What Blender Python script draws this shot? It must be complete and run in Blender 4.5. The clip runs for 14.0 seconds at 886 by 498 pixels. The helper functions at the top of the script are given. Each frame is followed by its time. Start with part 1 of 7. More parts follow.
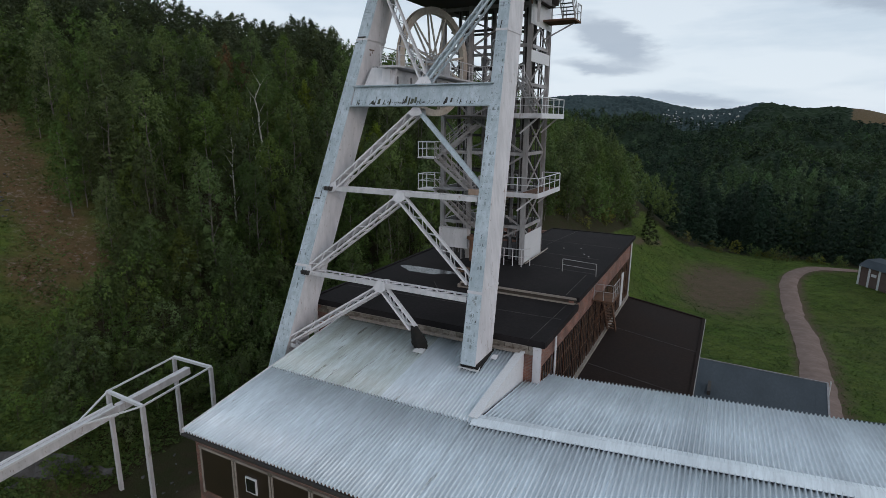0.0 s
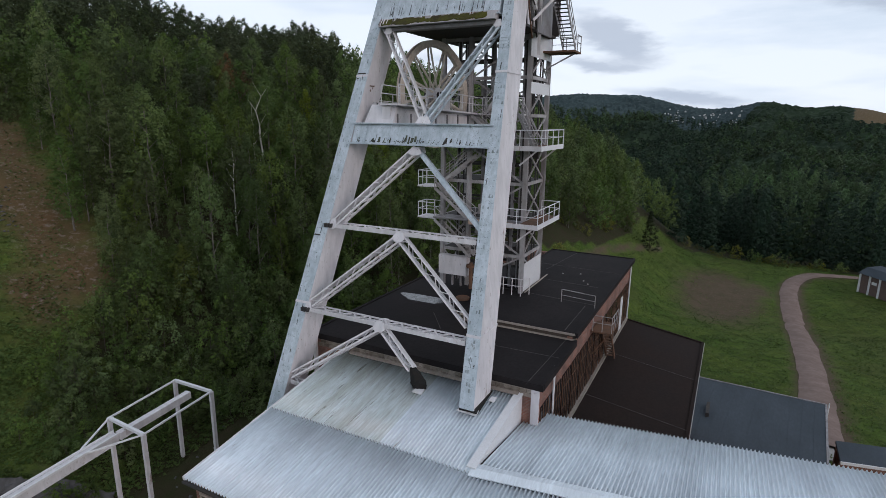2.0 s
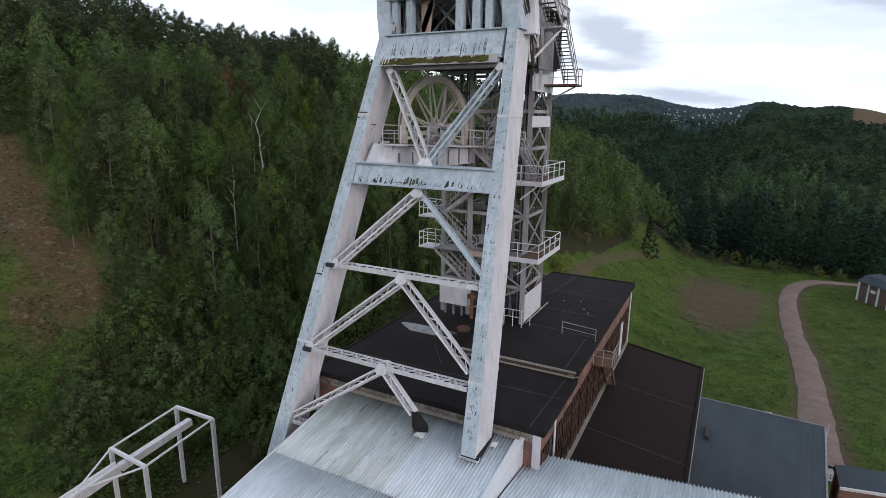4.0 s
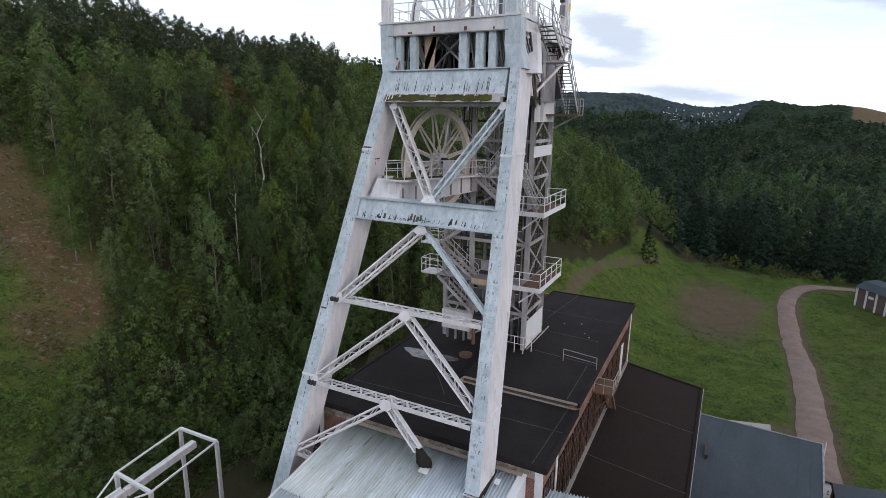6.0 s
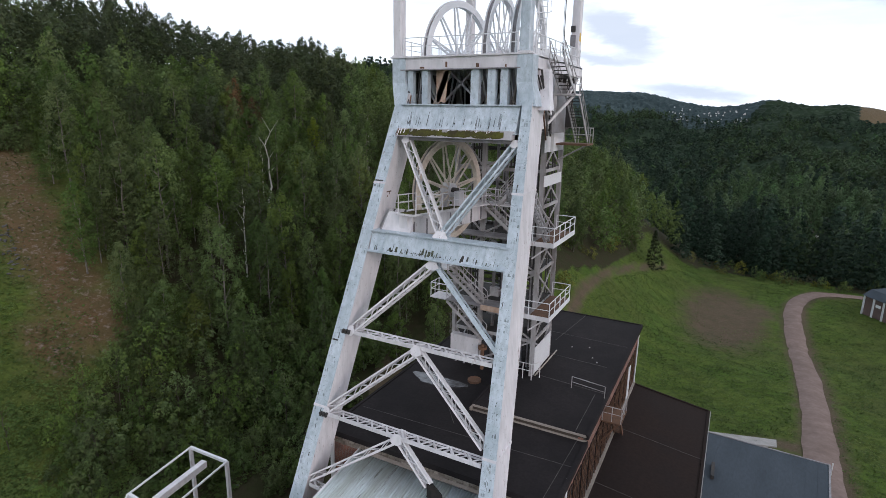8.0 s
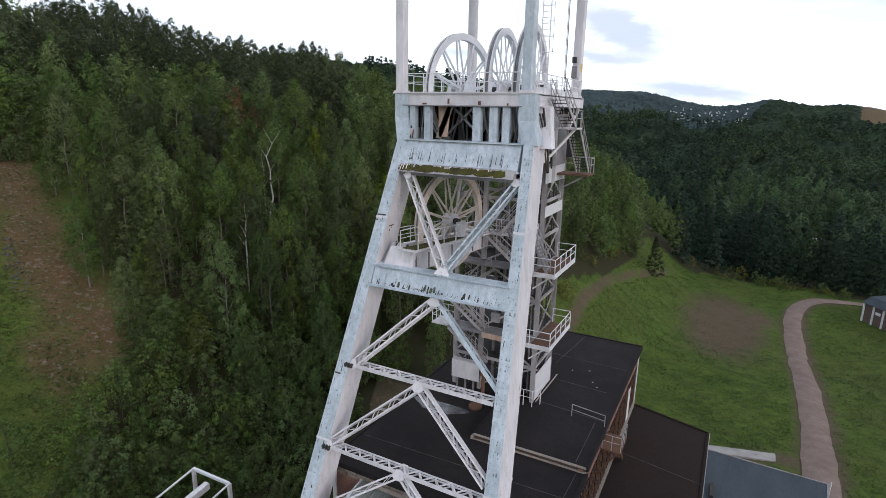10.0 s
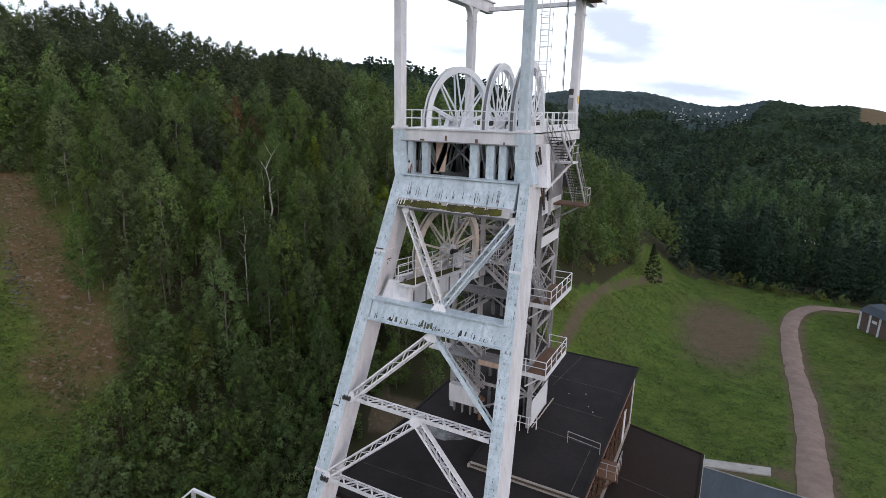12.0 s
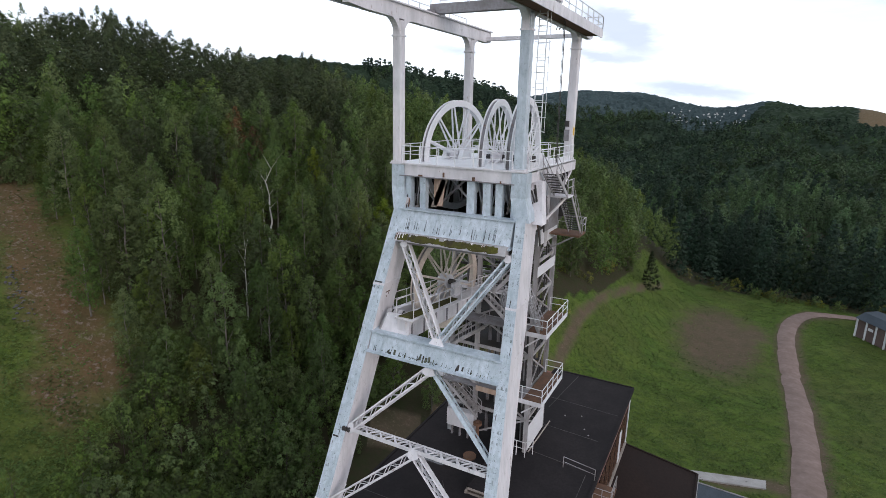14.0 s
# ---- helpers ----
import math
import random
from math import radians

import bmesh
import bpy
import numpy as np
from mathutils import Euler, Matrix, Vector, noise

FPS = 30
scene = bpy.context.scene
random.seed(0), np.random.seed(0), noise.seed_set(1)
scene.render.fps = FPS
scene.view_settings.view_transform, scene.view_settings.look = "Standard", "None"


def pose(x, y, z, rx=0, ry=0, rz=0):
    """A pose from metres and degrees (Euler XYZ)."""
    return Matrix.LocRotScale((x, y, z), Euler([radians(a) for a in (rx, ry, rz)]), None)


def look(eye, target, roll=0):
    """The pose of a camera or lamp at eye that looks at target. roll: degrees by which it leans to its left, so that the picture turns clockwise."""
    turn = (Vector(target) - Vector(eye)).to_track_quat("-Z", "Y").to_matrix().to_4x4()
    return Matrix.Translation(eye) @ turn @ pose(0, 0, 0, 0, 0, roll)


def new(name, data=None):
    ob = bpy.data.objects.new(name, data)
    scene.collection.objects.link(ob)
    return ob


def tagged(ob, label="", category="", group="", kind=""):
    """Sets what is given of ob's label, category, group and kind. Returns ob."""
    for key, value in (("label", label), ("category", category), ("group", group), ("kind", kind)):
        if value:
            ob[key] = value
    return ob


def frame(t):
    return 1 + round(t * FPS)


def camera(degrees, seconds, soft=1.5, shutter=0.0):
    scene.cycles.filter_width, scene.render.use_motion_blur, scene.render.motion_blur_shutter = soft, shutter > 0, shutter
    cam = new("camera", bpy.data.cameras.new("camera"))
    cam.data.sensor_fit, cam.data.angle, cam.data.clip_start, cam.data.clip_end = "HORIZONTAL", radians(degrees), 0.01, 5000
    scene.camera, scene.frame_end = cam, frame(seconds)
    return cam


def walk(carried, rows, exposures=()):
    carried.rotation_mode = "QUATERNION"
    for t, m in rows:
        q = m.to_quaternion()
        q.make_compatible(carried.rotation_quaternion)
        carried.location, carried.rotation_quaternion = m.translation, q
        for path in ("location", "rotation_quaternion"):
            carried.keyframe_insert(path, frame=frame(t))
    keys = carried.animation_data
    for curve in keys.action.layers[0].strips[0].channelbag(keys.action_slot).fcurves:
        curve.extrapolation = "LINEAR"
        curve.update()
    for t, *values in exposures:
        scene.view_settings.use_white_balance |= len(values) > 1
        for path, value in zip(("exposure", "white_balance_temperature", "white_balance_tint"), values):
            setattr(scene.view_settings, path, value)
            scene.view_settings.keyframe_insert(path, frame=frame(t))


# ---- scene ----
# The camera rises beside the headframe.
cam = camera(77.674, 14.0, soft=0.8)
PATH = [
    (0.0, -0.008, 0.014, 16.990, 27.499, -13.057, 0.450),
    (0.5, -0.033, 0.103, 17.524, 27.587, -13.113, 0.473),
    (1.0, -0.064, 0.210, 18.080, 27.586, -13.189, 0.519),
    (1.5, -0.092, 0.291, 18.636, 27.586, -13.258, 0.573),
    (2.0, -0.116, 0.364, 19.227, 27.590, -13.308, 0.596),
    (2.5, -0.164, 0.434, 19.842, 27.577, -13.357, 0.616),
    (3.0, -0.266, 0.563, 20.418, 27.537, -13.370, 0.616),
    (5.5, -0.698, 0.732, 23.185, 27.432, -13.655, 0.672),
    (6.0, -0.773, 0.704, 23.719, 27.392, -13.718, 0.685),
    (6.5, -0.873, 0.703, 24.253, 27.381, -13.781, 0.680),
    (7.0, -0.967, 0.703, 24.769, 27.435, -13.860, 0.752),
    (7.5, -1.091, 0.702, 25.273, 27.602, -13.910, 0.822),
    (8.0, -1.260, 0.730, 25.819, 27.837, -13.963, 0.890),
    (10.5, -1.499, 0.951, 28.549, 27.839, -14.211, 1.074),
    (11.0, -1.512, 1.005, 29.094, 27.809, -14.231, 1.155),
    (11.5, -1.486, 1.030, 29.630, 27.811, -14.254, 1.174),
    (12.0, -1.476, 1.046, 30.176, 27.787, -14.291, 1.172),
    (12.5, -1.469, 1.097, 30.704, 27.739, -14.310, 1.210),
    (13.0, -1.415, 1.061, 31.250, 27.747, -14.372, 1.221),
    (13.5, -1.389, 1.034, 31.830, 27.726, -14.333, 1.229),
    (14.0, -1.388, 0.984, 32.387, 27.696, -14.348, 1.230),
]


def heading(x, y, z, yaw, pitch, roll):
    ahead = Matrix.Rotation(radians(yaw), 4, "Z") @ Matrix.Rotation(radians(90 + pitch), 4, "X")
    return Matrix.Translation((x, y, z)) @ ahead @ Matrix.Rotation(radians(roll), 4, "Z")


walk(
    cam,
    [(t, heading(*row)) for t, *row in PATH],
    [(0.0, -0.61, 5900, 5), (1.5, -0.47, 5900, 8), (3.0, -0.26, 5960, 10), (6.5, -0.02, 5980, 10), (8.0, 0.04, 5980, 10), (11.0, 0.07, 5980, 10), (14.0, 0.10, 5980, 10)],
)

# ---- world and light: an overcast evening sky, brighter and warmer low in the east ----
SUN_EL, SUN_AZ = 16.0, 118.0  # elevation; degrees from +y towards +x
world = bpy.data.worlds.new("evening_sky")
scene.world = world
world.use_nodes = True
wn, wl = world.node_tree.nodes, world.node_tree.links
wn.clear()
sky = wn.new("ShaderNodeTexSky")
sky.sky_type, sky.sun_disc = "NISHITA", False
sky.sun_elevation, sky.sun_rotation = radians(SUN_EL), radians(SUN_AZ)
sky.dust_density, sky.ozone_density = 2.0, 1.0
wcoord = wn.new("ShaderNodeTexCoord")
wmap = wn.new("ShaderNodeMapping")
wmap.inputs["Scale"].default_value = (2.2, 2.2, 13.0)
wl.new(wcoord.outputs["Generated"], wmap.inputs["Vector"])
wnoise = wn.new("ShaderNodeTexNoise")
wnoise.inputs["Scale"].default_value, wnoise.inputs["Detail"].default_value = 1.3, 7.0
wnoise.inputs["Roughness"].default_value = 0.55
wl.new(wmap.outputs["Vector"], wnoise.inputs["Vector"])
wramp = wn.new("ShaderNodeValToRGB")
wramp.color_ramp.elements[0].position, wramp.color_ramp.elements[0].color = 0.34, (0.86, 0.91, 0.98, 1)
wramp.color_ramp.elements[1].position, wramp.color_ramp.elements[1].color = 0.52, (1.06, 1.07, 1.10, 1)
wl.new(wnoise.outputs["Fac"], wramp.inputs["Fac"])
wsky = wn.new("ShaderNodeVectorMath")
wsky.operation = "SCALE"
wsky.inputs["Scale"].default_value = 0.09
wl.new(sky.outputs["Color"], wsky.inputs[0])
wmix = wn.new("ShaderNodeMixRGB")
wmix.inputs["Fac"].default_value = 0.86
wl.new(wsky.outputs["Vector"], wmix.inputs["Color1"])
wl.new(wramp.outputs["Color"], wmix.inputs["Color2"])
wsep = wn.new("ShaderNodeSeparateXYZ")
wl.new(wcoord.outputs["Generated"], wsep.inputs[0])


def wmath(op, a, b=None):
    """One sum of the sky."""
    k = wn.new("ShaderNodeMath")
    k.operation = op
    for sock, v in zip(k.inputs, (a, b)):
        if isinstance(v, (int, float)):
            sock.default_value = v
        elif v is not None:
            wl.new(v, sock)
    return k.outputs[0]


# Long grey-blue evening clouds low in the north, by bearing and height in degrees
wplan = wn.new("ShaderNodeCombineXYZ")
wl.new(wmath("MULTIPLY", wmath("ARCTAN2", wsep.outputs["X"], wsep.outputs["Y"]), 57.3), wplan.inputs["X"])
wl.new(wmath("MULTIPLY", wmath("ARCSINE", wsep.outputs["Z"]), 57.3), wplan.inputs["Y"])
wstretch = wn.new("ShaderNodeMapping")
wstretch.inputs["Scale"].default_value = (0.16, 0.5, 1.0)
wl.new(wplan.outputs[0], wstretch.inputs["Vector"])
wcurl = wn.new("ShaderNodeTexNoise")
wcurl.inputs["Scale"].default_value, wcurl.inputs["Detail"].default_value, wcurl.inputs["Roughness"].default_value = 1.2, 6.0, 0.6
wl.new(wstretch.outputs["Vector"], wcurl.inputs["Vector"])
wbend = wn.new("ShaderNodeVectorMath")
wbend.operation = "MULTIPLY_ADD"
wbend.inputs[1].default_value = (6.0, 2.2, 0.0)
wl.new(wcurl.outputs["Color"], wbend.inputs[0])
wl.new(wplan.outputs[0], wbend.inputs[2])
wclouds = 0.0
for bearing, rise, long_half, high_half, tilt, dense in ((-11.2, 7.4, 6.6, 2.2, -23, 1.0), (-13.0, 5.2, 6.0, 0.9, -6, 0.75), (-4.5, 2.0, 7.5, 1.1, -6, 0.85), (8.5, 9.8, 7.0, 1.9, -10, 0.8), (-27.0, 5.7, 6.5, 1.1, -6, 0.5), (34.0, 8.0, 12.0, 2.4, 4, 0.8), (-75.0, 9.0, 14.0, 2.6, -3, 0.7)):
    wput = wn.new("ShaderNodeMapping")
    wput.vector_type = "TEXTURE"
    wput.inputs["Location"].default_value = (bearing + 3.0, rise + 1.1, 0.0)
    wput.inputs["Rotation"].default_value = (0, 0, radians(tilt))
    wput.inputs["Scale"].default_value = (long_half, high_half, 1.0)
    wl.new(wbend.outputs["Vector"], wput.inputs["Vector"])
    wball = wn.new("ShaderNodeTexGradient")
    wball.gradient_type = "SPHERICAL"
    wl.new(wput.outputs["Vector"], wball.inputs["Vector"])
    wclouds = wmath("ADD", wmath("MULTIPLY", wball.outputs["Fac"], dense), wclouds)
wsoft = wn.new("ShaderNodeMapRange")
wsoft.interpolation_type = "SMOOTHSTEP"
wsoft.inputs["From Min"].default_value, wsoft.inputs["From Max"].default_value = 0.05, 0.62
wsoft.inputs["To Max"].default_value = 0.72
wl.new(wclouds, wsoft.inputs["Value"])
wgrey = wn.new("ShaderNodeMixRGB")
wgrey.inputs["Color2"].default_value = (0.46, 0.50, 0.58, 1)
wl.new(wsoft.outputs["Result"], wgrey.inputs["Fac"])
wl.new(wmix.outputs["Color"], wgrey.inputs["Color1"])
wgrad = wn.new("ShaderNodeMapRange")
wgrad.inputs["From Min"].default_value, wgrad.inputs["From Max"].default_value = 0.0, 0.9
wgrad.inputs["To Min"].default_value, wgrad.inputs["To Max"].default_value = 1.32, 0.92
wl.new(wsep.outputs["Z"], wgrad.inputs["Value"])
wfin = wn.new("ShaderNodeVectorMath")
wfin.operation = "SCALE"
wl.new(wgrey.outputs["Color"], wfin.inputs[0])
wl.new(wgrad.outputs["Result"], wfin.inputs["Scale"])
wback = wn.new("ShaderNodeBackground")
wback.inputs["Strength"].default_value = 1.0
wl.new(wfin.outputs["Vector"], wback.inputs["Color"])
wout = wn.new("ShaderNodeOutputWorld")
wl.new(wback.outputs["Background"], wout.inputs["Surface"])

sun_data = bpy.data.lights.new("sun", "SUN")
sun_data.energy, sun_data.angle, sun_data.color = 0.95, radians(25), (1.0, 0.80, 0.72)
sun = new("sun", sun_data)
_d = Vector((math.sin(radians(SUN_AZ)) * math.cos(radians(SUN_EL)), math.cos(radians(SUN_AZ)) * math.cos(radians(SUN_EL)), math.sin(radians(SUN_EL))))
sun.matrix_world = look(_d * 300, (0, 0, 0))


# ---- materials ----
def material(name, base, rough=0.6, metal=0.0, second=None, scale=1.0, amount=0.5, fine=None, fine_scale=30.0, bump=0.0, bump_scale=40.0, stretch=(1, 1, 1), rust=0.0, rust_scale=3.0, rust_color=(0.16, 0.07, 0.03), hue=0.0, speck=None):
    """Base colour with broad blotches of a second colour, fine grain, relief and sparse rust or dirt."""
    m = bpy.data.materials.new(name)
    m.use_nodes = True
    n, l = m.node_tree.nodes, m.node_tree.links
    bsdf = n["Principled BSDF"]
    bsdf.inputs["Roughness"].default_value, bsdf.inputs["Metallic"].default_value = rough, metal
    bsdf.inputs["Specular IOR Level"].default_value = 0.5 if rough < 0.7 else 0.12
    co = n.new("ShaderNodeTexCoord")
    mp = n.new("ShaderNodeMapping")
    mp.inputs["Scale"].default_value = stretch
    l.new(co.outputs["Object"], mp.inputs["Vector"])

    def noise_node(sc, detail=5.0, rgh=0.6):
        t = n.new("ShaderNodeTexNoise")
        t.inputs["Scale"].default_value, t.inputs["Detail"].default_value, t.inputs["Roughness"].default_value = sc, detail, rgh
        l.new(mp.outputs["Vector"], t.inputs["Vector"])
        return t

    def ramp(src, lo, hi):
        r = n.new("ShaderNodeMapRange")
        r.inputs["From Min"].default_value, r.inputs["From Max"].default_value = lo, hi
        l.new(src, r.inputs["Value"])
        return r.outputs["Result"]

    def mix(fac, a, b, mode="MIX"):
        x = n.new("ShaderNodeMixRGB")
        x.blend_type = mode
        for sock, v in zip((x.inputs["Fac"], x.inputs["Color1"], x.inputs["Color2"]), (fac, a, b)):
            if isinstance(v, (float, int)):
                sock.default_value = v
            elif isinstance(v, tuple):
                sock.default_value = (*v, 1)
            else:
                l.new(v, sock)
        return x.outputs["Color"]

    second = second or tuple(c * 0.7 for c in base)
    broad = noise_node(scale)
    mul = n.new("ShaderNodeMath")
    mul.operation = "MULTIPLY"
    mul.inputs[1].default_value = amount
    l.new(ramp(broad.outputs["Fac"], 0.38, 0.66), mul.inputs[0])
    colour = mix(mul.outputs["Value"], base, second)
    if fine:
        g = noise_node(fine_scale, 3.0)
        colour = mix(ramp(g.outputs["Fac"], 0.35, 0.72), colour, mix(0.5, colour, fine))
    if rust:
        g = noise_node(rust_scale, 9.0, 0.72)
        mm = n.new("ShaderNodeMath")
        mm.operation = "MULTIPLY"
        mm.inputs[1].default_value = 0.9
        l.new(ramp(g.outputs["Fac"], 0.72 - 0.14 * rust, 0.80 - 0.14 * rust), mm.inputs[0])
        colour = mix(mm.outputs["Value"], colour, rust_color)
    if speck:
        # small crisp scabs where the paint has come off
        tone_to, sc, lo = speck
        g, patchy = noise_node(sc, 2.0, 0.5), noise_node(sc * 0.12, 2.0, 0.5)
        mm = n.new("ShaderNodeMath")
        mm.operation = "MULTIPLY"
        l.new(ramp(g.outputs["Fac"], lo, lo + 0.05), mm.inputs[0])
        l.new(ramp(patchy.outputs["Fac"], 0.38, 0.6), mm.inputs[1])
        colour = mix(mm.outputs["Value"], colour, tone_to)
    if hue:
        info = n.new("ShaderNodeObjectInfo")
        hs = n.new("ShaderNodeHueSaturation")
        l.new(colour, hs.inputs["Color"])
        r = n.new("ShaderNodeMapRange")
        r.inputs["To Min"].default_value, r.inputs["To Max"].default_value = 1 - hue, 1 + hue
        l.new(info.outputs["Random"], r.inputs["Value"])
        l.new(r.outputs["Result"], hs.inputs["Value"])
        colour = hs.outputs["Color"]
    l.new(colour, bsdf.inputs["Base Color"])
    rr = n.new("ShaderNodeMapRange")
    rr.inputs["To Min"].default_value, rr.inputs["To Max"].default_value = max(0.05, rough - 0.12), min(1, rough + 0.12)
    l.new(broad.outputs["Fac"], rr.inputs["Value"])
    l.new(rr.outputs["Result"], bsdf.inputs["Roughness"])
    if bump:
        b = n.new("ShaderNodeBump")
        b.inputs["Strength"].default_value, b.inputs["Distance"].default_value = bump, 0.03
        g = noise_node(bump_scale, 4.0)
        l.new(g.outputs["Fac"], b.inputs["Height"])
        l.new(b.outputs["Normal"], bsdf.inputs["Normal"])
    return m


PAINT = material("weathered_white_paint", (0.70, 0.68, 0.705), 0.5, second=(0.49, 0.475, 0.50), scale=0.5, amount=0.7, fine=(0.40, 0.40, 0.41), fine_scale=3.0, bump=0.12, bump_scale=10, stretch=(1, 1, 0.3), rust=0.72, rust_scale=1.6, rust_color=(0.19, 0.115, 0.08), speck=((0.25, 0.20, 0.18), 14.0, 0.67))
# White paint for front faces: stains, plus the sky's blue cast in the colour
PAINT_SKYLIT = material("stained_skylit_paint", (0.54, 0.60, 0.665), 0.5, second=(0.36, 0.42, 0.475), scale=0.8, amount=0.85, fine=(0.20, 0.26, 0.28), fine_scale=4.5, bump=0.2, bump_scale=10, stretch=(1, 1, 0.5), rust=0.72, rust_scale=1.9, rust_color=(0.10, 0.09, 0.075), speck=((0.25, 0.29, 0.295), 26.0, 0.60))
PAINT_CLEAN = material("fresh_white_paint", (0.70, 0.71, 0.74), 0.45, second=(0.60, 0.61, 0.63), scale=0.8, amount=0.4, fine=(0.5, 0.5, 0.5), fine_scale=14, rust=0.12, rust_scale=3.0)
PAINT_GREY = material("grey_steel_paint", (0.24, 0.24, 0.26), 0.5, second=(0.13, 0.12, 0.12), scale=0.9, amount=0.8, fine=(0.11, 0.09, 0.08), fine_scale=6, rust=0.7, rust_scale=2.2)
# White paint greyed to hold the shade inside the tower; rust blotches besides
PAINT_TOWER = material("shaded_rusty_white_paint", (0.44, 0.435, 0.45), 0.55, second=(0.20, 0.185, 0.18), scale=0.6, amount=0.9, fine=(0.2, 0.18, 0.17), fine_scale=4, stretch=(1, 1, 0.4), rust=0.85, rust_scale=1.8, rust_color=(0.15, 0.085, 0.055))
RUSTY = material("rusted_steel", (0.13, 0.075, 0.05), 0.8, second=(0.06, 0.05, 0.045), scale=2.0, amount=0.7, fine=(0.22, 0.12, 0.07), fine_scale=20, bump=0.3)
CREAM = material("cream_paint", (0.62, 0.57, 0.50), 0.5, second=(0.44, 0.37, 0.31), scale=0.8, amount=0.7, fine=(0.32, 0.25, 0.2), fine_scale=5, rust=0.5, rust_scale=2.0)
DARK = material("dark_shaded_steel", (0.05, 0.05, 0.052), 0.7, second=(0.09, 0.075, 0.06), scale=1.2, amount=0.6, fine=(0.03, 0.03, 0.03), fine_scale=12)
STAIN = material("blue_grey_stain", (0.38, 0.435, 0.47), 0.7, second=(0.13, 0.15, 0.15), scale=1.5, amount=0.9)
BLOCK = material("pale_dirty_block", (0.30, 0.27, 0.235), 0.9, second=(0.15, 0.125, 0.10), scale=1.2, amount=0.9, fine=(0.10, 0.08, 0.07), fine_scale=9, bump=0.4, hue=0.25)
SMOKED = material("smoked_window", (0.022, 0.014, 0.011), 0.35, second=(0.04, 0.026, 0.02), scale=0.8, amount=0.8)
GRIME = material("green_grime", (0.12, 0.135, 0.10), 0.9, second=(0.05, 0.055, 0.04), scale=3.0, amount=0.9, fine=(0.03, 0.03, 0.025), fine_scale=12, bump=0.3)
PEACH = material("rust_tinted_paint", (0.47, 0.36, 0.29), 0.6, second=(0.30, 0.17, 0.10), scale=1.2, amount=0.8, fine=(0.3, 0.2, 0.14), fine_scale=6, stretch=(1, 1, 0.3), rust=0.5, rust_scale=2.0)
GROOVE = material("black_groove_lining", (0.02, 0.02, 0.02), 0.8, second=(0.04, 0.035, 0.03), scale=3.0)
MOSS = material("moss", (0.085, 0.085, 0.018), 0.95, second=(0.05, 0.042, 0.025), scale=1.3, amount=1.0, fine=(0.03, 0.03, 0.014), fine_scale=9, bump=0.7, bump_scale=18)
SHEET = material("corrugated_sheet", (0.76, 0.83, 0.89), 0.38, metal=0.22, second=(0.54, 0.59, 0.64), scale=0.3, amount=0.7, fine=(0.44, 0.48, 0.52), fine_scale=4, stretch=(2.5, 0.25, 1), rust=0.5, rust_scale=1.2, rust_color=(0.26, 0.26, 0.24), hue=0.05)
SHEET_OLD = material("stained_corrugated_sheet", (0.68, 0.75, 0.78), 0.38, metal=0.22, second=(0.46, 0.50, 0.47), scale=0.4, amount=0.8, fine=(0.32, 0.33, 0.31), fine_scale=4, stretch=(4.5, 0.25, 1), rust=0.92, rust_scale=1.1, rust_color=(0.17, 0.17, 0.14), hue=0.05)
FELT = material("black_roofing_felt", (0.017, 0.015, 0.016), 0.95, second=(0.030, 0.026, 0.027), scale=0.35, amount=0.8, fine=(0.01, 0.009, 0.009), fine_scale=6, bump=0.2, bump_scale=25)
FELT_BROWN = material("brown_roofing_felt", (0.021, 0.015, 0.0135), 0.95, second=(0.027, 0.018, 0.015), scale=0.3, amount=0.8, fine=(0.011, 0.008, 0.007), fine_scale=5, bump=0.2, bump_scale=25)
FELT_GREY = material("blue_grey_roof_sheet", (0.060, 0.074, 0.090), 0.8, second=(0.045, 0.056, 0.068), scale=0.4, amount=0.7, fine=(0.04, 0.047, 0.054), fine_scale=6, stretch=(1, 0.3, 1), hue=0.02)
SEAM = material("lap_of_roofing_felt", (0.11, 0.10, 0.095), 0.85, second=(0.04, 0.04, 0.04), scale=1.5, amount=0.9, fine=(0.05, 0.05, 0.05), fine_scale=8)
TRIM = material("pale_beige_boards", (0.36, 0.325, 0.29), 0.7, second=(0.22, 0.195, 0.175), scale=0.8, amount=0.8, fine=(0.2, 0.16, 0.13), fine_scale=9, stretch=(0.4, 0.4, 2), rust=0.4, rust_scale=3)
CONCRETE = material("old_concrete", (0.36, 0.35, 0.34), 0.9, second=(0.24, 0.23, 0.22), scale=0.7, amount=0.7, fine=(0.22, 0.21, 0.2), fine_scale=12, bump=0.3)
GRAVEL = material("pinkish_gravel", (0.225, 0.168, 0.150), 0.95, second=(0.155, 0.115, 0.096), scale=0.35, amount=0.8, fine=(0.12, 0.09, 0.078), fine_scale=1.6, bump=0.5, bump_scale=6)
ROCK = material("grey_rock", (0.105, 0.103, 0.107), 0.9, second=(0.045, 0.042, 0.04), scale=0.9, amount=0.8, fine=(0.06, 0.06, 0.055), fine_scale=5, bump=0.6, bump_scale=5)
YELLOW = material("yellow_warning_plate", (0.65, 0.42, 0.03), 0.5)
GLASS = material("dark_window_glass", (0.012, 0.013, 0.015), 0.12, second=(0.02, 0.02, 0.02), scale=0.5)
BARK_WHITE = material("white_birch_bark", (0.52, 0.50, 0.46), 0.85, second=(0.16, 0.15, 0.13), scale=2.2, amount=0.6)
BARK = material("birch_bark", (0.20, 0.185, 0.165), 0.85, second=(0.06, 0.055, 0.05), scale=2.2, amount=0.9, fine=(0.08, 0.07, 0.06), fine_scale=7, stretch=(1, 1, 0.4))
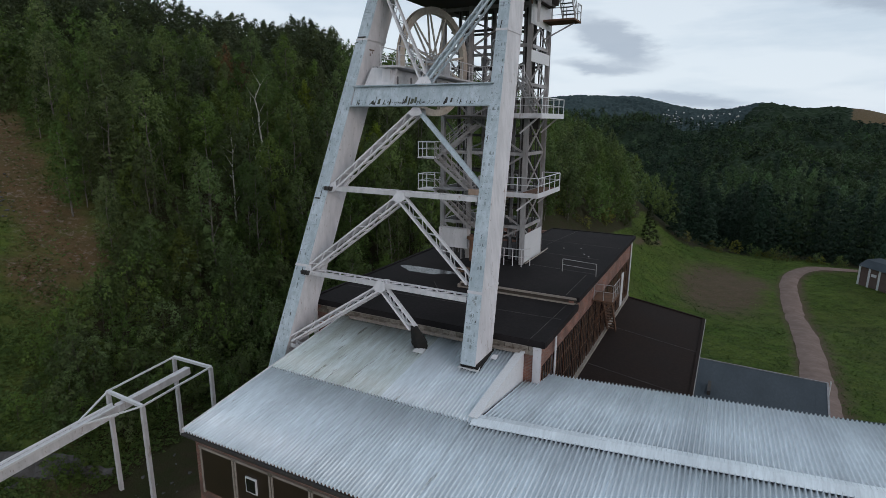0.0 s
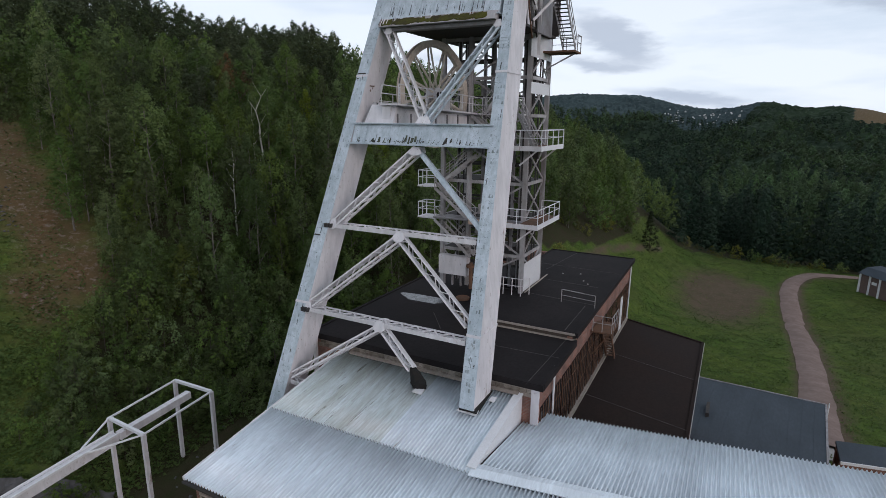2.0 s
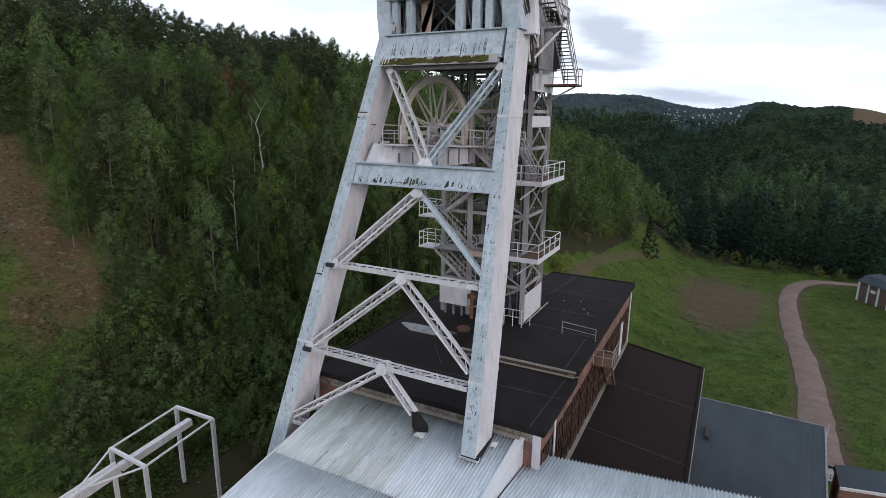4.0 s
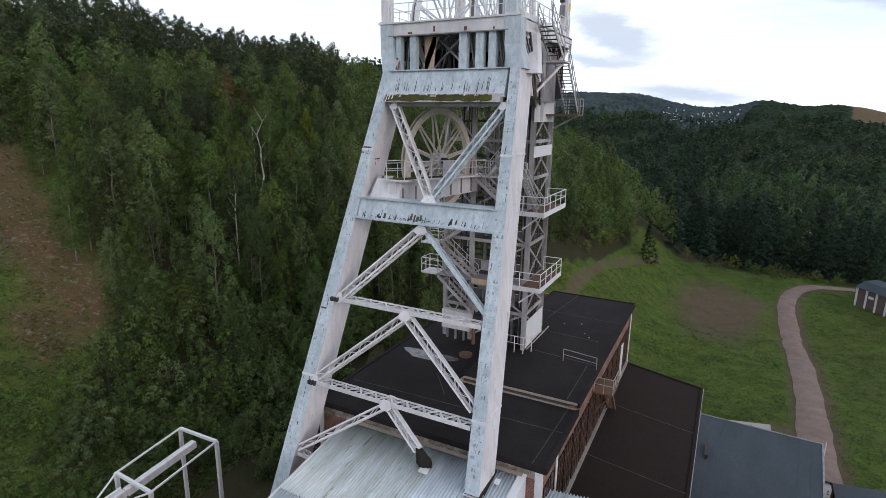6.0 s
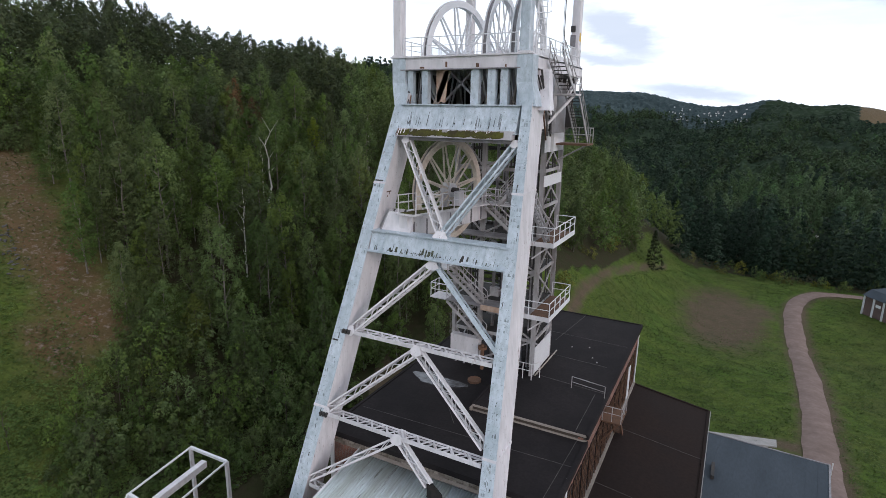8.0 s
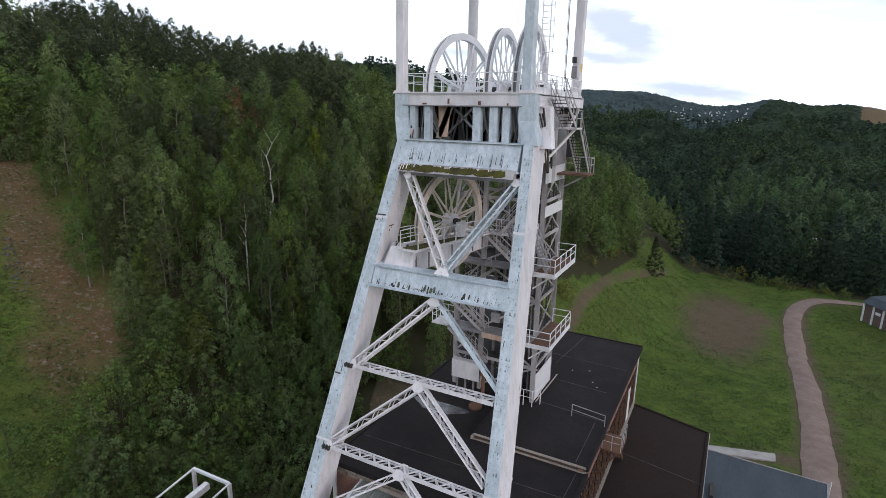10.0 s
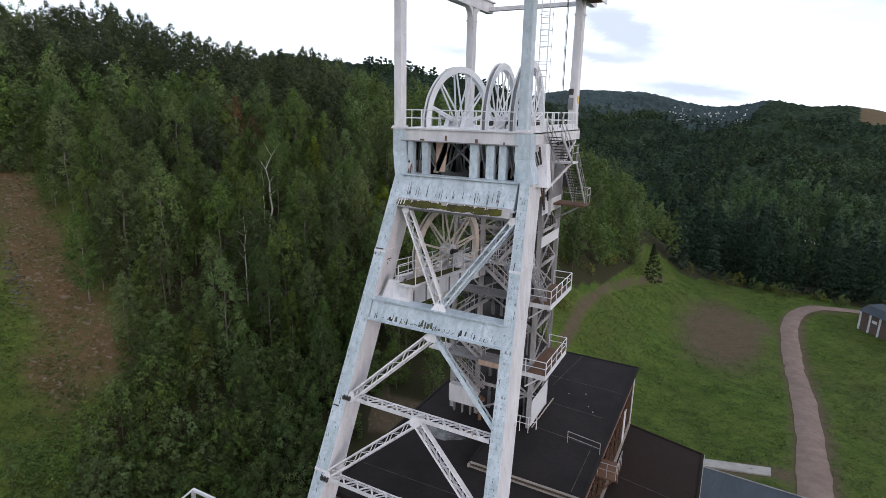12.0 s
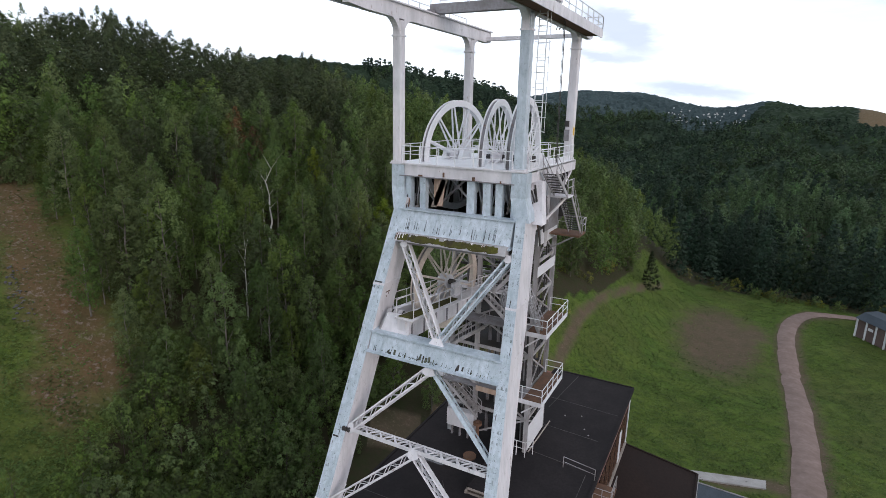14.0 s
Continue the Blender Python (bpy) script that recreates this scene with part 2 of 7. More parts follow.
BARK_DARK = material("dark_bark", (0.07, 0.058, 0.048), 0.9, second=(0.04, 0.034, 0.03), scale=3.0)
SHED_PANEL = material("brown_shed_panel", (0.16, 0.115, 0.105), 0.8, second=(0.11, 0.08, 0.075), scale=0.9, fine=(0.09, 0.07, 0.065), fine_scale=8)
HOUSE = material("pale_house_wall", (0.62, 0.63, 0.66), 0.8, second=(0.5, 0.46, 0.42), scale=0.02, amount=0.8)


def brick_material():
    m = bpy.data.materials.new("red_brickwork")
    m.use_nodes = True
    n, l = m.node_tree.nodes, m.node_tree.links
    bsdf = n["Principled BSDF"]
    bsdf.inputs["Roughness"].default_value = 0.88
    co, geo = n.new("ShaderNodeTexCoord"), n.new("ShaderNodeSeparateXYZ")
    l.new(co.outputs["Object"], geo.inputs[0])
    add = n.new("ShaderNodeMath")
    l.new(geo.outputs["X"], add.inputs[0])
    l.new(geo.outputs["Y"], add.inputs[1])
    com = n.new("ShaderNodeCombineXYZ")
    l.new(add.outputs[0], com.inputs["X"])
    l.new(geo.outputs["Z"], com.inputs["Y"])
    b = n.new("ShaderNodeTexBrick")
    b.inputs["Scale"].default_value = 1.0
    b.inputs["Brick Width"].default_value, b.inputs["Row Height"].default_value, b.inputs["Mortar Size"].default_value = 0.25, 0.077, 0.008
    b.inputs["Color1"].default_value, b.inputs["Color2"].default_value = (0.25, 0.10, 0.065, 1), (0.17, 0.075, 0.055, 1)
    b.inputs["Mortar"].default_value = (0.24, 0.21, 0.19, 1)
    l.new(com.outputs[0], b.inputs["Vector"])
    t = n.new("ShaderNodeTexNoise")
    t.inputs["Scale"].default_value, t.inputs["Detail"].default_value = 0.9, 8
    l.new(co.outputs["Object"], t.inputs["Vector"])
    r = n.new("ShaderNodeMapRange")
    r.inputs["From Min"].default_value, r.inputs["From Max"].default_value = 0.45, 0.7
    l.new(t.outputs["Fac"], r.inputs["Value"])
    x = n.new("ShaderNodeMixRGB")
    x.inputs["Color2"].default_value = (0.10, 0.06, 0.05, 1)
    l.new(r.outputs["Result"], x.inputs["Fac"])
    l.new(b.outputs["Color"], x.inputs["Color1"])
    l.new(x.outputs["Color"], bsdf.inputs["Base Color"])
    return m


BRICK = brick_material()


def leaf_material(name, a, b, hue=0.36, sat=0.15, patch=0.16, tones=(0.72, 1.28), shift=0.014):
    """Leaves that differ a little from one to the next, more from bough to bough and from tree to tree."""
    m = bpy.data.materials.new(name)
    m.use_nodes = True
    n, l = m.node_tree.nodes, m.node_tree.links
    bsdf = n["Principled BSDF"]
    bsdf.inputs["Roughness"].default_value = 0.6
    bsdf.inputs["Specular IOR Level"].default_value = 0.08
    geo, info = n.new("ShaderNodeNewGeometry"), n.new("ShaderNodeObjectInfo")
    x = n.new("ShaderNodeMixRGB")
    x.inputs["Color1"].default_value, x.inputs["Color2"].default_value = (*a, 1), (*b, 1)
    l.new(geo.outputs["Random Per Island"], x.inputs["Fac"])
    co = n.new("ShaderNodeTexCoord")
    nz = n.new("ShaderNodeTexNoise")
    nz.inputs["Scale"].default_value, nz.inputs["Detail"].default_value = patch, 3.0
    l.new(co.outputs["Object"], nz.inputs["Vector"])
    tone = n.new("ShaderNodeMapRange")
    tone.inputs["From Min"].default_value, tone.inputs["From Max"].default_value = 0.3, 0.7
    tone.inputs["To Min"].default_value, tone.inputs["To Max"].default_value = tones
    l.new(nz.outputs["Fac"], tone.inputs["Value"])
    # a tone of its own for each crown of a joined wood
    at = n.new("ShaderNodeAttribute")
    at.attribute_name = "tone"
    up = n.new("ShaderNodeMath")
    up.operation = "ADD"
    up.inputs[1].default_value = 1.0
    l.new(at.outputs["Fac"], up.inputs[0])
    both = n.new("ShaderNodeMath")
    both.operation = "MULTIPLY"
    l.new(tone.outputs["Result"], both.inputs[0])
    l.new(up.outputs[0], both.inputs[1])
    shade = n.new("ShaderNodeVectorMath")
    shade.operation = "SCALE"
    l.new(x.outputs["Color"], shade.inputs[0])
    l.new(both.outputs[0], shade.inputs["Scale"])
    hs = n.new("ShaderNodeHueSaturation")
    l.new(shade.outputs["Vector"], hs.inputs["Color"])
    mixed = n.new("ShaderNodeMath")
    l.new(info.outputs["Random"], mixed.inputs[0])
    l.new(at.outputs["Fac"], mixed.inputs[1])
    for key, spread, mid, k in (("Value", hue, 1.0, 1.0), ("Saturation", sat, 1.0, 7.31), ("Hue", shift, 0.5, 3.77)):
        f = n.new("ShaderNodeMath")
        f.operation = "MULTIPLY"
        f.inputs[1].default_value = k
        l.new((info.outputs["Random"] if k == 1.0 else mixed.outputs[0]), f.inputs[0])
        fr = n.new("ShaderNodeMath")
        fr.operation = "FRACT"
        l.new(f.outputs[0], fr.inputs[0])
        r = n.new("ShaderNodeMapRange")
        r.inputs["To Min"].default_value, r.inputs["To Max"].default_value = mid - spread, mid + spread
        l.new((f if k == 1.0 else fr).outputs[0], r.inputs["Value"])
        l.new(r.outputs["Result"], hs.inputs[key])
    l.new(hs.outputs["Color"], bsdf.inputs["Base Color"])
    tr = n.new("ShaderNodeBsdfTranslucent")
    l.new(hs.outputs["Color"], tr.inputs["Color"])
    mx = n.new("ShaderNodeMixShader")
    mx.inputs["Fac"].default_value = 0.3
    l.new(bsdf.outputs[0], mx.inputs[1])
    l.new(tr.outputs[0], mx.inputs[2])
    l.new(mx.outputs[0], n["Material Output"].inputs["Surface"])
    return m


LEAF = leaf_material("birch_leaves", (0.068, 0.101, 0.033), (0.096, 0.132, 0.041))
LEAF_BRIGHT = leaf_material("aspen_leaves", (0.100, 0.135, 0.030), (0.135, 0.170, 0.040))
LEAF_DARK = leaf_material("pine_needles", (0.034, 0.047, 0.022), (0.052, 0.064, 0.030))
LEAF_FAR = leaf_material("valley_leaves", (0.044, 0.070, 0.034), (0.060, 0.090, 0.042), patch=0.02, tones=(0.7, 1.3))
LEAF_FIR = leaf_material("valley_spruce_needles", (0.018, 0.033, 0.022), (0.027, 0.044, 0.028), patch=0.02)
LEAF_RUST = leaf_material("withered_leaves", (0.12, 0.070, 0.036), (0.15, 0.09, 0.045))
LEAF_OLIVE = leaf_material("bush_leaves", (0.098, 0.108, 0.026), (0.145, 0.145, 0.040))
GRASS_BLADE = leaf_material("meadow_grass", (0.054, 0.102, 0.016), (0.104, 0.144, 0.023), patch=0.12, tones=(0.55, 1.35))


def ground_material():
    """Meadow, trodden earth and forest floor, by an attribute of the sheet."""
    m = bpy.data.materials.new("meadow_and_earth")
    m.use_nodes = True
    n, l = m.node_tree.nodes, m.node_tree.links
    bsdf = n["Principled BSDF"]
    bsdf.inputs["Roughness"].default_value = 0.95
    bsdf.inputs["Specular IOR Level"].default_value = 0.1
    co = n.new("ShaderNodeTexCoord")

    def nz(sc, detail=6.0):
        t = n.new("ShaderNodeTexNoise")
        t.inputs["Scale"].default_value, t.inputs["Detail"].default_value, t.inputs["Roughness"].default_value = sc, detail, 0.65
        l.new(co.outputs["Object"], t.inputs["Vector"])
        return t.outputs["Fac"]

    def rng(src, lo, hi):
        r = n.new("ShaderNodeMapRange")
        r.inputs["From Min"].default_value, r.inputs["From Max"].default_value = lo, hi
        l.new(src, r.inputs["Value"])
        return r.outputs["Result"]

    def mix(fac, a, b):
        x = n.new("ShaderNodeMixRGB")
        for sock, v in zip((x.inputs["Fac"], x.inputs["Color1"], x.inputs["Color2"]), (fac, a, b)):
            if isinstance(v, tuple):
                sock.default_value = (*v, 1)
            else:
                l.new(v, sock)
        return x.outputs["Color"]

    def attr_mix(name, spread, src, width=0.16):
        at = n.new("ShaderNodeAttribute")
        at.attribute_name = name
        a = n.new("ShaderNodeMath")
        a.operation = "MULTIPLY_ADD"
        l.new(src, a.inputs[0])
        a.inputs[1].default_value = spread
        l.new(at.outputs["Fac"], a.inputs[2])
        return rng(a.outputs[0], 0.5 + spread / 2 - width, 0.5 + spread / 2 + width)

    grass = mix(rng(nz(0.12), 0.35, 0.65), (0.054, 0.098, 0.015), (0.086, 0.120, 0.021))
    grass = mix(rng(nz(0.05, 3.0), 0.45, 0.7), grass, (0.066, 0.078, 0.020))
    grass = mix(rng(nz(0.9), 0.45, 0.75), grass, (0.022, 0.036, 0.010))
    grass = mix(rng(nz(4.0, 3.0), 0.5, 0.8), grass, (0.084, 0.102, 0.026))
    earth = mix(rng(nz(0.35), 0.35, 0.7), (0.098, 0.072, 0.050), (0.068, 0.060, 0.034))
    earth = mix(rng(nz(2.2, 4.0), 0.55, 0.8), earth, (0.17, 0.135, 0.10))
    dry = mix(rng(nz(0.3), 0.35, 0.7), (0.108, 0.070, 0.036), (0.070, 0.060, 0.026))
    dry = mix(rng(nz(1.7, 5.0), 0.54, 0.66), dry, (0.165, 0.130, 0.105))
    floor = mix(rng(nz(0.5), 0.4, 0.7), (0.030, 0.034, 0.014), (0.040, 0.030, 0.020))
    c = mix(attr_mix("bare", 0.75, nz(0.3), 0.22), grass, earth)
    c = mix(attr_mix("dry", 0.9, nz(0.22), 0.22), c, dry)
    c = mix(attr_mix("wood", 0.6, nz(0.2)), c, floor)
    l.new(c, bsdf.inputs["Base Color"])
    b = n.new("ShaderNodeBump")
    b.inputs["Strength"].default_value, b.inputs["Distance"].default_value = 0.9, 0.25
    l.new(nz(1.6, 8.0), b.inputs["Height"])
    l.new(b.outputs["Normal"], bsdf.inputs["Normal"])
    return m


GROUND = ground_material()


# ---- mesh helpers ----
class Mesh:
    """Collects vertices and faces of one part."""

    def __init__(self):
        self.v, self.f = [], []

    def add(self, verts, faces):
        k = len(self.v)
        self.v += [tuple(p) for p in verts]
        self.f += [tuple(k + i for i in face) for face in faces]
        return self

    def box(self, x0, x1, y0, y1, z0, z1):
        c = [(x, y, z) for x in (x0, x1) for y in (y0, y1) for z in (z0, z1)]
        return self.add(c, [(0, 1, 3, 2), (4, 6, 7, 5), (0, 4, 5, 1), (2, 3, 7, 6), (0, 2, 6, 4), (1, 5, 7, 3)])

    def hexa(self, low, high):
        """A solid between two four-cornered ends."""
        return self.add([*low, *high], [(3, 2, 1, 0), (4, 5, 6, 7), (0, 1, 5, 4), (1, 2, 6, 5), (2, 3, 7, 6), (3, 0, 4, 7)])

    def beam(self, p, q, w, h, up=(0, 0, 1), chamfer=0.0):
        """A bar from p to q: w across, h along up."""
        p, q, up = Vector(p), Vector(q), Vector(up)
        d = (q - p).normalized()
        side = d.cross(up)
        if side.length < 1e-4:
            side = d.cross(Vector((0, 1, 0)))
        side.normalize()
        top = side.cross(d).normalized()
        a, b, c = w / 2, h / 2, chamfer
        ring = [(-a, -b), (a, -b), (a, b), (-a, b)] if not c else [(-a + c, -b), (a - c, -b), (a, -b + c), (a, b - c), (a - c, b), (-a + c, b), (-a, b - c), (-a, -b + c)]
        n = len(ring)
        verts = [o + side * s + top * t for o in (p, q) for s, t in ring]
        faces = [tuple(range(n - 1, -1, -1)), tuple(range(n, 2 * n))] + [(i, (i + 1) % n, n + (i + 1) % n, n + i) for i in range(n)]
        return self.add(verts, faces)

    def tube(self, p, q, r, n=6, r2=None):
        p, q = Vector(p), Vector(q)
        d = (q - p).normalized()
        side = d.cross(Vector((0, 0, 1)) if abs(d.z) < 0.95 else Vector((0, 1, 0))).normalized()
        top = side.cross(d)
        verts = [o + (side * math.cos(a) + top * math.sin(a)) * rad for o, rad in ((p, r), (q, r if r2 is None else r2)) for a in (2 * math.pi * i / n for i in range(n))]
        return self.add(verts, [tuple(range(n - 1, -1, -1)), tuple(range(n, 2 * n))] + [(i, (i + 1) % n, n + (i + 1) % n, n + i) for i in range(n)])

    def prism(self, outline, y0, y1, axis="y"):
        """A flat outline in the two other axes, pulled along one axis."""
        put = {"y": lambda a, b, t: (a, t, b), "x": lambda a, b, t: (t, a, b), "z": lambda a, b, t: (a, b, t)}[axis]
        n = len(outline)
        verts = [put(a, b, t) for t in (y0, y1) for a, b in outline]
        return self.add(verts, [tuple(range(n)), tuple(range(2 * n - 1, n - 1, -1))] + [(i, n + i, n + (i + 1) % n, (i + 1) % n) for i in range(n)])

    def data(self, name, mat, smooth=False):
        me = bpy.data.meshes.new(name)
        me.from_pydata(self.v, [], self.f)
        bm = bmesh.new()
        bm.from_mesh(me)
        bmesh.ops.recalc_face_normals(bm, faces=bm.faces)
        bm.to_mesh(me)
        bm.free()
        me.materials.append(mat)
        if smooth:
            me.polygons.foreach_set("use_smooth", [True] * len(me.polygons))
        return me


def part(name, shape, mat, parent, label="", smooth=False):
    ob = new(name, shape.data(name, mat, smooth))
    ob.parent = parent
    return tagged(ob, label)


def thing(name, label, category, at=(0, 0, 0), group="", kind=""):
    ob = new(name)
    ob.location = at
    ob.empty_display_size = 0.5
    return tagged(ob, label, category, group, kind)


def place(ob):
    """Where a thing's own axes start: its parts are drawn in world metres."""
    for child in ob.children:
        child.matrix_parent_inverse = Matrix.Translation(-Vector(ob.location))
    return ob


def railing(parent, points, height=1.05, mat=None, gap=1.3, rails=(0.55, 1.0), r=0.03, name="railing"):
    """Handrail with knee rail on posts along a line of points; each post is a piece of its own."""
    mat = mat or PAINT_CLEAN
    ob = None
    for h in sorted(rails, reverse=True):
        for p, q in zip(points, points[1:]):
            z = Vector((0, 0, height * h))
            bar = Mesh().tube(Vector(p) + z, Vector(q) + z, r * (1.0 if h == 1.0 else 0.8))
            if ob is None:
                ob = part(name, bar, mat, parent)
            else:
                part("rail", bar, mat, ob)
    for k, (p, q) in enumerate(zip(points, points[1:])):
        p, q = Vector(p), Vector(q)
        n = max(1, round((q - p).length / gap))
        for i in range(0 if k == 0 else 1, n + 1):
            a = p.lerp(q, i / n)
            part("post", Mesh().tube(a - Vector((0, 0, 0.08)), a + Vector((0, 0, height)), r * 1.1), mat, ob)
    return ob


def smooth_step(a, b, v):
    t = min(1.0, max(0.0, (v - a) / (b - a)))
    return t * t * (3 - 2 * t)


def bell(v, mid, wide):
    return math.exp(-(((v - mid) / wide) ** 2))


# ---- the land ----
def land(x, y):
    """Height of the ground: a meadow falling to the north, a wooded hillside in the west, a valley and far hills."""
    r, th = math.hypot(x, y), math.degrees(math.atan2(x, y))
    east = -14.0 - 0.12 * min(max(y - 60, -40), 75) - 0.09 * max(0.0, min(y - 185, 110))
    west = -11.0 + 0.40 * min(max(-38 - x, -60), 52) + 0.25 * max(0.0, min(-90 - x, 90))
    west += 0.15 * min(max(y - 30, 0), 80) * smooth_step(5, 45, -x)
    west -= 0.10 * max(0.0, y - 190)
    d = west - east
    near = east + (d if d > 6 else 0 if d < -6 else (d + 6) ** 2 / 24)
    near -= 1.9 * bell(math.hypot((x + 38.0) / 5.0, (y - 21.0) / 7.0), 0, 1.0)
    near += 0.5 * noise.noise((x * 0.05, y * 0.05, 0)) + 0.18 * noise.noise((x * 0.21, y * 0.21, 4.0))
    if r < 150:
        return near
    side = smooth_step(-14, -24, th) if -100 < th else 0.3
    ridge = (46 + 28 * smooth_step(-20, -41, th)) * (1 - 0.6 * smooth_step(-44, -60, th))
    fold = 13.0 * bell(r, 545 + 60 * math.sin(th * 0.21 + 1.0), 55) * (0.55 + 0.45 * math.sin(th * 0.33)) + 15.0 * bell(r, 760 + 80 * math.sin(th * 0.17 + 2.4), 70) * (0.6 + 0.4 * math.sin(th * 0.27 + 2.0)) + 9.0 * bell(r, 1010 + 50 * math.sin(th * 0.3), 60)
    hills = 32 + 38 * bell(th, -14, 7.5) + 10 * bell(th, -8, 3.0) + 18 * bell(th, 2, 2.4) + 10 * bell(th, 7.3, 2.0) + 11 * smooth_step(7.8, 8.3, th) - 14 * smooth_step(8.8, 12.5, th)
    far = -36 + (ridge + 36) * smooth_step(330, 690, r) * side
    far = far + (max(hills, ridge * side) - far) * smooth_step(800, 1400, r)
    far += fold * smooth_step(-24, -14, th)
    far += 9.0 * noise.noise((x * 0.0065, y * 0.0065, 7.0)) * smooth_step(260, 420, r) * (1 - 0.8 * smooth_step(1000, 1350, r))
    far += 5.0 * noise.noise((x * 0.017, y * 0.017, 3.0)) * smooth_step(260, 420, r) * (1 - 0.7 * smooth_step(1000, 1350, r))
    return near + (far - near) * smooth_step(190, 330, r)


TRACK = [(12.0, 66), (12.8, 78), (13.9, 92), (14.7, 108), (15.2, 122), (15.3, 136), (15.3, 148), (15.8, 160), (17.2, 170), (20.0, 178.5), (24.5, 183.5), (31, 185.5), (38, 186)]
SCREE = [(-122, 53), (-106, 47), (-92, 42), (-82, 38.5), (-73, 37.2), (-65, 37)]
LANE = [(-24.5, 84), (-25.4, 97), (-26.2, 110), (-25.2, 127), (-22.0, 147), (-16.0, 171)]


def gap_to(line, x, y):
    """Distance from a point to a line of points in the plan."""
    best = 1e9
    for (ax, ay), (bx, by) in zip(line, line[1:]):
        dx, dy = bx - ax, by - ay
        t = min(1, max(0, ((x - ax) * dx + (y - ay) * dy) / (dx * dx + dy * dy)))
        best = min(best, math.hypot(x - ax - t * dx, y - ay - t * dy))
    return best


def wooded(x, y):
    """1 where the wood stands, 0 on open ground."""
    r, th = math.hypot(x, y), math.degrees(math.atan2(x, y))
    if x > -150 and x < -4 and y < 58 and x > -31 - max(0, y - 34) * 0.4:
        return 0.0
    if th < -60.5 + 4 * noise.noise((x * 0.06, y * 0.06, 1.0)) and r < 97 + 28 * smooth_step(-62.5, -64.5, th) + 8 * noise.noise((x * 0.05, y * 0.05, 2.0)):
        return 0.0
    if r < 62:
        return 0.0
    if y < 60:
        return 1.0
    edge = -34 + 10 * smooth_step(85, 150, y)
    if y < 196 + 6 * math.sin(x * 0.09) and x > edge:
        return 0.0
    return 1.0


def build_ground():
    rings = [0.0] + [4.0 * 1.043 ** i for i in range(171)]
    angles = [-180 + i for i in range(0, 100, 4)] + [-80 + 0.6 * i for i in range(184)] + [31 + i for i in range(0, 149, 4)]
    verts, faces = [(0.0, 0.0, land(0, 0))], []
    for r in rings[1:]:
        for a in angles:
            x, y = r * math.sin(radians(a)), r * math.cos(radians(a))
            verts.append((x, y, land(x, y)))
    n = len(angles)
    for i in range(n):
        faces.append((0, 1 + i, 1 + (i + 1) % n))
    for k in range(len(rings) - 2):
        for i in range(n):
            a, b = 1 + k * n + i, 1 + k * n + (i + 1) % n
            faces.append((a, a + n, b + n, b))
    me = bpy.data.meshes.new("ground")
    me.from_pydata(verts, [], faces)
    bare, dry, wood = [], [], []
    for x, y, z in verts:
        r, th = math.hypot(x, y), math.degrees(math.atan2(x, y))
        patch = 1.1 * bell(math.hypot((x - 0.2) / 11.0, (y - 147) / 28), 0, 0.95)
        patch = max(patch, 1.0 * bell(gap_to(TRACK, x - 0.4, y), 0, 3.3), 0.8 * bell(gap_to(LANE, x, y), 0, 1.3))
        patch = max(patch, 0.95 * bell(math.hypot((x + 36) / 12, (y - 26) / 15), 0, 0.9))
        patch = max(patch, 0.85 * bell(math.hypot((x - 8) / 6, (y - 156) / 12), 0, 0.9))
        patch = max(patch, 0.95 * smooth_step(-23, -27, x) * smooth_step(-56, -46, x) * smooth_step(28, 34, y) * smooth_step(96, 84, y))
        patch = max(patch, 0.9 * bell(gap_to([(2, 76.2), (8, 78.6), (13, 76), (13, 66)], x, y), 0, 2.2))
        bare.append(patch)
        slope = 0.8 * bell(gap_to(SCREE, x, y), 0, 5.6) + 0.5 * bell(math.hypot((x + 30) / 6, (y - 140) / 26), 0, 0.9) + 0.6 * bell(math.hypot((x + 66) / 6, (y - 30) / 3), 0, 1.0)
        if th < -57 and r < 130:
            slope = max(slope, 0.34)
        dry.append(min(1.0, slope))
        w = wooded(x, y) * (1 - min(1.0, 1.8 * bell(gap_to(SCREE, x, y), 0, 7.5)))
        if r > 260:
            w = 1.0
        if th > 7.9 and r > 1090:
            w = 0.0
            dry[-1] = 1.0
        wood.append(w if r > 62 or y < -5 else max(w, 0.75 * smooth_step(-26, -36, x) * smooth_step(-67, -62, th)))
    for key, vals in (("bare", bare), ("dry", dry), ("wood", wood)):
        me.attributes.new(key, "FLOAT", "POINT").data.foreach_set("value", vals)
    me.materials.append(GROUND)
    me.polygons.foreach_set("use_smooth", [True] * len(me.polygons))
    tagged(new("ground", me), "green meadow and wooded slopes falling into a valley", "ground", kind="structure")


build_ground()


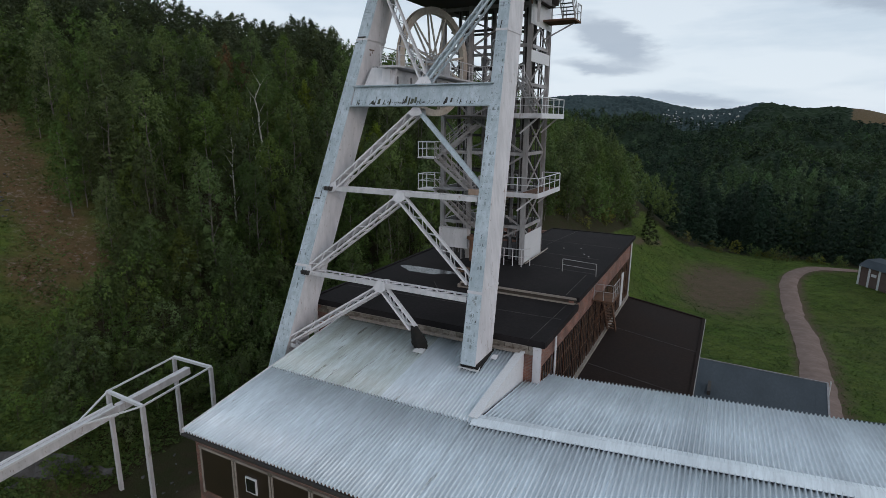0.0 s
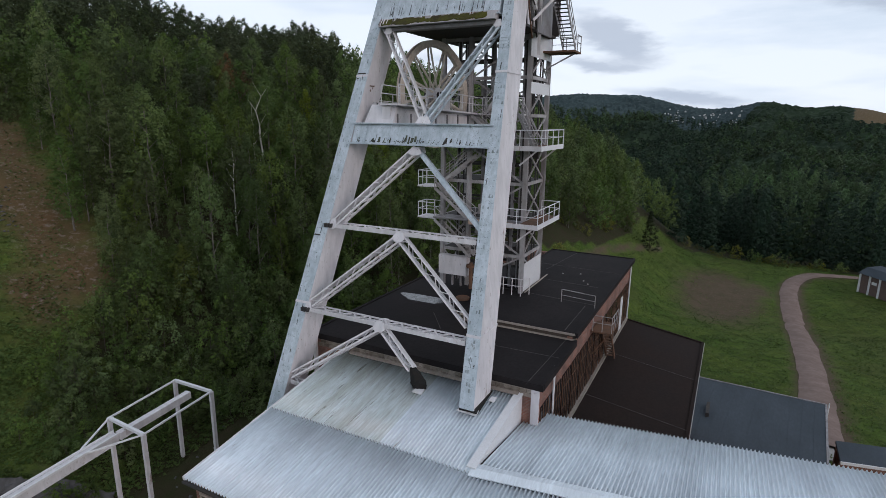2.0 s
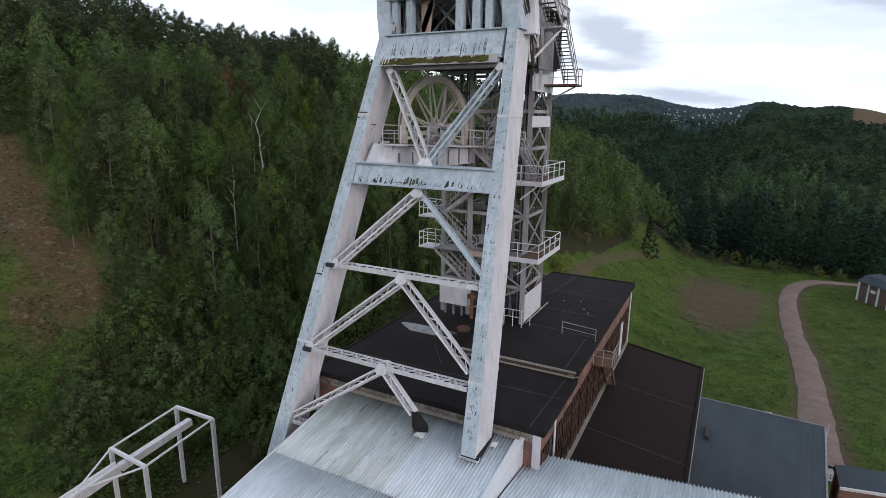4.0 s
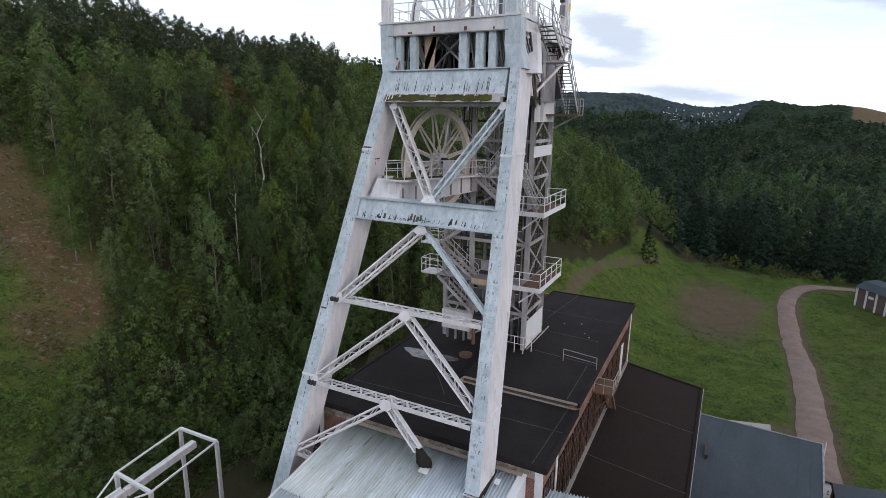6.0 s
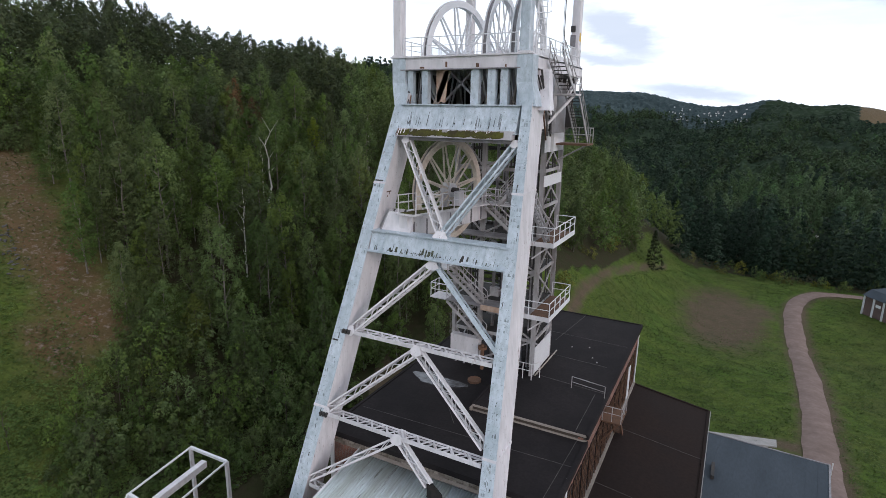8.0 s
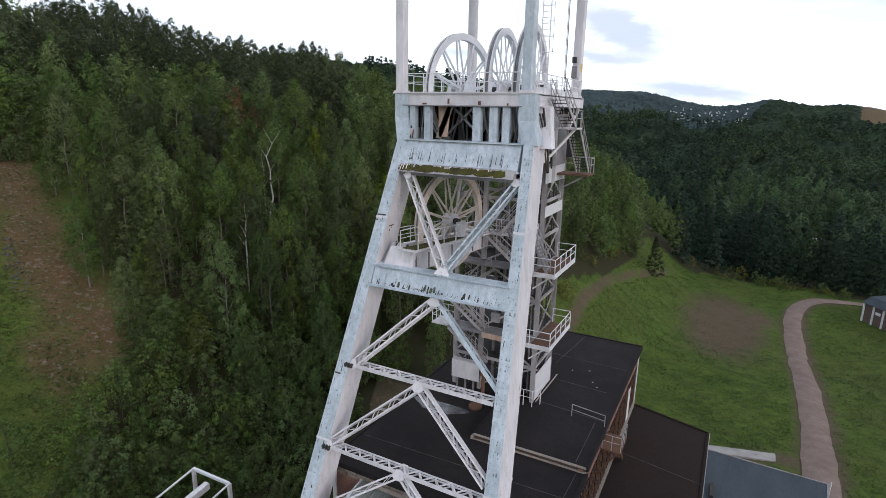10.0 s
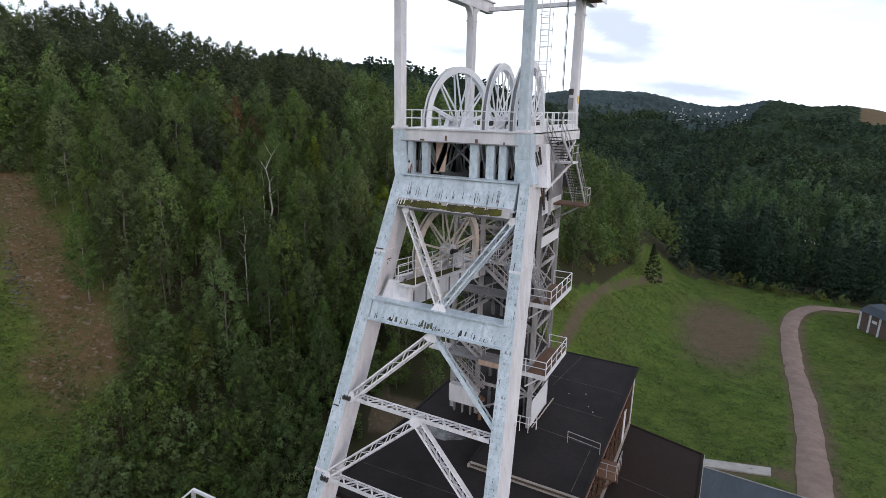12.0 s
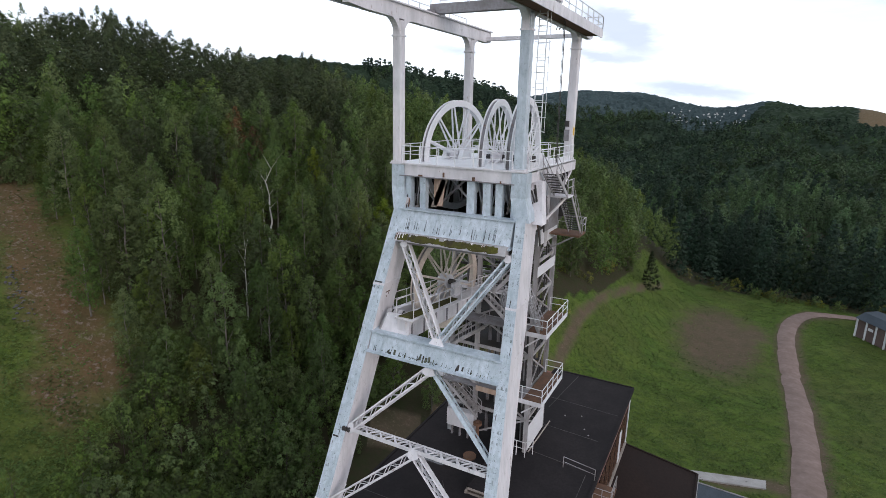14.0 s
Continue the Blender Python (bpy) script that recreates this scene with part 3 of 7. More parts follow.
def strip(name, line, width, mat, label, lift=0.05):
    """A path laid on the ground, with a worn edge."""
    pts = [Vector((*p, 0)) for p in line]
    fine = []
    for p, q in zip(pts, pts[1:]):
        k = max(1, int((q - p).length / 1.2))
        fine += [p.lerp(q, i / k) for i in range(k)]
    fine.append(pts[-1])
    for _ in range(6):
        fine = [fine[0]] + [(a + b * 2 + c) / 4 for a, b, c in zip(fine, fine[1:], fine[2:])] + [fine[-1]]
    m, cols = Mesh(), 7
    verts = []
    for i, p in enumerate(fine):
        d = (fine[min(i + 1, len(fine) - 1)] - fine[max(i - 1, 0)]).normalized()
        side = Vector((d.y, -d.x, 0))
        wide = width * (1 + 0.14 * noise.noise((i * 0.12, 2.0, 0)) + 0.05 * noise.noise((i * 0.5, 5.0, 0)))
        for c in range(cols):
            s = (c / (cols - 1) - 0.5) * wide + (0.18 * noise.noise((i * 0.35, c, 9.0)) if c in (0, cols - 1) else 0)
            q = p + side * s
            up = lift * (1 - (2 * c / (cols - 1) - 1) ** 2) - 0.03
            verts.append((q.x, q.y, land(q.x, q.y) + up + 0.12))
    faces = [(i * cols + c, i * cols + c + 1, (i + 1) * cols + c + 1, (i + 1) * cols + c) for i in range(len(fine) - 1) for c in range(cols - 1)]
    m.add(verts, faces)
    ob = new(name, m.data(name, mat, True))
    return tagged(ob, label, name.replace("_", " "), kind="structure")


strip("gravel_path", TRACK, 3.9, GRAVEL, "pinkish gravel path winding through the meadow", 0.3)


# ---- the headframe ----
SLOPE = 0.392


def leg_y(z):
    """The front plane of the raking legs."""
    return 27.1 + SLOPE * (z - 18.8)


headframe = thing("headframe", "tall white steel mine headframe with raking legs and winding wheels", "headframe", (-16, 37, 6.6))
NORMAL = Vector((0, -1, SLOPE)).normalized()


def left_x(z):
    return -22.05 + 0.082 * (z - 3.3)


def right_x(z):
    return -10.52 - 0.075 * (z - 6.5)


def leg(side_x, z0, z1, wide, deep):
    """A tapered box leg: front face, side plates and a narrow edge flange."""
    def corners(z, grow=0.0):
        x, y, d, w = side_x(z), leg_y(z), deep, wide - 0.009 * (z - 6)
        return [(x - grow, y - grow, z), (x + w + grow, y - grow, z), (x + w + grow, y + d, z), (x - grow, y + d, z)]
    m = Mesh()
    m.hexa(corners(z0), corners(z1))
    ob = part("leg", m, PAINT, headframe, "raking box-section leg in weathered white paint")
    face = Mesh()
    a, b = corners(z0), corners(z1)
    n = NORMAL * 0.018
    face.hexa([Vector(a[0]), Vector(a[1]), Vector(a[1]) + n, Vector(a[0]) + n], [Vector(b[0]), Vector(b[1]), Vector(b[1]) + n, Vector(b[0]) + n])
    part("face_plate", face, PAINT_SKYLIT, ob, "stained front plate, blue skylight mixed into its paint")
    # Collars, splice plates and rivet rows
    for z in (8.9, 21.6):
        if z0 < z < z1:
            lo, hi = corners(z, 0.035), corners(z + 0.12, 0.035)
            part("collar", Mesh().hexa(lo, hi), PAINT, ob)
    for z in (11.2, 22.9):
        if z0 < z < z1:
            x, y = side_x(z), leg_y(z)
            p = Mesh()
            for k in range(4):
                zz = z + 0.17 * k
                p.beam((side_x(zz) + 0.06, leg_y(zz) - 0.03, zz), (side_x(zz) + wide - 0.12, leg_y(zz) - 0.03, zz), 0.02, 0.03)
            part("rivet_band", p, PAINT_SKYLIT, ob)
    # Rows of stained plate seams and rivets on the front face
    rnd = random.Random(int(abs(side_x(10)) * 10))
    rows = Mesh()
    z = max(z0, 2.0) + 0.2
    while z < z1 - 0.4:
        for c in range(4):
            if rnd.random() < 0.3 + 0.3 * math.sin(z * 0.9) ** 2:
                continue
            x = side_x(z) + 0.06 + (wide - 0.2) * (c + rnd.uniform(0, 0.35)) / 4
            t, h = rnd.uniform(0.03, 0.12), rnd.uniform(0.015, 0.04) if rnd.random() < 0.7 else rnd.uniform(0.08, 0.2)
            rows.hexa([(x, leg_y(z) - 0.026, z), (x + t, leg_y(z) - 0.026, z), (x + t, leg_y(z), z), (x, leg_y(z), z)], [(x, leg_y(z + h) - 0.026, z + h), (x + t * 0.8, leg_y(z + h) - 0.026, z + h), (x + t * 0.8, leg_y(z + h), z + h), (x, leg_y(z + h), z + h)])
        z += 0.27
    tagged(part("rivet_seam", rows, STAIN, ob), "stained rows of rivets", kind="stuff")
    # Peeling scabs on the front face
    rnd = random.Random(int(abs(side_x(10)) * 100))
    for k in range(10):
        z = rnd.uniform(max(z0, 5), z1 - 0.6)
        x = side_x(z) + rnd.uniform(0.08, wide - 0.2)
        h = rnd.uniform(0.08, 0.45)
        t = rnd.uniform(0.015, 0.05)
        m = Mesh().hexa([(x, leg_y(z) - 0.026, z), (x + t, leg_y(z) - 0.026, z), (x + t, leg_y(z), z), (x, leg_y(z), z)], [(x + t * 0.3, leg_y(z + h) - 0.026, z + h), (x + t * 1.4, leg_y(z + h) - 0.026, z + h), (x + t * 1.4, leg_y(z + h), z + h), (x + t * 0.3, leg_y(z + h), z + h)])
        part("rust_streak", m, DARK, ob, "dark rust streak")
    return ob


leg(left_x, -9.5, 26.9, 0.92, 1.85)
leg(right_x, 5.75, 26.9, 0.76, 2.05)
# Knees: the legs turn upright under the deck
for x0, x1 in ((-20.62, -19.72), (-12.55, -11.65)):
    lean = 0.36 if x0 < -16 else 0.42
    m = Mesh().hexa([(x0 + lean, 30.05, 26.2), (x1 + lean, 30.05, 26.2), (x1 + lean, 31.3, 26.2), (x0 + lean, 31.3, 26.2)], [(x0, 30.42, 27.5), (x1, 30.42, 27.5), (x1, 31.3, 27.5), (x0, 31.3, 27.5)])
    m.hexa([(x0, 30.42, 27.5), (x1, 30.42, 27.5), (x1, 31.3, 27.5), (x0, 31.3, 27.5)], [(x0, 30.42, 28.92), (x1, 30.42, 28.92), (x1, 31.3, 28.92), (x0, 31.3, 28.92)])
    part("leg_knee", m, PAINT_SKYLIT, headframe)


def girder(z0, z1, x0, x1, mat, deep=0.62, label=""):
    """A plate girder between the legs, with flanges."""
    def sec(z, out=0.0, d=deep):
        return leg_y(z) - out, leg_y(z) - out + d
    web = Mesh()
    a, b = sec(z0), sec(z1)
    web.hexa([(x0, a[0], z0), (x1, a[0], z0), (x1, a[1], z0), (x0, a[1], z0)], [(x0, b[0], z1), (x1, b[0], z1), (x1, b[1], z1), (x0, b[1], z1)])
    ob = part("girder", web, mat, headframe, label)
    for z, h, out in ((z1, 0.07, 0.16), (z0 - 0.07, 0.07, 0.22)):
        y = leg_y(z)
        part("flange", Mesh().box(x0 - 0.12, x1 + 0.1, y - out, y + deep + 0.1, z, z + h), mat, ob)
    k = 0
    x = x0 + 0.9
    while x < x1 - 0.3:
        part("stiffener", Mesh().hexa([(x, leg_y(z0) - 0.035, z0), (x + 0.025, leg_y(z0) - 0.035, z0), (x + 0.025, leg_y(z0), z0), (x, leg_y(z0), z0)], [(x, leg_y(z1) - 0.035, z1), (x + 0.025, leg_y(z1) - 0.035, z1), (x + 0.025, leg_y(z1), z1), (x, leg_y(z1), z1)]), mat, ob)
        x += 1.62
    return ob


g = girder(17.85, 18.9, -19.95, -11.35, PAINT_SKYLIT, label="pale riveted plate girder with rust runs")
rnd = random.Random(5)
for k in range(84):
    x, h = rnd.gauss(rnd.choice((-19.5, -17.9, -16.6, -15.2, -13.9, -12.6)), 0.5), rnd.uniform(0.04, 0.45) * rnd.random() + 0.03
    if not -19.8 < x < -11.6:
        continue
    z = 17.86 + rnd.uniform(0, 0.12)
    t = rnd.uniform(0.015, 0.07) if k % 4 else rnd.uniform(0.1, 0.2)
    y = leg_y(z) - 0.012
    part("rust_streak", Mesh().hexa([(x, y, z), (x + t, y, z), (x + t, y + 0.01, z), (x, y + 0.01, z)], [(x + 0.05, leg_y(z + h) - 0.012, z + h), (x + 0.05 + t * 0.7, leg_y(z + h) - 0.012, z + h), (x + 0.05 + t * 0.7, leg_y(z + h), z + h), (x + 0.05, leg_y(z + h), z + h)]), (DARK, GRIME, GRIME)[k % 3], g, "dark rust run")
g = girder(24.75, 26.2, -19.55, -12.1, PAINT_SKYLIT, label="upper plate girder with a mossy lower edge")
y = leg_y(24.5)
ledge = part("ledge", Mesh().hexa([(-19.5, y - 0.42, 24.40), (-12.15, y - 0.42, 24.40), (-12.15, y + 0.2, 24.40), (-19.5, y + 0.2, 24.40)], [(-19.5, y - 0.12, 24.86), (-12.15, y - 0.12, 24.86), (-12.15, y + 0.2, 24.86), (-19.5, y + 0.2, 24.86)]), PAINT_TOWER, g, "sloping ledge, flaking paint under moss")
drip = random.Random(8)
for k in range(58):
    # moss cushions, densest in the middle and at the east end
    x = -12.3 - 5.6 * drip.random() ** 0.8 if k < 46 else drip.uniform(-19.3, -17.9)
    w, lo, hi = drip.uniform(0.12, 0.42), drip.uniform(0.0, 0.3), drip.uniform(0.65, 1.0)
    outline = [(x - w, lo + 0.1), (x - w * 0.4, lo), (x + w * 0.5, lo + 0.06), (x + w, lo + 0.2), (x + w * 0.8, hi), (x, hi - drip.uniform(0, 0.12)), (x - w * 0.9, hi - 0.1)]
    m, n = Mesh(), len(outline)
    m.add([(a, y - 0.42 + 0.3 * b - o, 24.40 + 0.46 * b) for o, f in ((0.0, 1.0), (drip.uniform(0.02, 0.05), 0.8)) for a, b in ((x + (a - x) * f, 0.5 + (b - 0.5) * f) for a, b in outline)], [tuple(range(n, 2 * n))] + [(i, (i + 1) % n, n + (i + 1) % n, n + i) for i in range(n)])
    part("moss_cushion", m, MOSS, ledge, "yellow-green moss")
for k in range(26):
    x = -19.45 + 7.2 * drip.random() ** 1.4
    t, lo = drip.uniform(0.02, 0.09), drip.uniform(24.42, 24.6)
    u = (lo - 24.40) / 0.46
    part("paint_run", Mesh().hexa([(x, y - 0.45 + 0.3 * u, lo), (x + t * 0.8, y - 0.45 + 0.3 * u, lo), (x + t * 0.8, y - 0.40 + 0.3 * u, lo), (x, y - 0.40 + 0.3 * u, lo)], [(x, y - 0.15, 24.85), (x + t, y - 0.15, 24.85), (x + t, y - 0.1, 24.85), (x, y - 0.1, 24.85)]), (PAINT, DARK, RUSTY, PAINT)[k % 4], ledge)
part("under_channel", Mesh().box(-19.4, -12.2, y - 0.05, y + 0.55, 24.18, 24.38), PAINT_GREY, g)
for k in range(30):
    x, h, t = rnd.uniform(-19.4, -12.3), rnd.uniform(0.1, 0.75), rnd.uniform(0.012, 0.035)
    z = 24.9 + rnd.uniform(0, 0.25)
    part("rust_streak", Mesh().hexa([(x, leg_y(z) - 0.03, z), (x + t, leg_y(z) - 0.03, z), (x + t, leg_y(z), z), (x, leg_y(z), z)], [(x + 0.02, leg_y(z + h) - 0.012, z + h), (x + 0.02 + t * 0.4, leg_y(z + h) - 0.012, z + h), (x + 0.02 + t * 0.4, leg_y(z + h), z + h), (x + 0.02, leg_y(z + h), z + h)]), DARK, g, "dark rust run")


def laced(x0, z0, x1, z1, w=0.5, d=0.42, mat=None, back=0.3):
    """An open strut: four slim angles with zigzag lacing in front, behind and on the edges."""
    mat = mat or PAINT
    p, q = Vector((x0, leg_y(z0) + back, z0)), Vector((x1, leg_y(z1) + back, z1))
    u = (q - p).normalized()
    s = u.cross(NORMAL).normalized()
    if s.z < 0:
        s = -s
    top = Mesh().beam(p + s * w / 2, q + s * w / 2, d, 0.09, s)
    ob = part("brace", top, mat, headframe, "open laced steel brace, pale paint")
    for sg in (-1, 1):
        part("chord", Mesh().beam(p - s * w / 2 + NORMAL * sg * d / 2, q - s * w / 2 + NORMAL * sg * d / 2, 0.1, 0.1, s), mat, ob)
    n = max(4, round((q - p).length / 0.62))
    for sg in (-1, 1):
        for i in range(n):
            a, b = p.lerp(q, i / n), p.lerp(q, (i + 1) / n)
            o = NORMAL * sg * d / 2
            e = s * (w / 2 if i % 2 else -w / 2)
            part("lacing_bar", Mesh().beam(a + o + e, b + o - e, 0.03, 0.06, NORMAL), mat, ob)
    for i in range(n):
        a, b = p.lerp(q, i / n) - s * w / 2, p.lerp(q, (i + 1) / n) - s * w / 2
        e = NORMAL * (d / 2 if i % 2 else -d / 2)
        part("lacing_bar", Mesh().beam(a + e, b - e, 0.03, 0.06, s), mat, ob)
    return ob


def brace(x0, z0, x1, z1, w=0.26, d=0.5, mat=None, back=0.35):
    """A laced strut between the legs: a front plate, a slim bar behind and zigzag lacing between; level ones lie flat."""
    mat = mat or PAINT
    p, q = Vector((x0, leg_y(z0) + back, z0)), Vector((x1, leg_y(z1) + back, z1))
    u = (q - p).normalized()
    ahead = Vector((0, -1, 0)) if abs(z1 - z0) < 0.5 else NORMAL
    s = u.cross(ahead).normalized()
    if s.z < 0:
        s = -s
    front = Mesh().beam(p + ahead * d / 2, q + ahead * d / 2, 0.05, w, s)
    ob = part("brace", front, mat, headframe, "laced steel brace, pale paint")
    for at, size in ((s * (w / 2 - 0.04), 0.08), (-s * (w / 2 - 0.04), 0.08)):
        part("chord", Mesh().beam(p - ahead * d / 2 + at, q - ahead * d / 2 + at, 0.06, size, s), mat, ob)
    n = max(3, round((q - p).length / 0.52))
    for sg in (-1, 1):
        for i in range(n):
            a, b = p.lerp(q, i / n), p.lerp(q, (i + 1) / n)
            o = s * sg * (w / 2 - 0.02)
            e = ahead * (d / 2 if i % 2 else -d / 2)
            part("lacing_bar", Mesh().beam(a + o + e, b + o - e, 0.09, 0.03, s), mat, ob)
    return ob


MID = -15.6
laced(MID, 17.55, -20.0, 13.35, 0.42, 0.4)
brace(MID, 17.55, -11.05, 13.75, 0.24, 0.45, PAINT_SKYLIT)
brace(-20.4, 13.2, -11.1, 13.2, 0.24, 0.6)
laced(MID, 12.95, -20.55, 8.85, 0.4, 0.4)
laced(MID, 12.95, -10.75, 9.3, 0.4, 0.4)
brace(-20.9, 8.6, -10.75, 8.55, 0.24, 0.6)
laced(-15.75, 8.4, -20.95, 4.95, 0.3, 0.34)
laced(-15.7, 8.4, -13.45, 6.75, 0.32, 0.34)
brace(-20.9, 4.7, -19.3, 4.6, 0.22, 0.4)
laced(-15.45, 19.05, -19.0, 24.2, 0.42, 0.4, back=0.30)
laced(-15.45, 19.05, -12.0, 24.2, 0.34, 0.4, PAINT_SKYLIT, back=0.30)


def gusset(x, z, w, h):
    y = leg_y(z)
    for off in (-0.02, 0.62):
        m = Mesh()
        w, h = w * 0.8, h * 0.82
        out = [(-w, -0.1), (-w * 0.5, h), (w * 0.5, h), (w, -0.1), (w * 0.45, -h), (-w * 0.45, -h)]
        v = [(x + a, leg_y(z + b) + off + t, z + b) for t in (0, 0.03) for a, b in out]
        m.add(v, [tuple(range(6)), tuple(range(11, 5, -1))] + [(i, 6 + i, 6 + (i + 1) % 6, (i + 1) % 6) for i in range(6)])
        part("gusset", m, PAINT, headframe)


for x, z, w, h in ((MID, 17.5, 0.55, 0.28), (MID, 13.05, 0.5, 0.33), (-15.75, 8.5, 0.5, 0.33), (-20.1, 13.3, 0.35, 0.35), (-20.65, 8.7, 0.35, 0.35), (-15.45, 19.1, 0.62, 0.3), (-18.95, 24.2, 0.35, 0.25), (-12.05, 24.2, 0.3, 0.25)):
    gusset(x, z, w, h)
for x, z in ((-20.35, 13.2), (-20.75, 8.6)):
    m = Mesh()
    for k in range(3):
        m.box(x - 0.26 + 0.2 * k, x - 0.14 + 0.2 * k, leg_y(z) - 0.18, leg_y(z) + 0.1, z - 0.1, z + 0.12)
    part("bearing_plate", m, DARK, headframe, "rust-stained bearing at the brace end")
# Shoes where the legs pass through the roof
part("leg_shoe", Mesh().hexa([(-10.62, 22.4, 5.1), (-9.62, 22.4, 5.1), (-9.62, 24.4, 5.1), (-10.62, 24.4, 5.1)], [(-10.54, 22.1, 5.8), (-9.68, 22.1, 5.8), (-9.68, 24.25, 5.8), (-10.54, 24.25, 5.8)]), GROOVE, headframe, "dark wrapped foot of the leg")
shoe = Mesh()
for k, (r0, r1, y0, y1, z0, z1) in enumerate(((0.36, 0.42, 23.3, 23.05, 5.4, 5.95), (0.42, 0.2, 23.05, 22.65, 5.95, 6.85))):
    n = 9
    low = [(-13.35 + r0 * math.cos(a) * (1 + 0.25 * math.sin(3 * a + k)), y0 + r0 * 0.9 * math.sin(a), z0) for a in (2 * math.pi * i / n for i in range(n))]
    top = [(-13.4 + r1 * math.cos(a) * (1 + 0.25 * math.sin(3 * a + k + 1)), y1 + r1 * 0.9 * math.sin(a), z1) for a in (2 * math.pi * i / n for i in range(n))]
    shoe.add(low + top, [tuple(range(n - 1, -1, -1)), tuple(range(n, 2 * n))] + [(i, (i + 1) % n, n + (i + 1) % n, n + i) for i in range(n)])
part("brace_shoe", shoe, GROOVE, headframe, "dark wrapped foot of the brace")

# Upper deck
DECK = 29.0
DX0, DX1, DY0, DY1 = -20.65, -11.75, 30.5, 41.2
deck = part("deck", Mesh().box(DX0, DX1, DY0 + 0.1, DY1 - 0.1, DECK - 0.12, DECK), PAINT_CLEAN, headframe, "white steel deck plates")
for name, b in (("edge_beam", (DX0, DX1, DY0, DY0 + 0.18)), ("edge_beam", (DX0, DX1, DY1 - 0.18, DY1)), ("edge_beam", (DX0, DX0 + 0.18, DY0 + 0.18, DY1 - 0.18)), ("edge_beam", (DX1 - 0.18, DX1, DY0 + 0.18, DY1 - 0.18))):
    part(name, Mesh().box(*b, DECK - 0.72, DECK - 0.05), PAINT, deck)
part("edge_flange", Mesh().box(DX0 - 0.1, DX1 + 0.1, DY0 - 0.12, DY0 + 0.2, DECK - 0.06, DECK + 0.03), PAINT, deck)
part("edge_flange", Mesh().box(DX0 + 0.6, DX1 - 0.6, DY0 - 0.1, DY0 + 0.2, DECK - 0.78, DECK - 0.72), PAINT_GREY, deck)

# Storey under the deck: columns, added dark sheets for its shade, a crossed brace
for x0, x1 in ((-19.62, -19.25), (-18.62, -18.22), (-15.38, -14.88), (-14.33, -13.86), (-13.54, -13.10), (-12.55, -12.2)):
    part("column", Mesh().box(x0, x1, 30.55, 30.95, 26.2, 28.25), PAINT_SKYLIT, headframe)
for x0, z0, x1, z1 in ((-17.95, 26.35, -16.0, 28.2), (-17.4, 28.2, -15.4, 26.4)):
    part("cross_brace", Mesh().beam((x0 - 0.2, 32.4, z0), (x1 - 0.2, 32.4, z1), 0.08, 0.13), PAINT_TOWER, headframe)
for x in (-19.0, -18.75, -14.7, -14.5, -13.0, -12.75):
    part("rope_guide", Mesh().beam((x - 0.15, 31.6, 26.3), (x + 0.12, 31.6, 28.2), 0.1, 0.1), TRIM, headframe)
part("back_lining", Mesh().box(-20.3, -12.0, 40.2, 40.3, 24.9, 28.25), DARK, headframe, "added dark sheet for the shaded inside of the storey")
part("side_lining", Mesh().box(-20.4, -20.3, 32.2, 40.3, 24.9, 28.25), DARK, headframe, "added dark sheet for the shaded inside of the storey")
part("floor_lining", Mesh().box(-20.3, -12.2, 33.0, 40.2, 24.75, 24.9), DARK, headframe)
part("slant_plate", Mesh().hexa([(-18.2, 31.2, 26.3), (-17.8, 31.2, 26.3), (-17.8, 31.3, 26.3), (-18.2, 31.3, 26.3)], [(-17.4, 31.2, 28.2), (-17.0, 31.2, 28.2), (-17.0, 31.3, 28.2), (-17.4, 31.3, 28.2)]), TRIM, headframe, "rust-tinged slanting plate")

# Posts and roof beams over the deck
for x, y in ((-20.35, 30.82), (-12.22, 30.82), (-20.4, 40.85), (-12.25, 40.85)):
    post = part("post", Mesh().beam((x, y, DECK), (x, y, 37.4), 0.58, 0.58, (0, 1, 0), 0.05), PAINT_SKYLIT if y < 31 and x > -16 else PAINT, headframe, "upright roof post, white paint")
    part("cap_collar", Mesh().box(x - 0.33, x + 0.33, y - 0.33, y + 0.33, 36.5, 36.6), PAINT, post)
    part("foot_plate", Mesh().box(x - 0.36, x + 0.36, y - 0.36, y + 0.36, DECK, DECK + 0.12), PAINT, post)
    for sg in (-1, 1):
        arc = [(y + sg * 0.29, 36.6)]
        for i in range(9):
            a = i / 8 * math.pi / 2
            arc.append((y + sg * (0.29 + 1.35 * (1 - math.cos(a))), 36.6 + 1.0 * math.sin(a)))
        arc.append((y + sg * 0.29, 37.6))
        part("curved_haunch", Mesh().prism(arc, x - 0.2, x + 0.2, "x"), PAINT, post)
for x in (-20.37, -12.23):
    m = Mesh().prism([(25.7, 37.9), (25.7, 37.6), (27.4, 37.5), (44.0, 37.5), (44.3, 37.6), (44.3, 38.3), (25.7, 38.3)], x - 0.2, x + 0.2, "x")
    rb = part("roof_beam", m, PAINT, headframe, "long roof beam on the posts")
    part("beam_flange", Mesh().box(x - 0.36, x + 0.36, 25.3, 44.35, 38.3, 38.38), PAINT, rb)
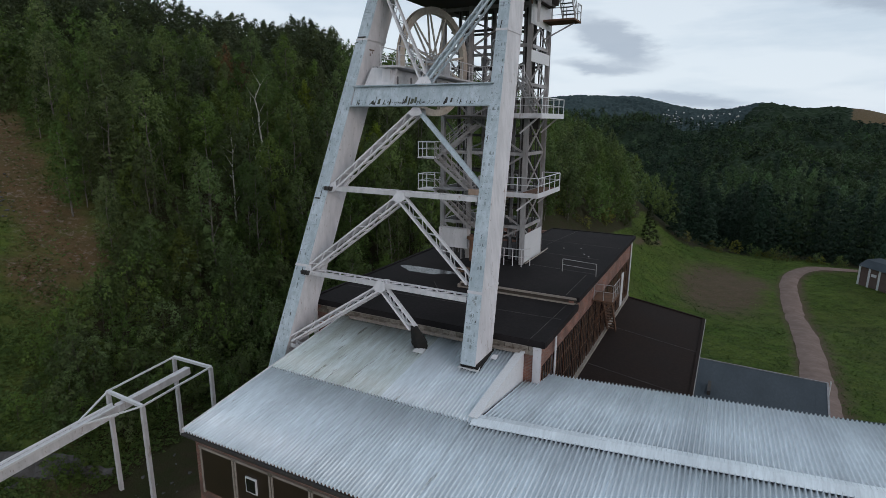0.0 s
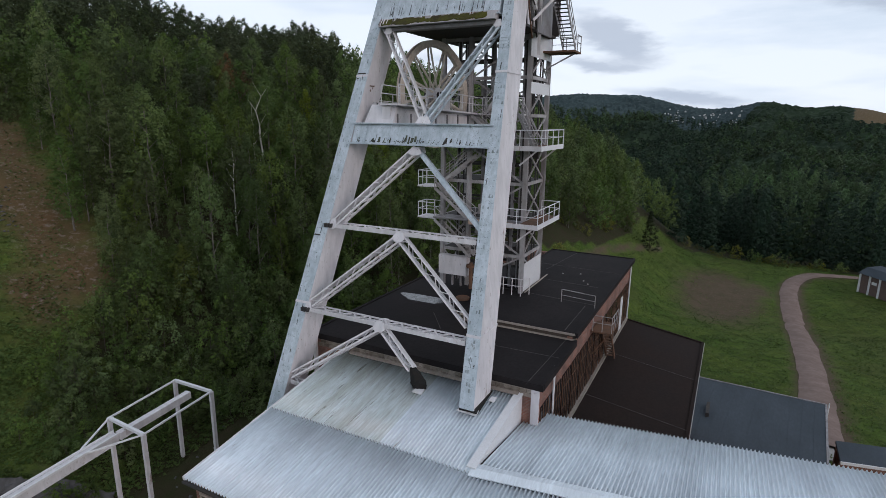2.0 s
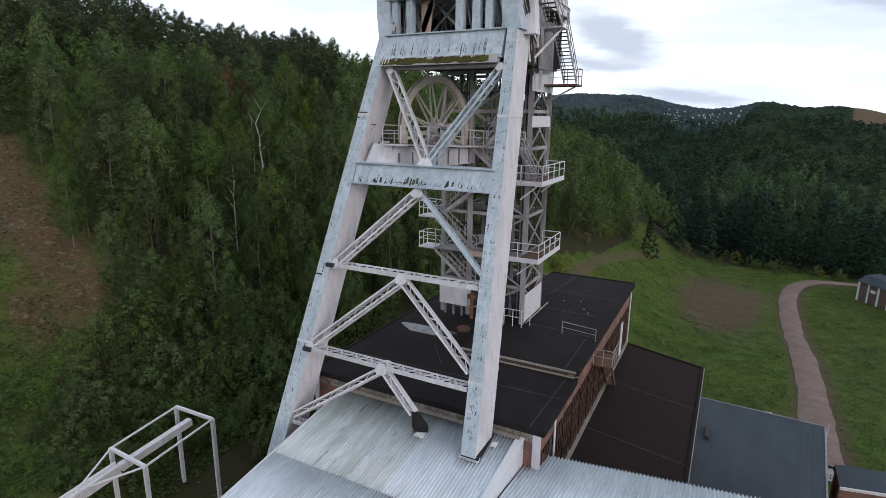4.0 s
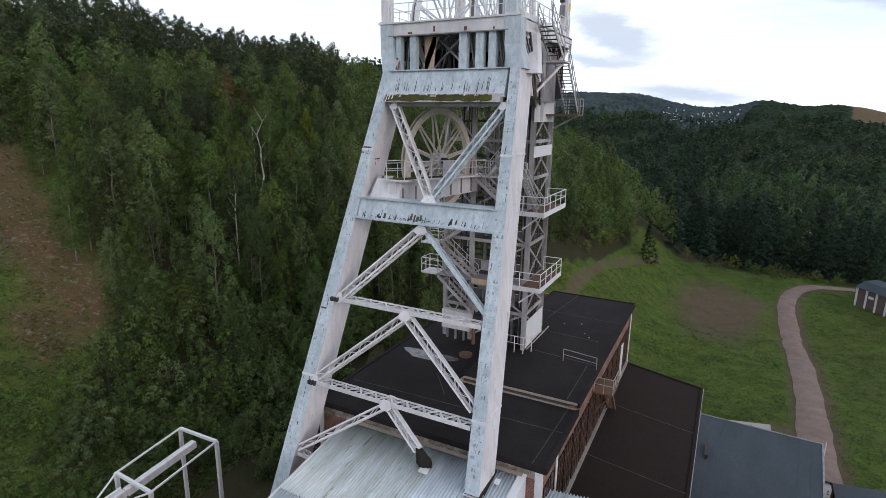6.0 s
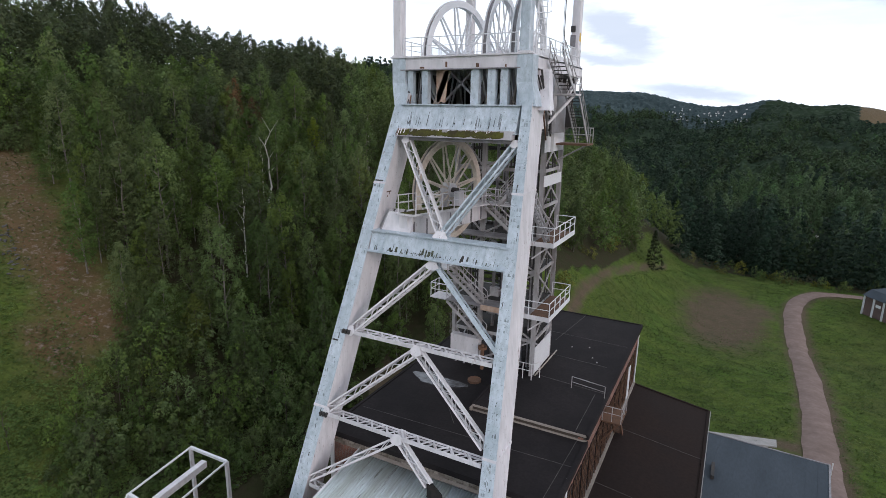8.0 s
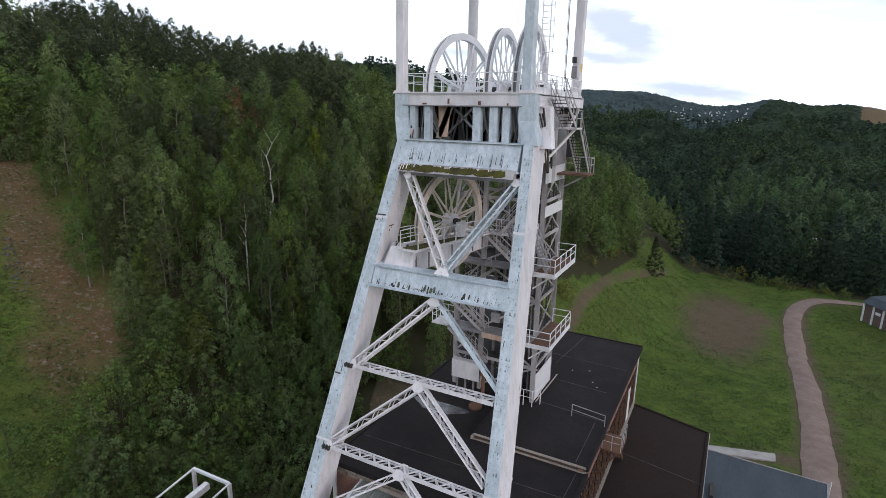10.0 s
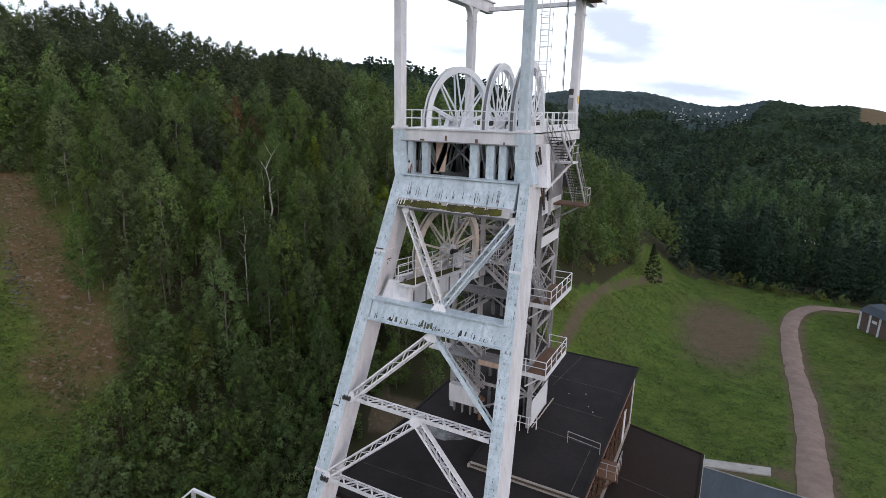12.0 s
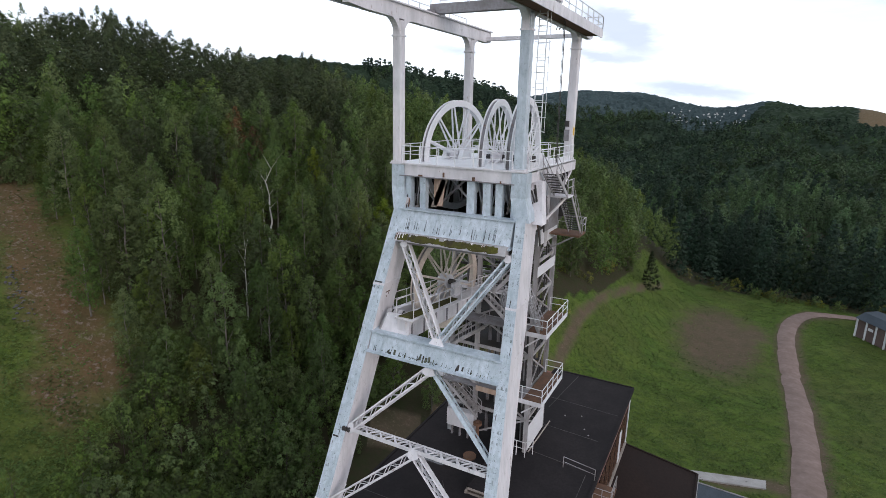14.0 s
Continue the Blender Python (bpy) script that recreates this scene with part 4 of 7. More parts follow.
# Walkways beside the roof beams, with rails
for x0, x1 in ((-21.6, -20.7), (-12.1, -10.95)):
    w = part("walkway", Mesh().box(x0, x1, 25.2, 42.6, 38.0 if x0 < -16 else 37.55, 38.1 if x0 < -16 else 37.7), RUSTY if x0 > -16 else PAINT, headframe, "roof walkway with toe board")
    zt = 38.1 if x0 < -16 else 37.7
    edge = x1 if x0 > -16 else x0
    part("toe_board", Mesh().box(edge - 0.03, edge + 0.03, 25.2, 42.6, zt - 0.3, zt + 0.28), PAINT, w)
    railing(headframe, [(edge, 25.2, zt), (edge, 42.6, zt)], 1.1, gap=1.5)
railing(headframe, [(-12.0, 42.6, 37.7), (-10.95, 42.6, 37.7)], 1.1)
# Travelling crane bridge and the far cross beam
bridge = part("crane_bridge", Mesh().box(-20.6, -12.0, 35.0, 35.5, 38.4, 39.0), PAINT_GREY, headframe, "grey crane bridge across the roof beams")
part("bridge_walk", Mesh().box(-20.6, -12.0, 35.5, 36.2, 38.75, 38.85), PAINT, bridge)
for x in (-20.4, -12.2):
    part("bridge_wheel_box", Mesh().box(x - 0.2, x + 0.2, 34.6, 36.4, 38.38, 38.62), PAINT_GREY, bridge)
railing(headframe, [(-20.5, 36.2, 38.85), (-12.2, 36.2, 38.85)], 1.0, gap=2.0)
railing(headframe, [(-20.5, 34.95, 39.0), (-12.2, 34.95, 39.0)], 1.0, gap=2.4)
part("cross_beam", Mesh().box(-20.2, -12.4, 43.4, 43.75, 37.62, 37.9), PAINT, headframe)
lat = Mesh()
for i in range(9):
    x = -14.6 + 0.26 * i
    lat.beam((x, 43.55, 38.2), (x + 0.26, 43.55, 39.0), 0.05, 0.05)
    lat.beam((x + 0.26, 43.55, 38.2), (x, 43.55, 39.0), 0.05, 0.05)
part("lattice_screen", lat, PAINT_GREY, headframe)

# Deck rails, kick plates
railing(headframe, [(-19.9, 30.55, DECK), (-12.6, 30.55, DECK)], 1.08, gap=1.25)
railing(headframe, [(-11.8, 31.2, DECK), (-11.8, 40.5, DECK)], 1.08, gap=1.15)
railing(headframe, [(-20.55, 31.2, DECK), (-20.55, 40.5, DECK)], 1.08, gap=1.3)
railing(headframe, [(-20.0, 41.1, DECK), (-12.6, 41.1, DECK)], 1.08, gap=1.3)
railing(headframe, [(-19.6, 38.9, DECK), (-13.0, 38.9, DECK)], 1.08, gap=1.3)
part("kick_plate", Mesh().box(-12.0, -11.96, 31.2, 40.4, DECK, DECK + 0.35), PAINT_CLEAN, headframe)


def sheave(x, y, z, turn, R=3.75, label="", coat=None):
    """A winding wheel: grooved rim, hub and paired spokes."""
    wheel = new("winding_wheel")
    wheel.parent = headframe
    wheel.matrix_parent_inverse = Matrix.Translation(-Vector(headframe.location))
    wheel.matrix_basis = pose(x, y, z, 0, 0, turn)
    tagged(wheel, label or "large spoked winding wheel, white paint")
    coat = coat or PAINT_CLEAN
    # the wheel turns about its x axis
    def ring(r0, r1, half, name, mat, lab=""):
        m, n = Mesh(), 72
        v = []
        for i in range(n):
            a = 2 * math.pi * i / n
            c, s = math.cos(a), math.sin(a)
            v += [(-half, c * r0, s * r0), (half, c * r0, s * r0), (half, c * r1, s * r1), (-half, c * r1, s * r1)]
        f = []
        for i in range(n):
            j = (i + 1) % n
            f += [(4 * i + k, 4 * i + (k + 1) % 4, 4 * j + (k + 1) % 4, 4 * j + k) for k in range(4)]
        m.add(v, f)
        o = part(name, m, mat, wheel, lab, True)
        o.data.polygons.foreach_set("use_smooth", [False] * len(o.data.polygons))
        return o
    ring(R - 0.42, R - 0.14, 0.17, "rim", coat)
    for sg in (-1, 1):
        o = ring(R - 0.15, R, 0.035, "rim_flange", coat)
        o.location.x = 0.14 * sg
    ring(R - 0.14, R - 0.10, 0.11, "groove", PAINT_GREY, "grey rope groove")
    ring(0.0001, 0.48, 0.36, "hub", PAINT)
    ring(0.0001, 0.2, 0.75, "axle", DARK)
    for i in range(12):
        a = 2 * math.pi * (i + 0.35) / 12
        d = Vector((0, math.cos(a), math.sin(a)))
        for sg in (-1, 1):
            part("spoke", Mesh().beam(d * 0.42 + Vector((0.28 * sg, 0, 0)), d * (R - 0.4) + Vector((0.10 * sg, 0, 0)), 0.13, 0.06, (1, 0, 0)), coat, wheel)
    return wheel


sheave(-18.75, 35.9, 29.2, -10)
sheave(-15.45, 35.3, 29.3, 6)
sheave(-13.35, 34.6, 29.4, 5)
sheave(-18.25, 33.6, 20.75, -12, 3.42, "lower winding wheel inside the frame, cream paint", CREAM)
for x in (-18.75, -15.45, -13.35):
    for dx in (-0.62, 0.62):
        part("bearing_block", Mesh().hexa([(x + dx - 0.16, 35.0, DECK), (x + dx + 0.16, 35.0, DECK), (x + dx + 0.16, 36.6, DECK), (x + dx - 0.16, 36.6, DECK)], [(x + dx - 0.16, 35.4, DECK + 0.7), (x + dx + 0.16, 35.4, DECK + 0.7), (x + dx + 0.16, 36.2, DECK + 0.7), (x + dx - 0.16, 36.2, DECK + 0.7)]), PAINT_CLEAN, headframe)

# Walkway girders on both sides of the lower wheel
def slant_box(name, f0, f1, b0, b1, y0, y1, zf, zb, mat, parent, label=""):
    """A long box whose ends differ in x: front from f0 to f1, back from b0 to b1."""
    return part(name, Mesh().hexa([(f0, y0, zf[0]), (f1, y0, zf[0]), (b1, y1, zb[0]), (b0, y1, zb[0])], [(f0, y0, zf[1]), (f1, y0, zf[1]), (b1, y1, zb[1]), (b0, y1, zb[1])]), mat, parent, label)


wg = slant_box("wheel_girder", -18.4, -17.85, -17.1, -16.85, 27.6, 37.0, (18.5, 19.9), (18.4, 19.4), PAINT, headframe, "deep girder carrying the lower wheel, with ribs")
for i in range(7):
    y = 28.2 + i * 1.3
    x = -17.85 + (y - 27.6) * 0.1064
    part("rib", Mesh().box(x, x + 0.09, y, y + 0.06, 18.5, 19.5), PAINT_GREY, wg)
slant_box("walk_plate", -18.5, -17.2, -17.1, -16.2, 27.4, 37.0, (19.95, 20.05), (19.5, 19.6), PAINT, wg)
railing(headframe, [(-17.25, 27.6, 20.05), (-16.25, 37.0, 19.6)], 1.05, gap=1.3, mat=PAINT)
slant_box("wheel_girder", -20.0, -19.6, -18.7, -18.3, 29.5, 37.0, (18.5, 19.7), (18.4, 19.4), PAINT, headframe)
railing(headframe, [(-19.9, 29.5, 19.7), (-18.6, 37.0, 19.4)], 1.05, gap=1.3, mat=PAINT)
railing(headframe, [(-18.45, 27.6, 20.05), (-18.3, 29.4, 19.98)], 1.05, gap=1.3, mat=PAINT)
for dx in (-0.55, 0.55):
    part("bearing_block", Mesh().box(-18.0 + dx - 0.12, -18.0 + dx + 0.12, 33.1, 34.1, 19.6, 20.75), PAINT, headframe)
part("end_plate", Mesh().hexa([(-19.6, 27.5, 18.9), (-17.6, 27.5, 18.9), (-17.6, 27.75, 18.9), (-19.6, 27.75, 18.9)], [(-19.3, 27.9, 20.0), (-17.6, 27.9, 20.0), (-17.6, 28.1, 20.0), (-19.3, 28.1, 20.0)]), PAINT, headframe)
part("landing", Mesh().box(-19.6, -12.9, 36.2, 37.6, 19.5, 19.6), PAINT, headframe)
railing(headframe, [(-16.9, 36.2, 19.6), (-12.9, 36.2, 19.6)], 1.05, gap=1.3, mat=PAINT)

# ---- lattice guide tower under the deck ----
TX0, TXM, TX1, TY0, TY1, TZ0 = -19.3, -17.15, -12.85, 37.0, 41.0, 6.9
COLS = [(TX0, TY0), (TXM, TY0), (TX1, TY0), (TX1, TY1), (TXM, TY1), (TX0, TY1)]
for x, y in COLS:
    m = Mesh()
    m.box(x - 0.15, x + 0.15, y - 0.15, y - 0.11, TZ0, 28.3)
    m.box(x - 0.15, x + 0.15, y + 0.11, y + 0.15, TZ0, 28.3)
    m.box(x - 0.03, x + 0.03, y - 0.11, y + 0.11, TZ0, 28.3)
    part("column", m, PAINT_TOWER, headframe, "steel column of the guide tower")
LEVELS = [9.6, 12.1, 14.8, 17.3, 19.5, 22.0, 24.6]
SIDES = [((TX0, TY0), (TXM, TY0)), ((TXM, TY0), (TX1, TY0)), ((TX1, TY0), (TX1, TY1)), ((TX1, TY1), (TX0, TY1)), ((TX0, TY1), (TX0, TY0))]
for z in LEVELS:
    for (ax, ay), (bx, by) in SIDES:
        part("cross_member", Mesh().beam((ax, ay, z), (bx, by, z), 0.12, 0.22), PAINT_TOWER, headframe)
for k, (z0, z1) in enumerate(zip([7.3] + LEVELS, LEVELS)):
    for n, ((ax, ay), (bx, by)) in enumerate(SIDES):
        flip = (k + n) % 2
        a, b = ((ax, ay, z0), (bx, by, z1)) if flip else ((bx, by, z0), (ax, ay, z1))
        part("diagonal", Mesh().beam(a, b, 0.08, 0.12), PAINT_TOWER, headframe)
        if n == 2:
            a, b = (a[0], a[1], z1), (b[0], b[1], z0)
            part("diagonal", Mesh().beam(a, b, 0.08, 0.12), PAINT_TOWER, headframe)
# Guide rails, pipes and cables inside the tower
for x in (-18.6, -16.6, -15.9, -14.9, -14.2, -13.6):
    for y in (38.2, 39.8):
        part("guide_rail", Mesh().beam((x, y, TZ0), (x, y, 25.0), 0.2, 0.2), DARK if y > 39 else PAINT_GREY, headframe)
for z in (8.5, 10.8, 13.4, 16.0, 18.4, 20.8, 23.3):
    for y in (38.2, 39.8):
        part("bunton", Mesh().beam((TX0, y, z), (TX1, y, z), 0.12, 0.16), DARK, headframe)
# Hoses, cable trays and boxes inside
crnd = random.Random(14)
for k in range(26):
    x, y, z = crnd.uniform(-18.8, -13.2), crnd.uniform(37.4, 40.6), crnd.uniform(8, 22)
    part("fitting_box", Mesh().box(x, x + crnd.uniform(0.25, 0.7), y, y + 0.3, z, z + crnd.uniform(0.3, 1.0)), (DARK, PAINT_GREY, PAINT_TOWER)[k % 3], headframe)
for x, y in ((-18.2, 37.3), (-17.8, 37.35), (-15.3, 37.3), (-14.6, 37.25), (-13.3, 37.4), (-12.9, 39.2), (-12.95, 38.3), (-12.95, 39.9)):
    part("hose", Mesh().tube((x, y, 7.0), (x + 0.05, y, 24.5), 0.06, 6), DARK, headframe)
for z in (9.7, 12.2, 14.9, 17.4):
    part("floor_grating", Mesh().box(-19.2, -12.9, 37.1, 40.9, z - 0.06, z), DARK, headframe)
# White plates on the east side and cladding under the deck
part("side_plate", Mesh().box(-12.72, -12.68, 37.1, 40.9, 7.0, 9.1), PAINT_CLEAN, headframe, "white plate at the foot of the tower")
part("side_plate", Mesh().box(-12.72, -12.68, 36.9, 40.9, 20.95, 21.7), PAINT_CLEAN, headframe, "white plate")
part("side_plate", Mesh().box(-12.72, -12.68, 36.6, 40.9, 23.3, 25.2), PAINT_CLEAN, headframe, "white plate")
part("side_plate", Mesh().hexa([(-12.15, 32.0, 25.6), (-12.1, 32.0, 25.6), (-12.1, 34.0, 25.6), (-12.15, 34.0, 25.6)], [(-12.15, 31.4, 28.3), (-12.1, 31.4, 28.3), (-12.1, 34.6, 28.3), (-12.15, 34.6, 28.3)]), PAINT, headframe)
for x, y0, y1, mt in ((-12.05, 31.3, 32.6, PAINT_CLEAN), (-12.0, 33.2, 34.2, PAINT), (-12.02, 34.5, 35.6, PAINT_CLEAN)):
    part("slant_plate", Mesh().hexa([(x - 0.3, y0 + 1.2, 24.8), (x - 0.25, y0 + 1.2, 24.8), (x - 0.25, y1 + 1.0, 24.8), (x - 0.3, y1 + 1.0, 24.8)], [(x, y0, 28.2), (x + 0.05, y0, 28.2), (x + 0.05, y1, 28.2), (x, y1, 28.2)]), mt, headframe, "slanting cladding plate with rusty edge")
    part("rust_edge", Mesh().beam((x - 0.26, y1 + 1.02, 24.8), (x + 0.02, y1 + 0.02, 28.2), 0.06, 0.1), RUSTY, headframe)
part("hanging_cable", Mesh().tube((-11.6, 31.4, 27.2), (-11.7, 34.0, 25.9), 0.05, 6), DARK, headframe)
part("side_plate", Mesh().box(-12.6, -12.55, 37.0, 40.8, 25.2, 27.9), PAINT_GREY, headframe, "grey sheeting under the deck")
for a, b in (((-12.0, 31.5, 28.3), (-12.3, 37.0, 24.6)), ((-12.0, 40.9, 28.2), (-12.3, 36.9, 25.4)), ((-12.0, 31.3, 28.3), (-11.9, 34.8, 25.8)), ((-11.8, 35.4, 28.2), (-12.3, 36.9, 23.4))):
    part("knee_brace", Mesh().beam(a, b, 0.2, 0.2), PAINT, headframe)
part("raker", Mesh().hexa([(-11.6, 30.9, 26.0), (-10.7, 30.9, 26.0), (-10.7, 31.6, 26.0), (-11.6, 31.6, 26.0)], [(-12.0, 32.4, 28.3), (-11.4, 32.4, 28.3), (-11.4, 33.1, 28.3), (-12.0, 33.1, 28.3)]), PAINT, headframe)
# Machine cabinet at the foot
cab = part("cabinet", Mesh().box(-19.25, -16.9, 36.3, 36.85, 7.75, 9.2), PAINT, headframe, "white sheet cabinet at the tower foot")
for x in (-18.9, -18.2, -17.5):
    part("cabinet_leg", Mesh().box(x, x + 0.1, 36.4, 36.6, TZ0, 7.75), PAINT_GREY, cab)
part("pipe_stub", Mesh().tube((-16.5, 36.2, TZ0), (-16.5, 36.2, 8.9), 0.14, 10), RUSTY, headframe)
part("pipe_flange", Mesh().tube((-16.5, 36.2, 8.55), (-16.5, 36.2, 8.75), 0.34, 14), RUSTY, headframe)
part("pipe_flange", Mesh().tube((-16.5, 34.9, 6.46), (-16.5, 34.9, 6.62), 0.5, 18), RUSTY, headframe, "rusty round hatch on the roof")


def flight(p, q, width, across, steps=11, mat=None, tread_mat=None):
    """A steel flight: two stringers, treads and handrails."""
    mat = mat or PAINT_TOWER
    p, q, s = Vector(p), Vector(q), Vector(across).normalized() * width / 2
    st = part("stair_flight", Mesh().beam(p + s, q + s, 0.05, 0.22), mat, headframe, "steel stair flight")
    part("stringer", Mesh().beam(p - s, q - s, 0.05, 0.22), mat, st)
    for i in range(1, steps):
        c = p.lerp(q, i / steps)
        d = (q - p)
        d.z = 0
        d.normalize()
        e = d * 0.12
        part("tread", Mesh().hexa([c + s - e, c - s - e, c - s + e, c + s + e], [v + Vector((0, 0, 0.04)) for v in (c + s - e, c - s - e, c - s + e, c + s + e)]), tread_mat or mat, st)
    for sg in (-1, 1):
        for h in (0.55, 1.0):
            part("handrail", Mesh().tube(p + s * sg + Vector((0, 0, h)), q + s * sg + Vector((0, 0, h)), 0.028), mat, st)
        for i in range(4):
            c = p.lerp(q, i / 3) + s * sg
            part("rail_post", Mesh().tube(c, c + Vector((0, 0, 1.0)), 0.028), mat, st)
    return st


# East stair from the deck down to the landing
flight((-11.1, 32.9, 28.85), (-11.1, 35.7, 27.1), 0.85, (1, 0, 0), 9, PAINT_TOWER, DARK)
part("landing", Mesh().box(-12.0, -10.6, 35.6, 36.9, 26.95, 27.05), PAINT, headframe)
railing(headframe, [(-10.65, 35.6, 27.05), (-10.65, 36.9, 27.05)], 1.05, gap=0.9, mat=PAINT_TOWER)
flight((-11.1, 36.7, 27.0), (-11.1, 39.9, 23.95), 0.85, (1, 0, 0), 15, PAINT_TOWER, DARK)
part("landing", Mesh().box(-12.7, -10.5, 39.0, 40.8, 23.72, 23.84), RUSTY, headframe, "rusty grated landing")
railing(headframe, [(-10.55, 39.9, 23.84), (-10.55, 40.8, 23.84), (-12.6, 40.8, 23.84)], 1.05, gap=1.0, mat=PAINT_TOWER)
part("landing_bracket", Mesh().beam((-12.7, 39.4, 22.6), (-10.8, 40.2, 23.72), 0.08, 0.1), PAINT_GREY, headframe)
part("stair_hanger", Mesh().box(-12.1, -12.0, 35.7, 38.6, 24.6, 27.0), PAINT_GREY, headframe, "grey sheeting beside the stair")
part("landing_bracket", Mesh().beam((-12.1, 35.0, 25.2), (-10.9, 36.3, 26.95), 0.12, 0.14), PAINT, headframe)
# Small platforms on the east and south sides
for z in (17.35, 12.15):
    pf = part("platform", Mesh().box(-12.7, -11.25, 35.2, 40.3, z, z + 0.1), RUSTY, headframe, "narrow grated platform, rusty")
    part("toe_board", Mesh().box(-11.28, -11.22, 35.2, 40.3, z - 0.12, z + 0.2), PAINT_CLEAN, pf)
    part("toe_board", Mesh().box(-14.4, -11.25, 35.15, 35.2, z - 0.12, z + 0.2), PAINT, pf)
    part("platform", Mesh().box(-19.3, -12.7, 35.4, 36.9, z, z + 0.08), PAINT_GREY, headframe)
    railing(headframe, [(-14.2, 35.2, z + 0.1), (-11.25, 35.2, z + 0.1), (-11.25, 40.25, z + 0.1), (-12.6, 40.25, z + 0.1)], 1.1, gap=1.2)
    for y in (35.5, 40.0):
        part("bracket", Mesh().beam((-12.8, y, z - 1.1), (-11.5, y, z), 0.07, 0.1), PAINT, headframe)
# Left stair tower: landings and zigzag flights on the south-west side
for z in (14.3, 11.95):
    part("landing", Mesh().box(-20.95, -19.4, 36.0, 37.4, z, z + 0.1), PAINT, headframe)
    railing(headframe, [(-19.5, 36.05, z + 0.1), (-20.9, 36.05, z + 0.1), (-20.9, 37.35, z + 0.1), (-19.5, 37.35, z + 0.1)], 1.1, gap=0.75)
flight((-19.4, 36.2, 14.3), (-16.4, 36.2, 12.0), 0.75, (0, 1, 0), 11)
flight((-16.2, 36.5, 16.8), (-19.4, 36.5, 14.4), 0.75, (0, 1, 0), 12)
flight((-19.4, 36.2, 11.95), (-16.4, 36.2, 9.4), 0.75, (0, 1, 0), 12)
flight((-16.6, 36.2, 19.5), (-14.0, 36.2, 17.4), 0.75, (0, 1, 0), 10)
flight((-13.2, 36.3, 19.6), (-11.8, 35.6, 17.5), 0.7, (0, 1, 0), 10)
flight((-13.6, 36.3, 22.0), (-15.6, 36.3, 19.6), 0.7, (0, 1, 0), 11)
part("deck_edge", Mesh().box(-16.4, -13.0, 35.33, 35.38, 11.95, 12.35), PEACH, headframe, "rust-streaked edge plate of the platform")
# Foot rail
railing(headframe, [(-14.6, 36.3, 6.95), (-12.6, 36.3, 6.95), (-12.2, 37.0, 6.95)], 1.2, gap=0.6, mat=PAINT)
part("pipe", Mesh().tube((-12.55, 37.0, 7.0), (-12.3, 41.6, 7.25), 0.05, 8), TRIM, headframe)
# Caged ladder by the front right post
lad = Mesh()
for x in (-11.75, -11.3):
    lad.tube((x, 31.3, DECK), (x, 31.3, 38.6), 0.03)
for i in range(30):
    z = DECK + 0.3 + 0.3 * i
    lad.tube((-11.75, 31.3, z), (-11.3, 31.3, z), 0.018, 5)
ladder = part("ladder", lad, PAINT_CLEAN, headframe, "upright ladder with safety hoops")
for i in range(9):
    z = DECK + 2.2 + 0.8 * i
    h = Mesh()
    pts = [(-11.52 + 0.4 * math.cos(a), 31.3 + 0.65 * math.sin(a), z) for a in (math.pi * k / 6 for k in range(7))]
    for p, q in zip(pts, pts[1:]):
        h.tube(p, q, 0.018, 5)
    part("hoop", h, PAINT_CLEAN, ladder)
for y, x in ((31.95, -11.52), (31.6, -11.2), (31.6, -11.85)):
    part("hoop_bar", Mesh().tube((x, y, DECK + 2.2), (x, y, 38.4), 0.015, 5), PAINT_CLEAN, ladder)
# Cables hanging by the ladder
for x, y in ((-11.2, 34.2), (-11.5, 35.5), (-11.35, 34.9)):
    part("cable", Mesh().tube((x, y, DECK + 0.2), (x - 0.15, y + 0.3, 38.0), 0.014, 5), DARK, headframe)
# Switch boxes and a warning plate on the rear right post
part("switch_box", Mesh().box(-12.55, -12.2, 40.42, 40.56, 30.3, 31.1), PAINT_GREY, headframe, "small grey switch box")
part("switch_box", Mesh().box(-12.55, -12.25, 40.42, 40.56, 31.3, 31.7), DARK, headframe, "small dark switch box")
part("warning_plate", Mesh().box(-11.96, -11.94, 40.6, 40.95, 30.7, 31.25), YELLOW, headframe, "small yellow warning plate")

# Ropes and pipes in the bay under the deck and round the knees
def rope(points, r=0.04, mat=None, name="rope"):
    m = Mesh()
    for p, q in zip(points, points[1:]):
        m.tube(p, q, r, 6)
    return part(name, m, mat or DARK, headframe)


for x0, x1, mt in ((-13.6, -13.2, DARK), (-13.75, -13.3, PAINT_TOWER), (-15.6, -15.0, DARK), (-15.5, -15.1, PAINT_TOWER), (-19.0, -19.3, DARK), (-18.85, -19.2, PAINT_TOWER), (-12.75, -12.5, DARK)):
    rope([(x0, 31.0, 28.6), ((x0 + x1) / 2 + 0.03, 31.05, 27.3), (x1, 31.2, 26.3)], 0.05, mt)
rope([(-19.62, 30.95, 28.8), (-19.62, 30.9, 27.6), (-19.42, 30.2, 26.3), (-19.5, 29.6, 24.9)], 0.06)
rope([(-19.5, 31.0, 28.8), (-19.5, 30.95, 27.5), (-19.3, 30.3, 26.3)], 0.04, RUSTY)
for dy in (0.0, 0.45):
    rope([(-11.62, 31.3 + dy, 27.9), (-11.5, 31.7 + dy, 27.1), (-11.35, 32.3 + dy, 26.75), (-11.6, 33.1 + dy, 27.2), (-11.75, 33.8 + dy, 27.4)], 0.05)
rope([(-11.52, 31.6, 28.2), (-11.2, 31.9, 25.6), (-11.0, 31.6, 24.6)], 0.06)
rope([(-11.75, 32.6, 28.2), (-11.9, 33.6, 25.6), (-12.2, 35.2, 24.2)], 0.05, RUSTY)
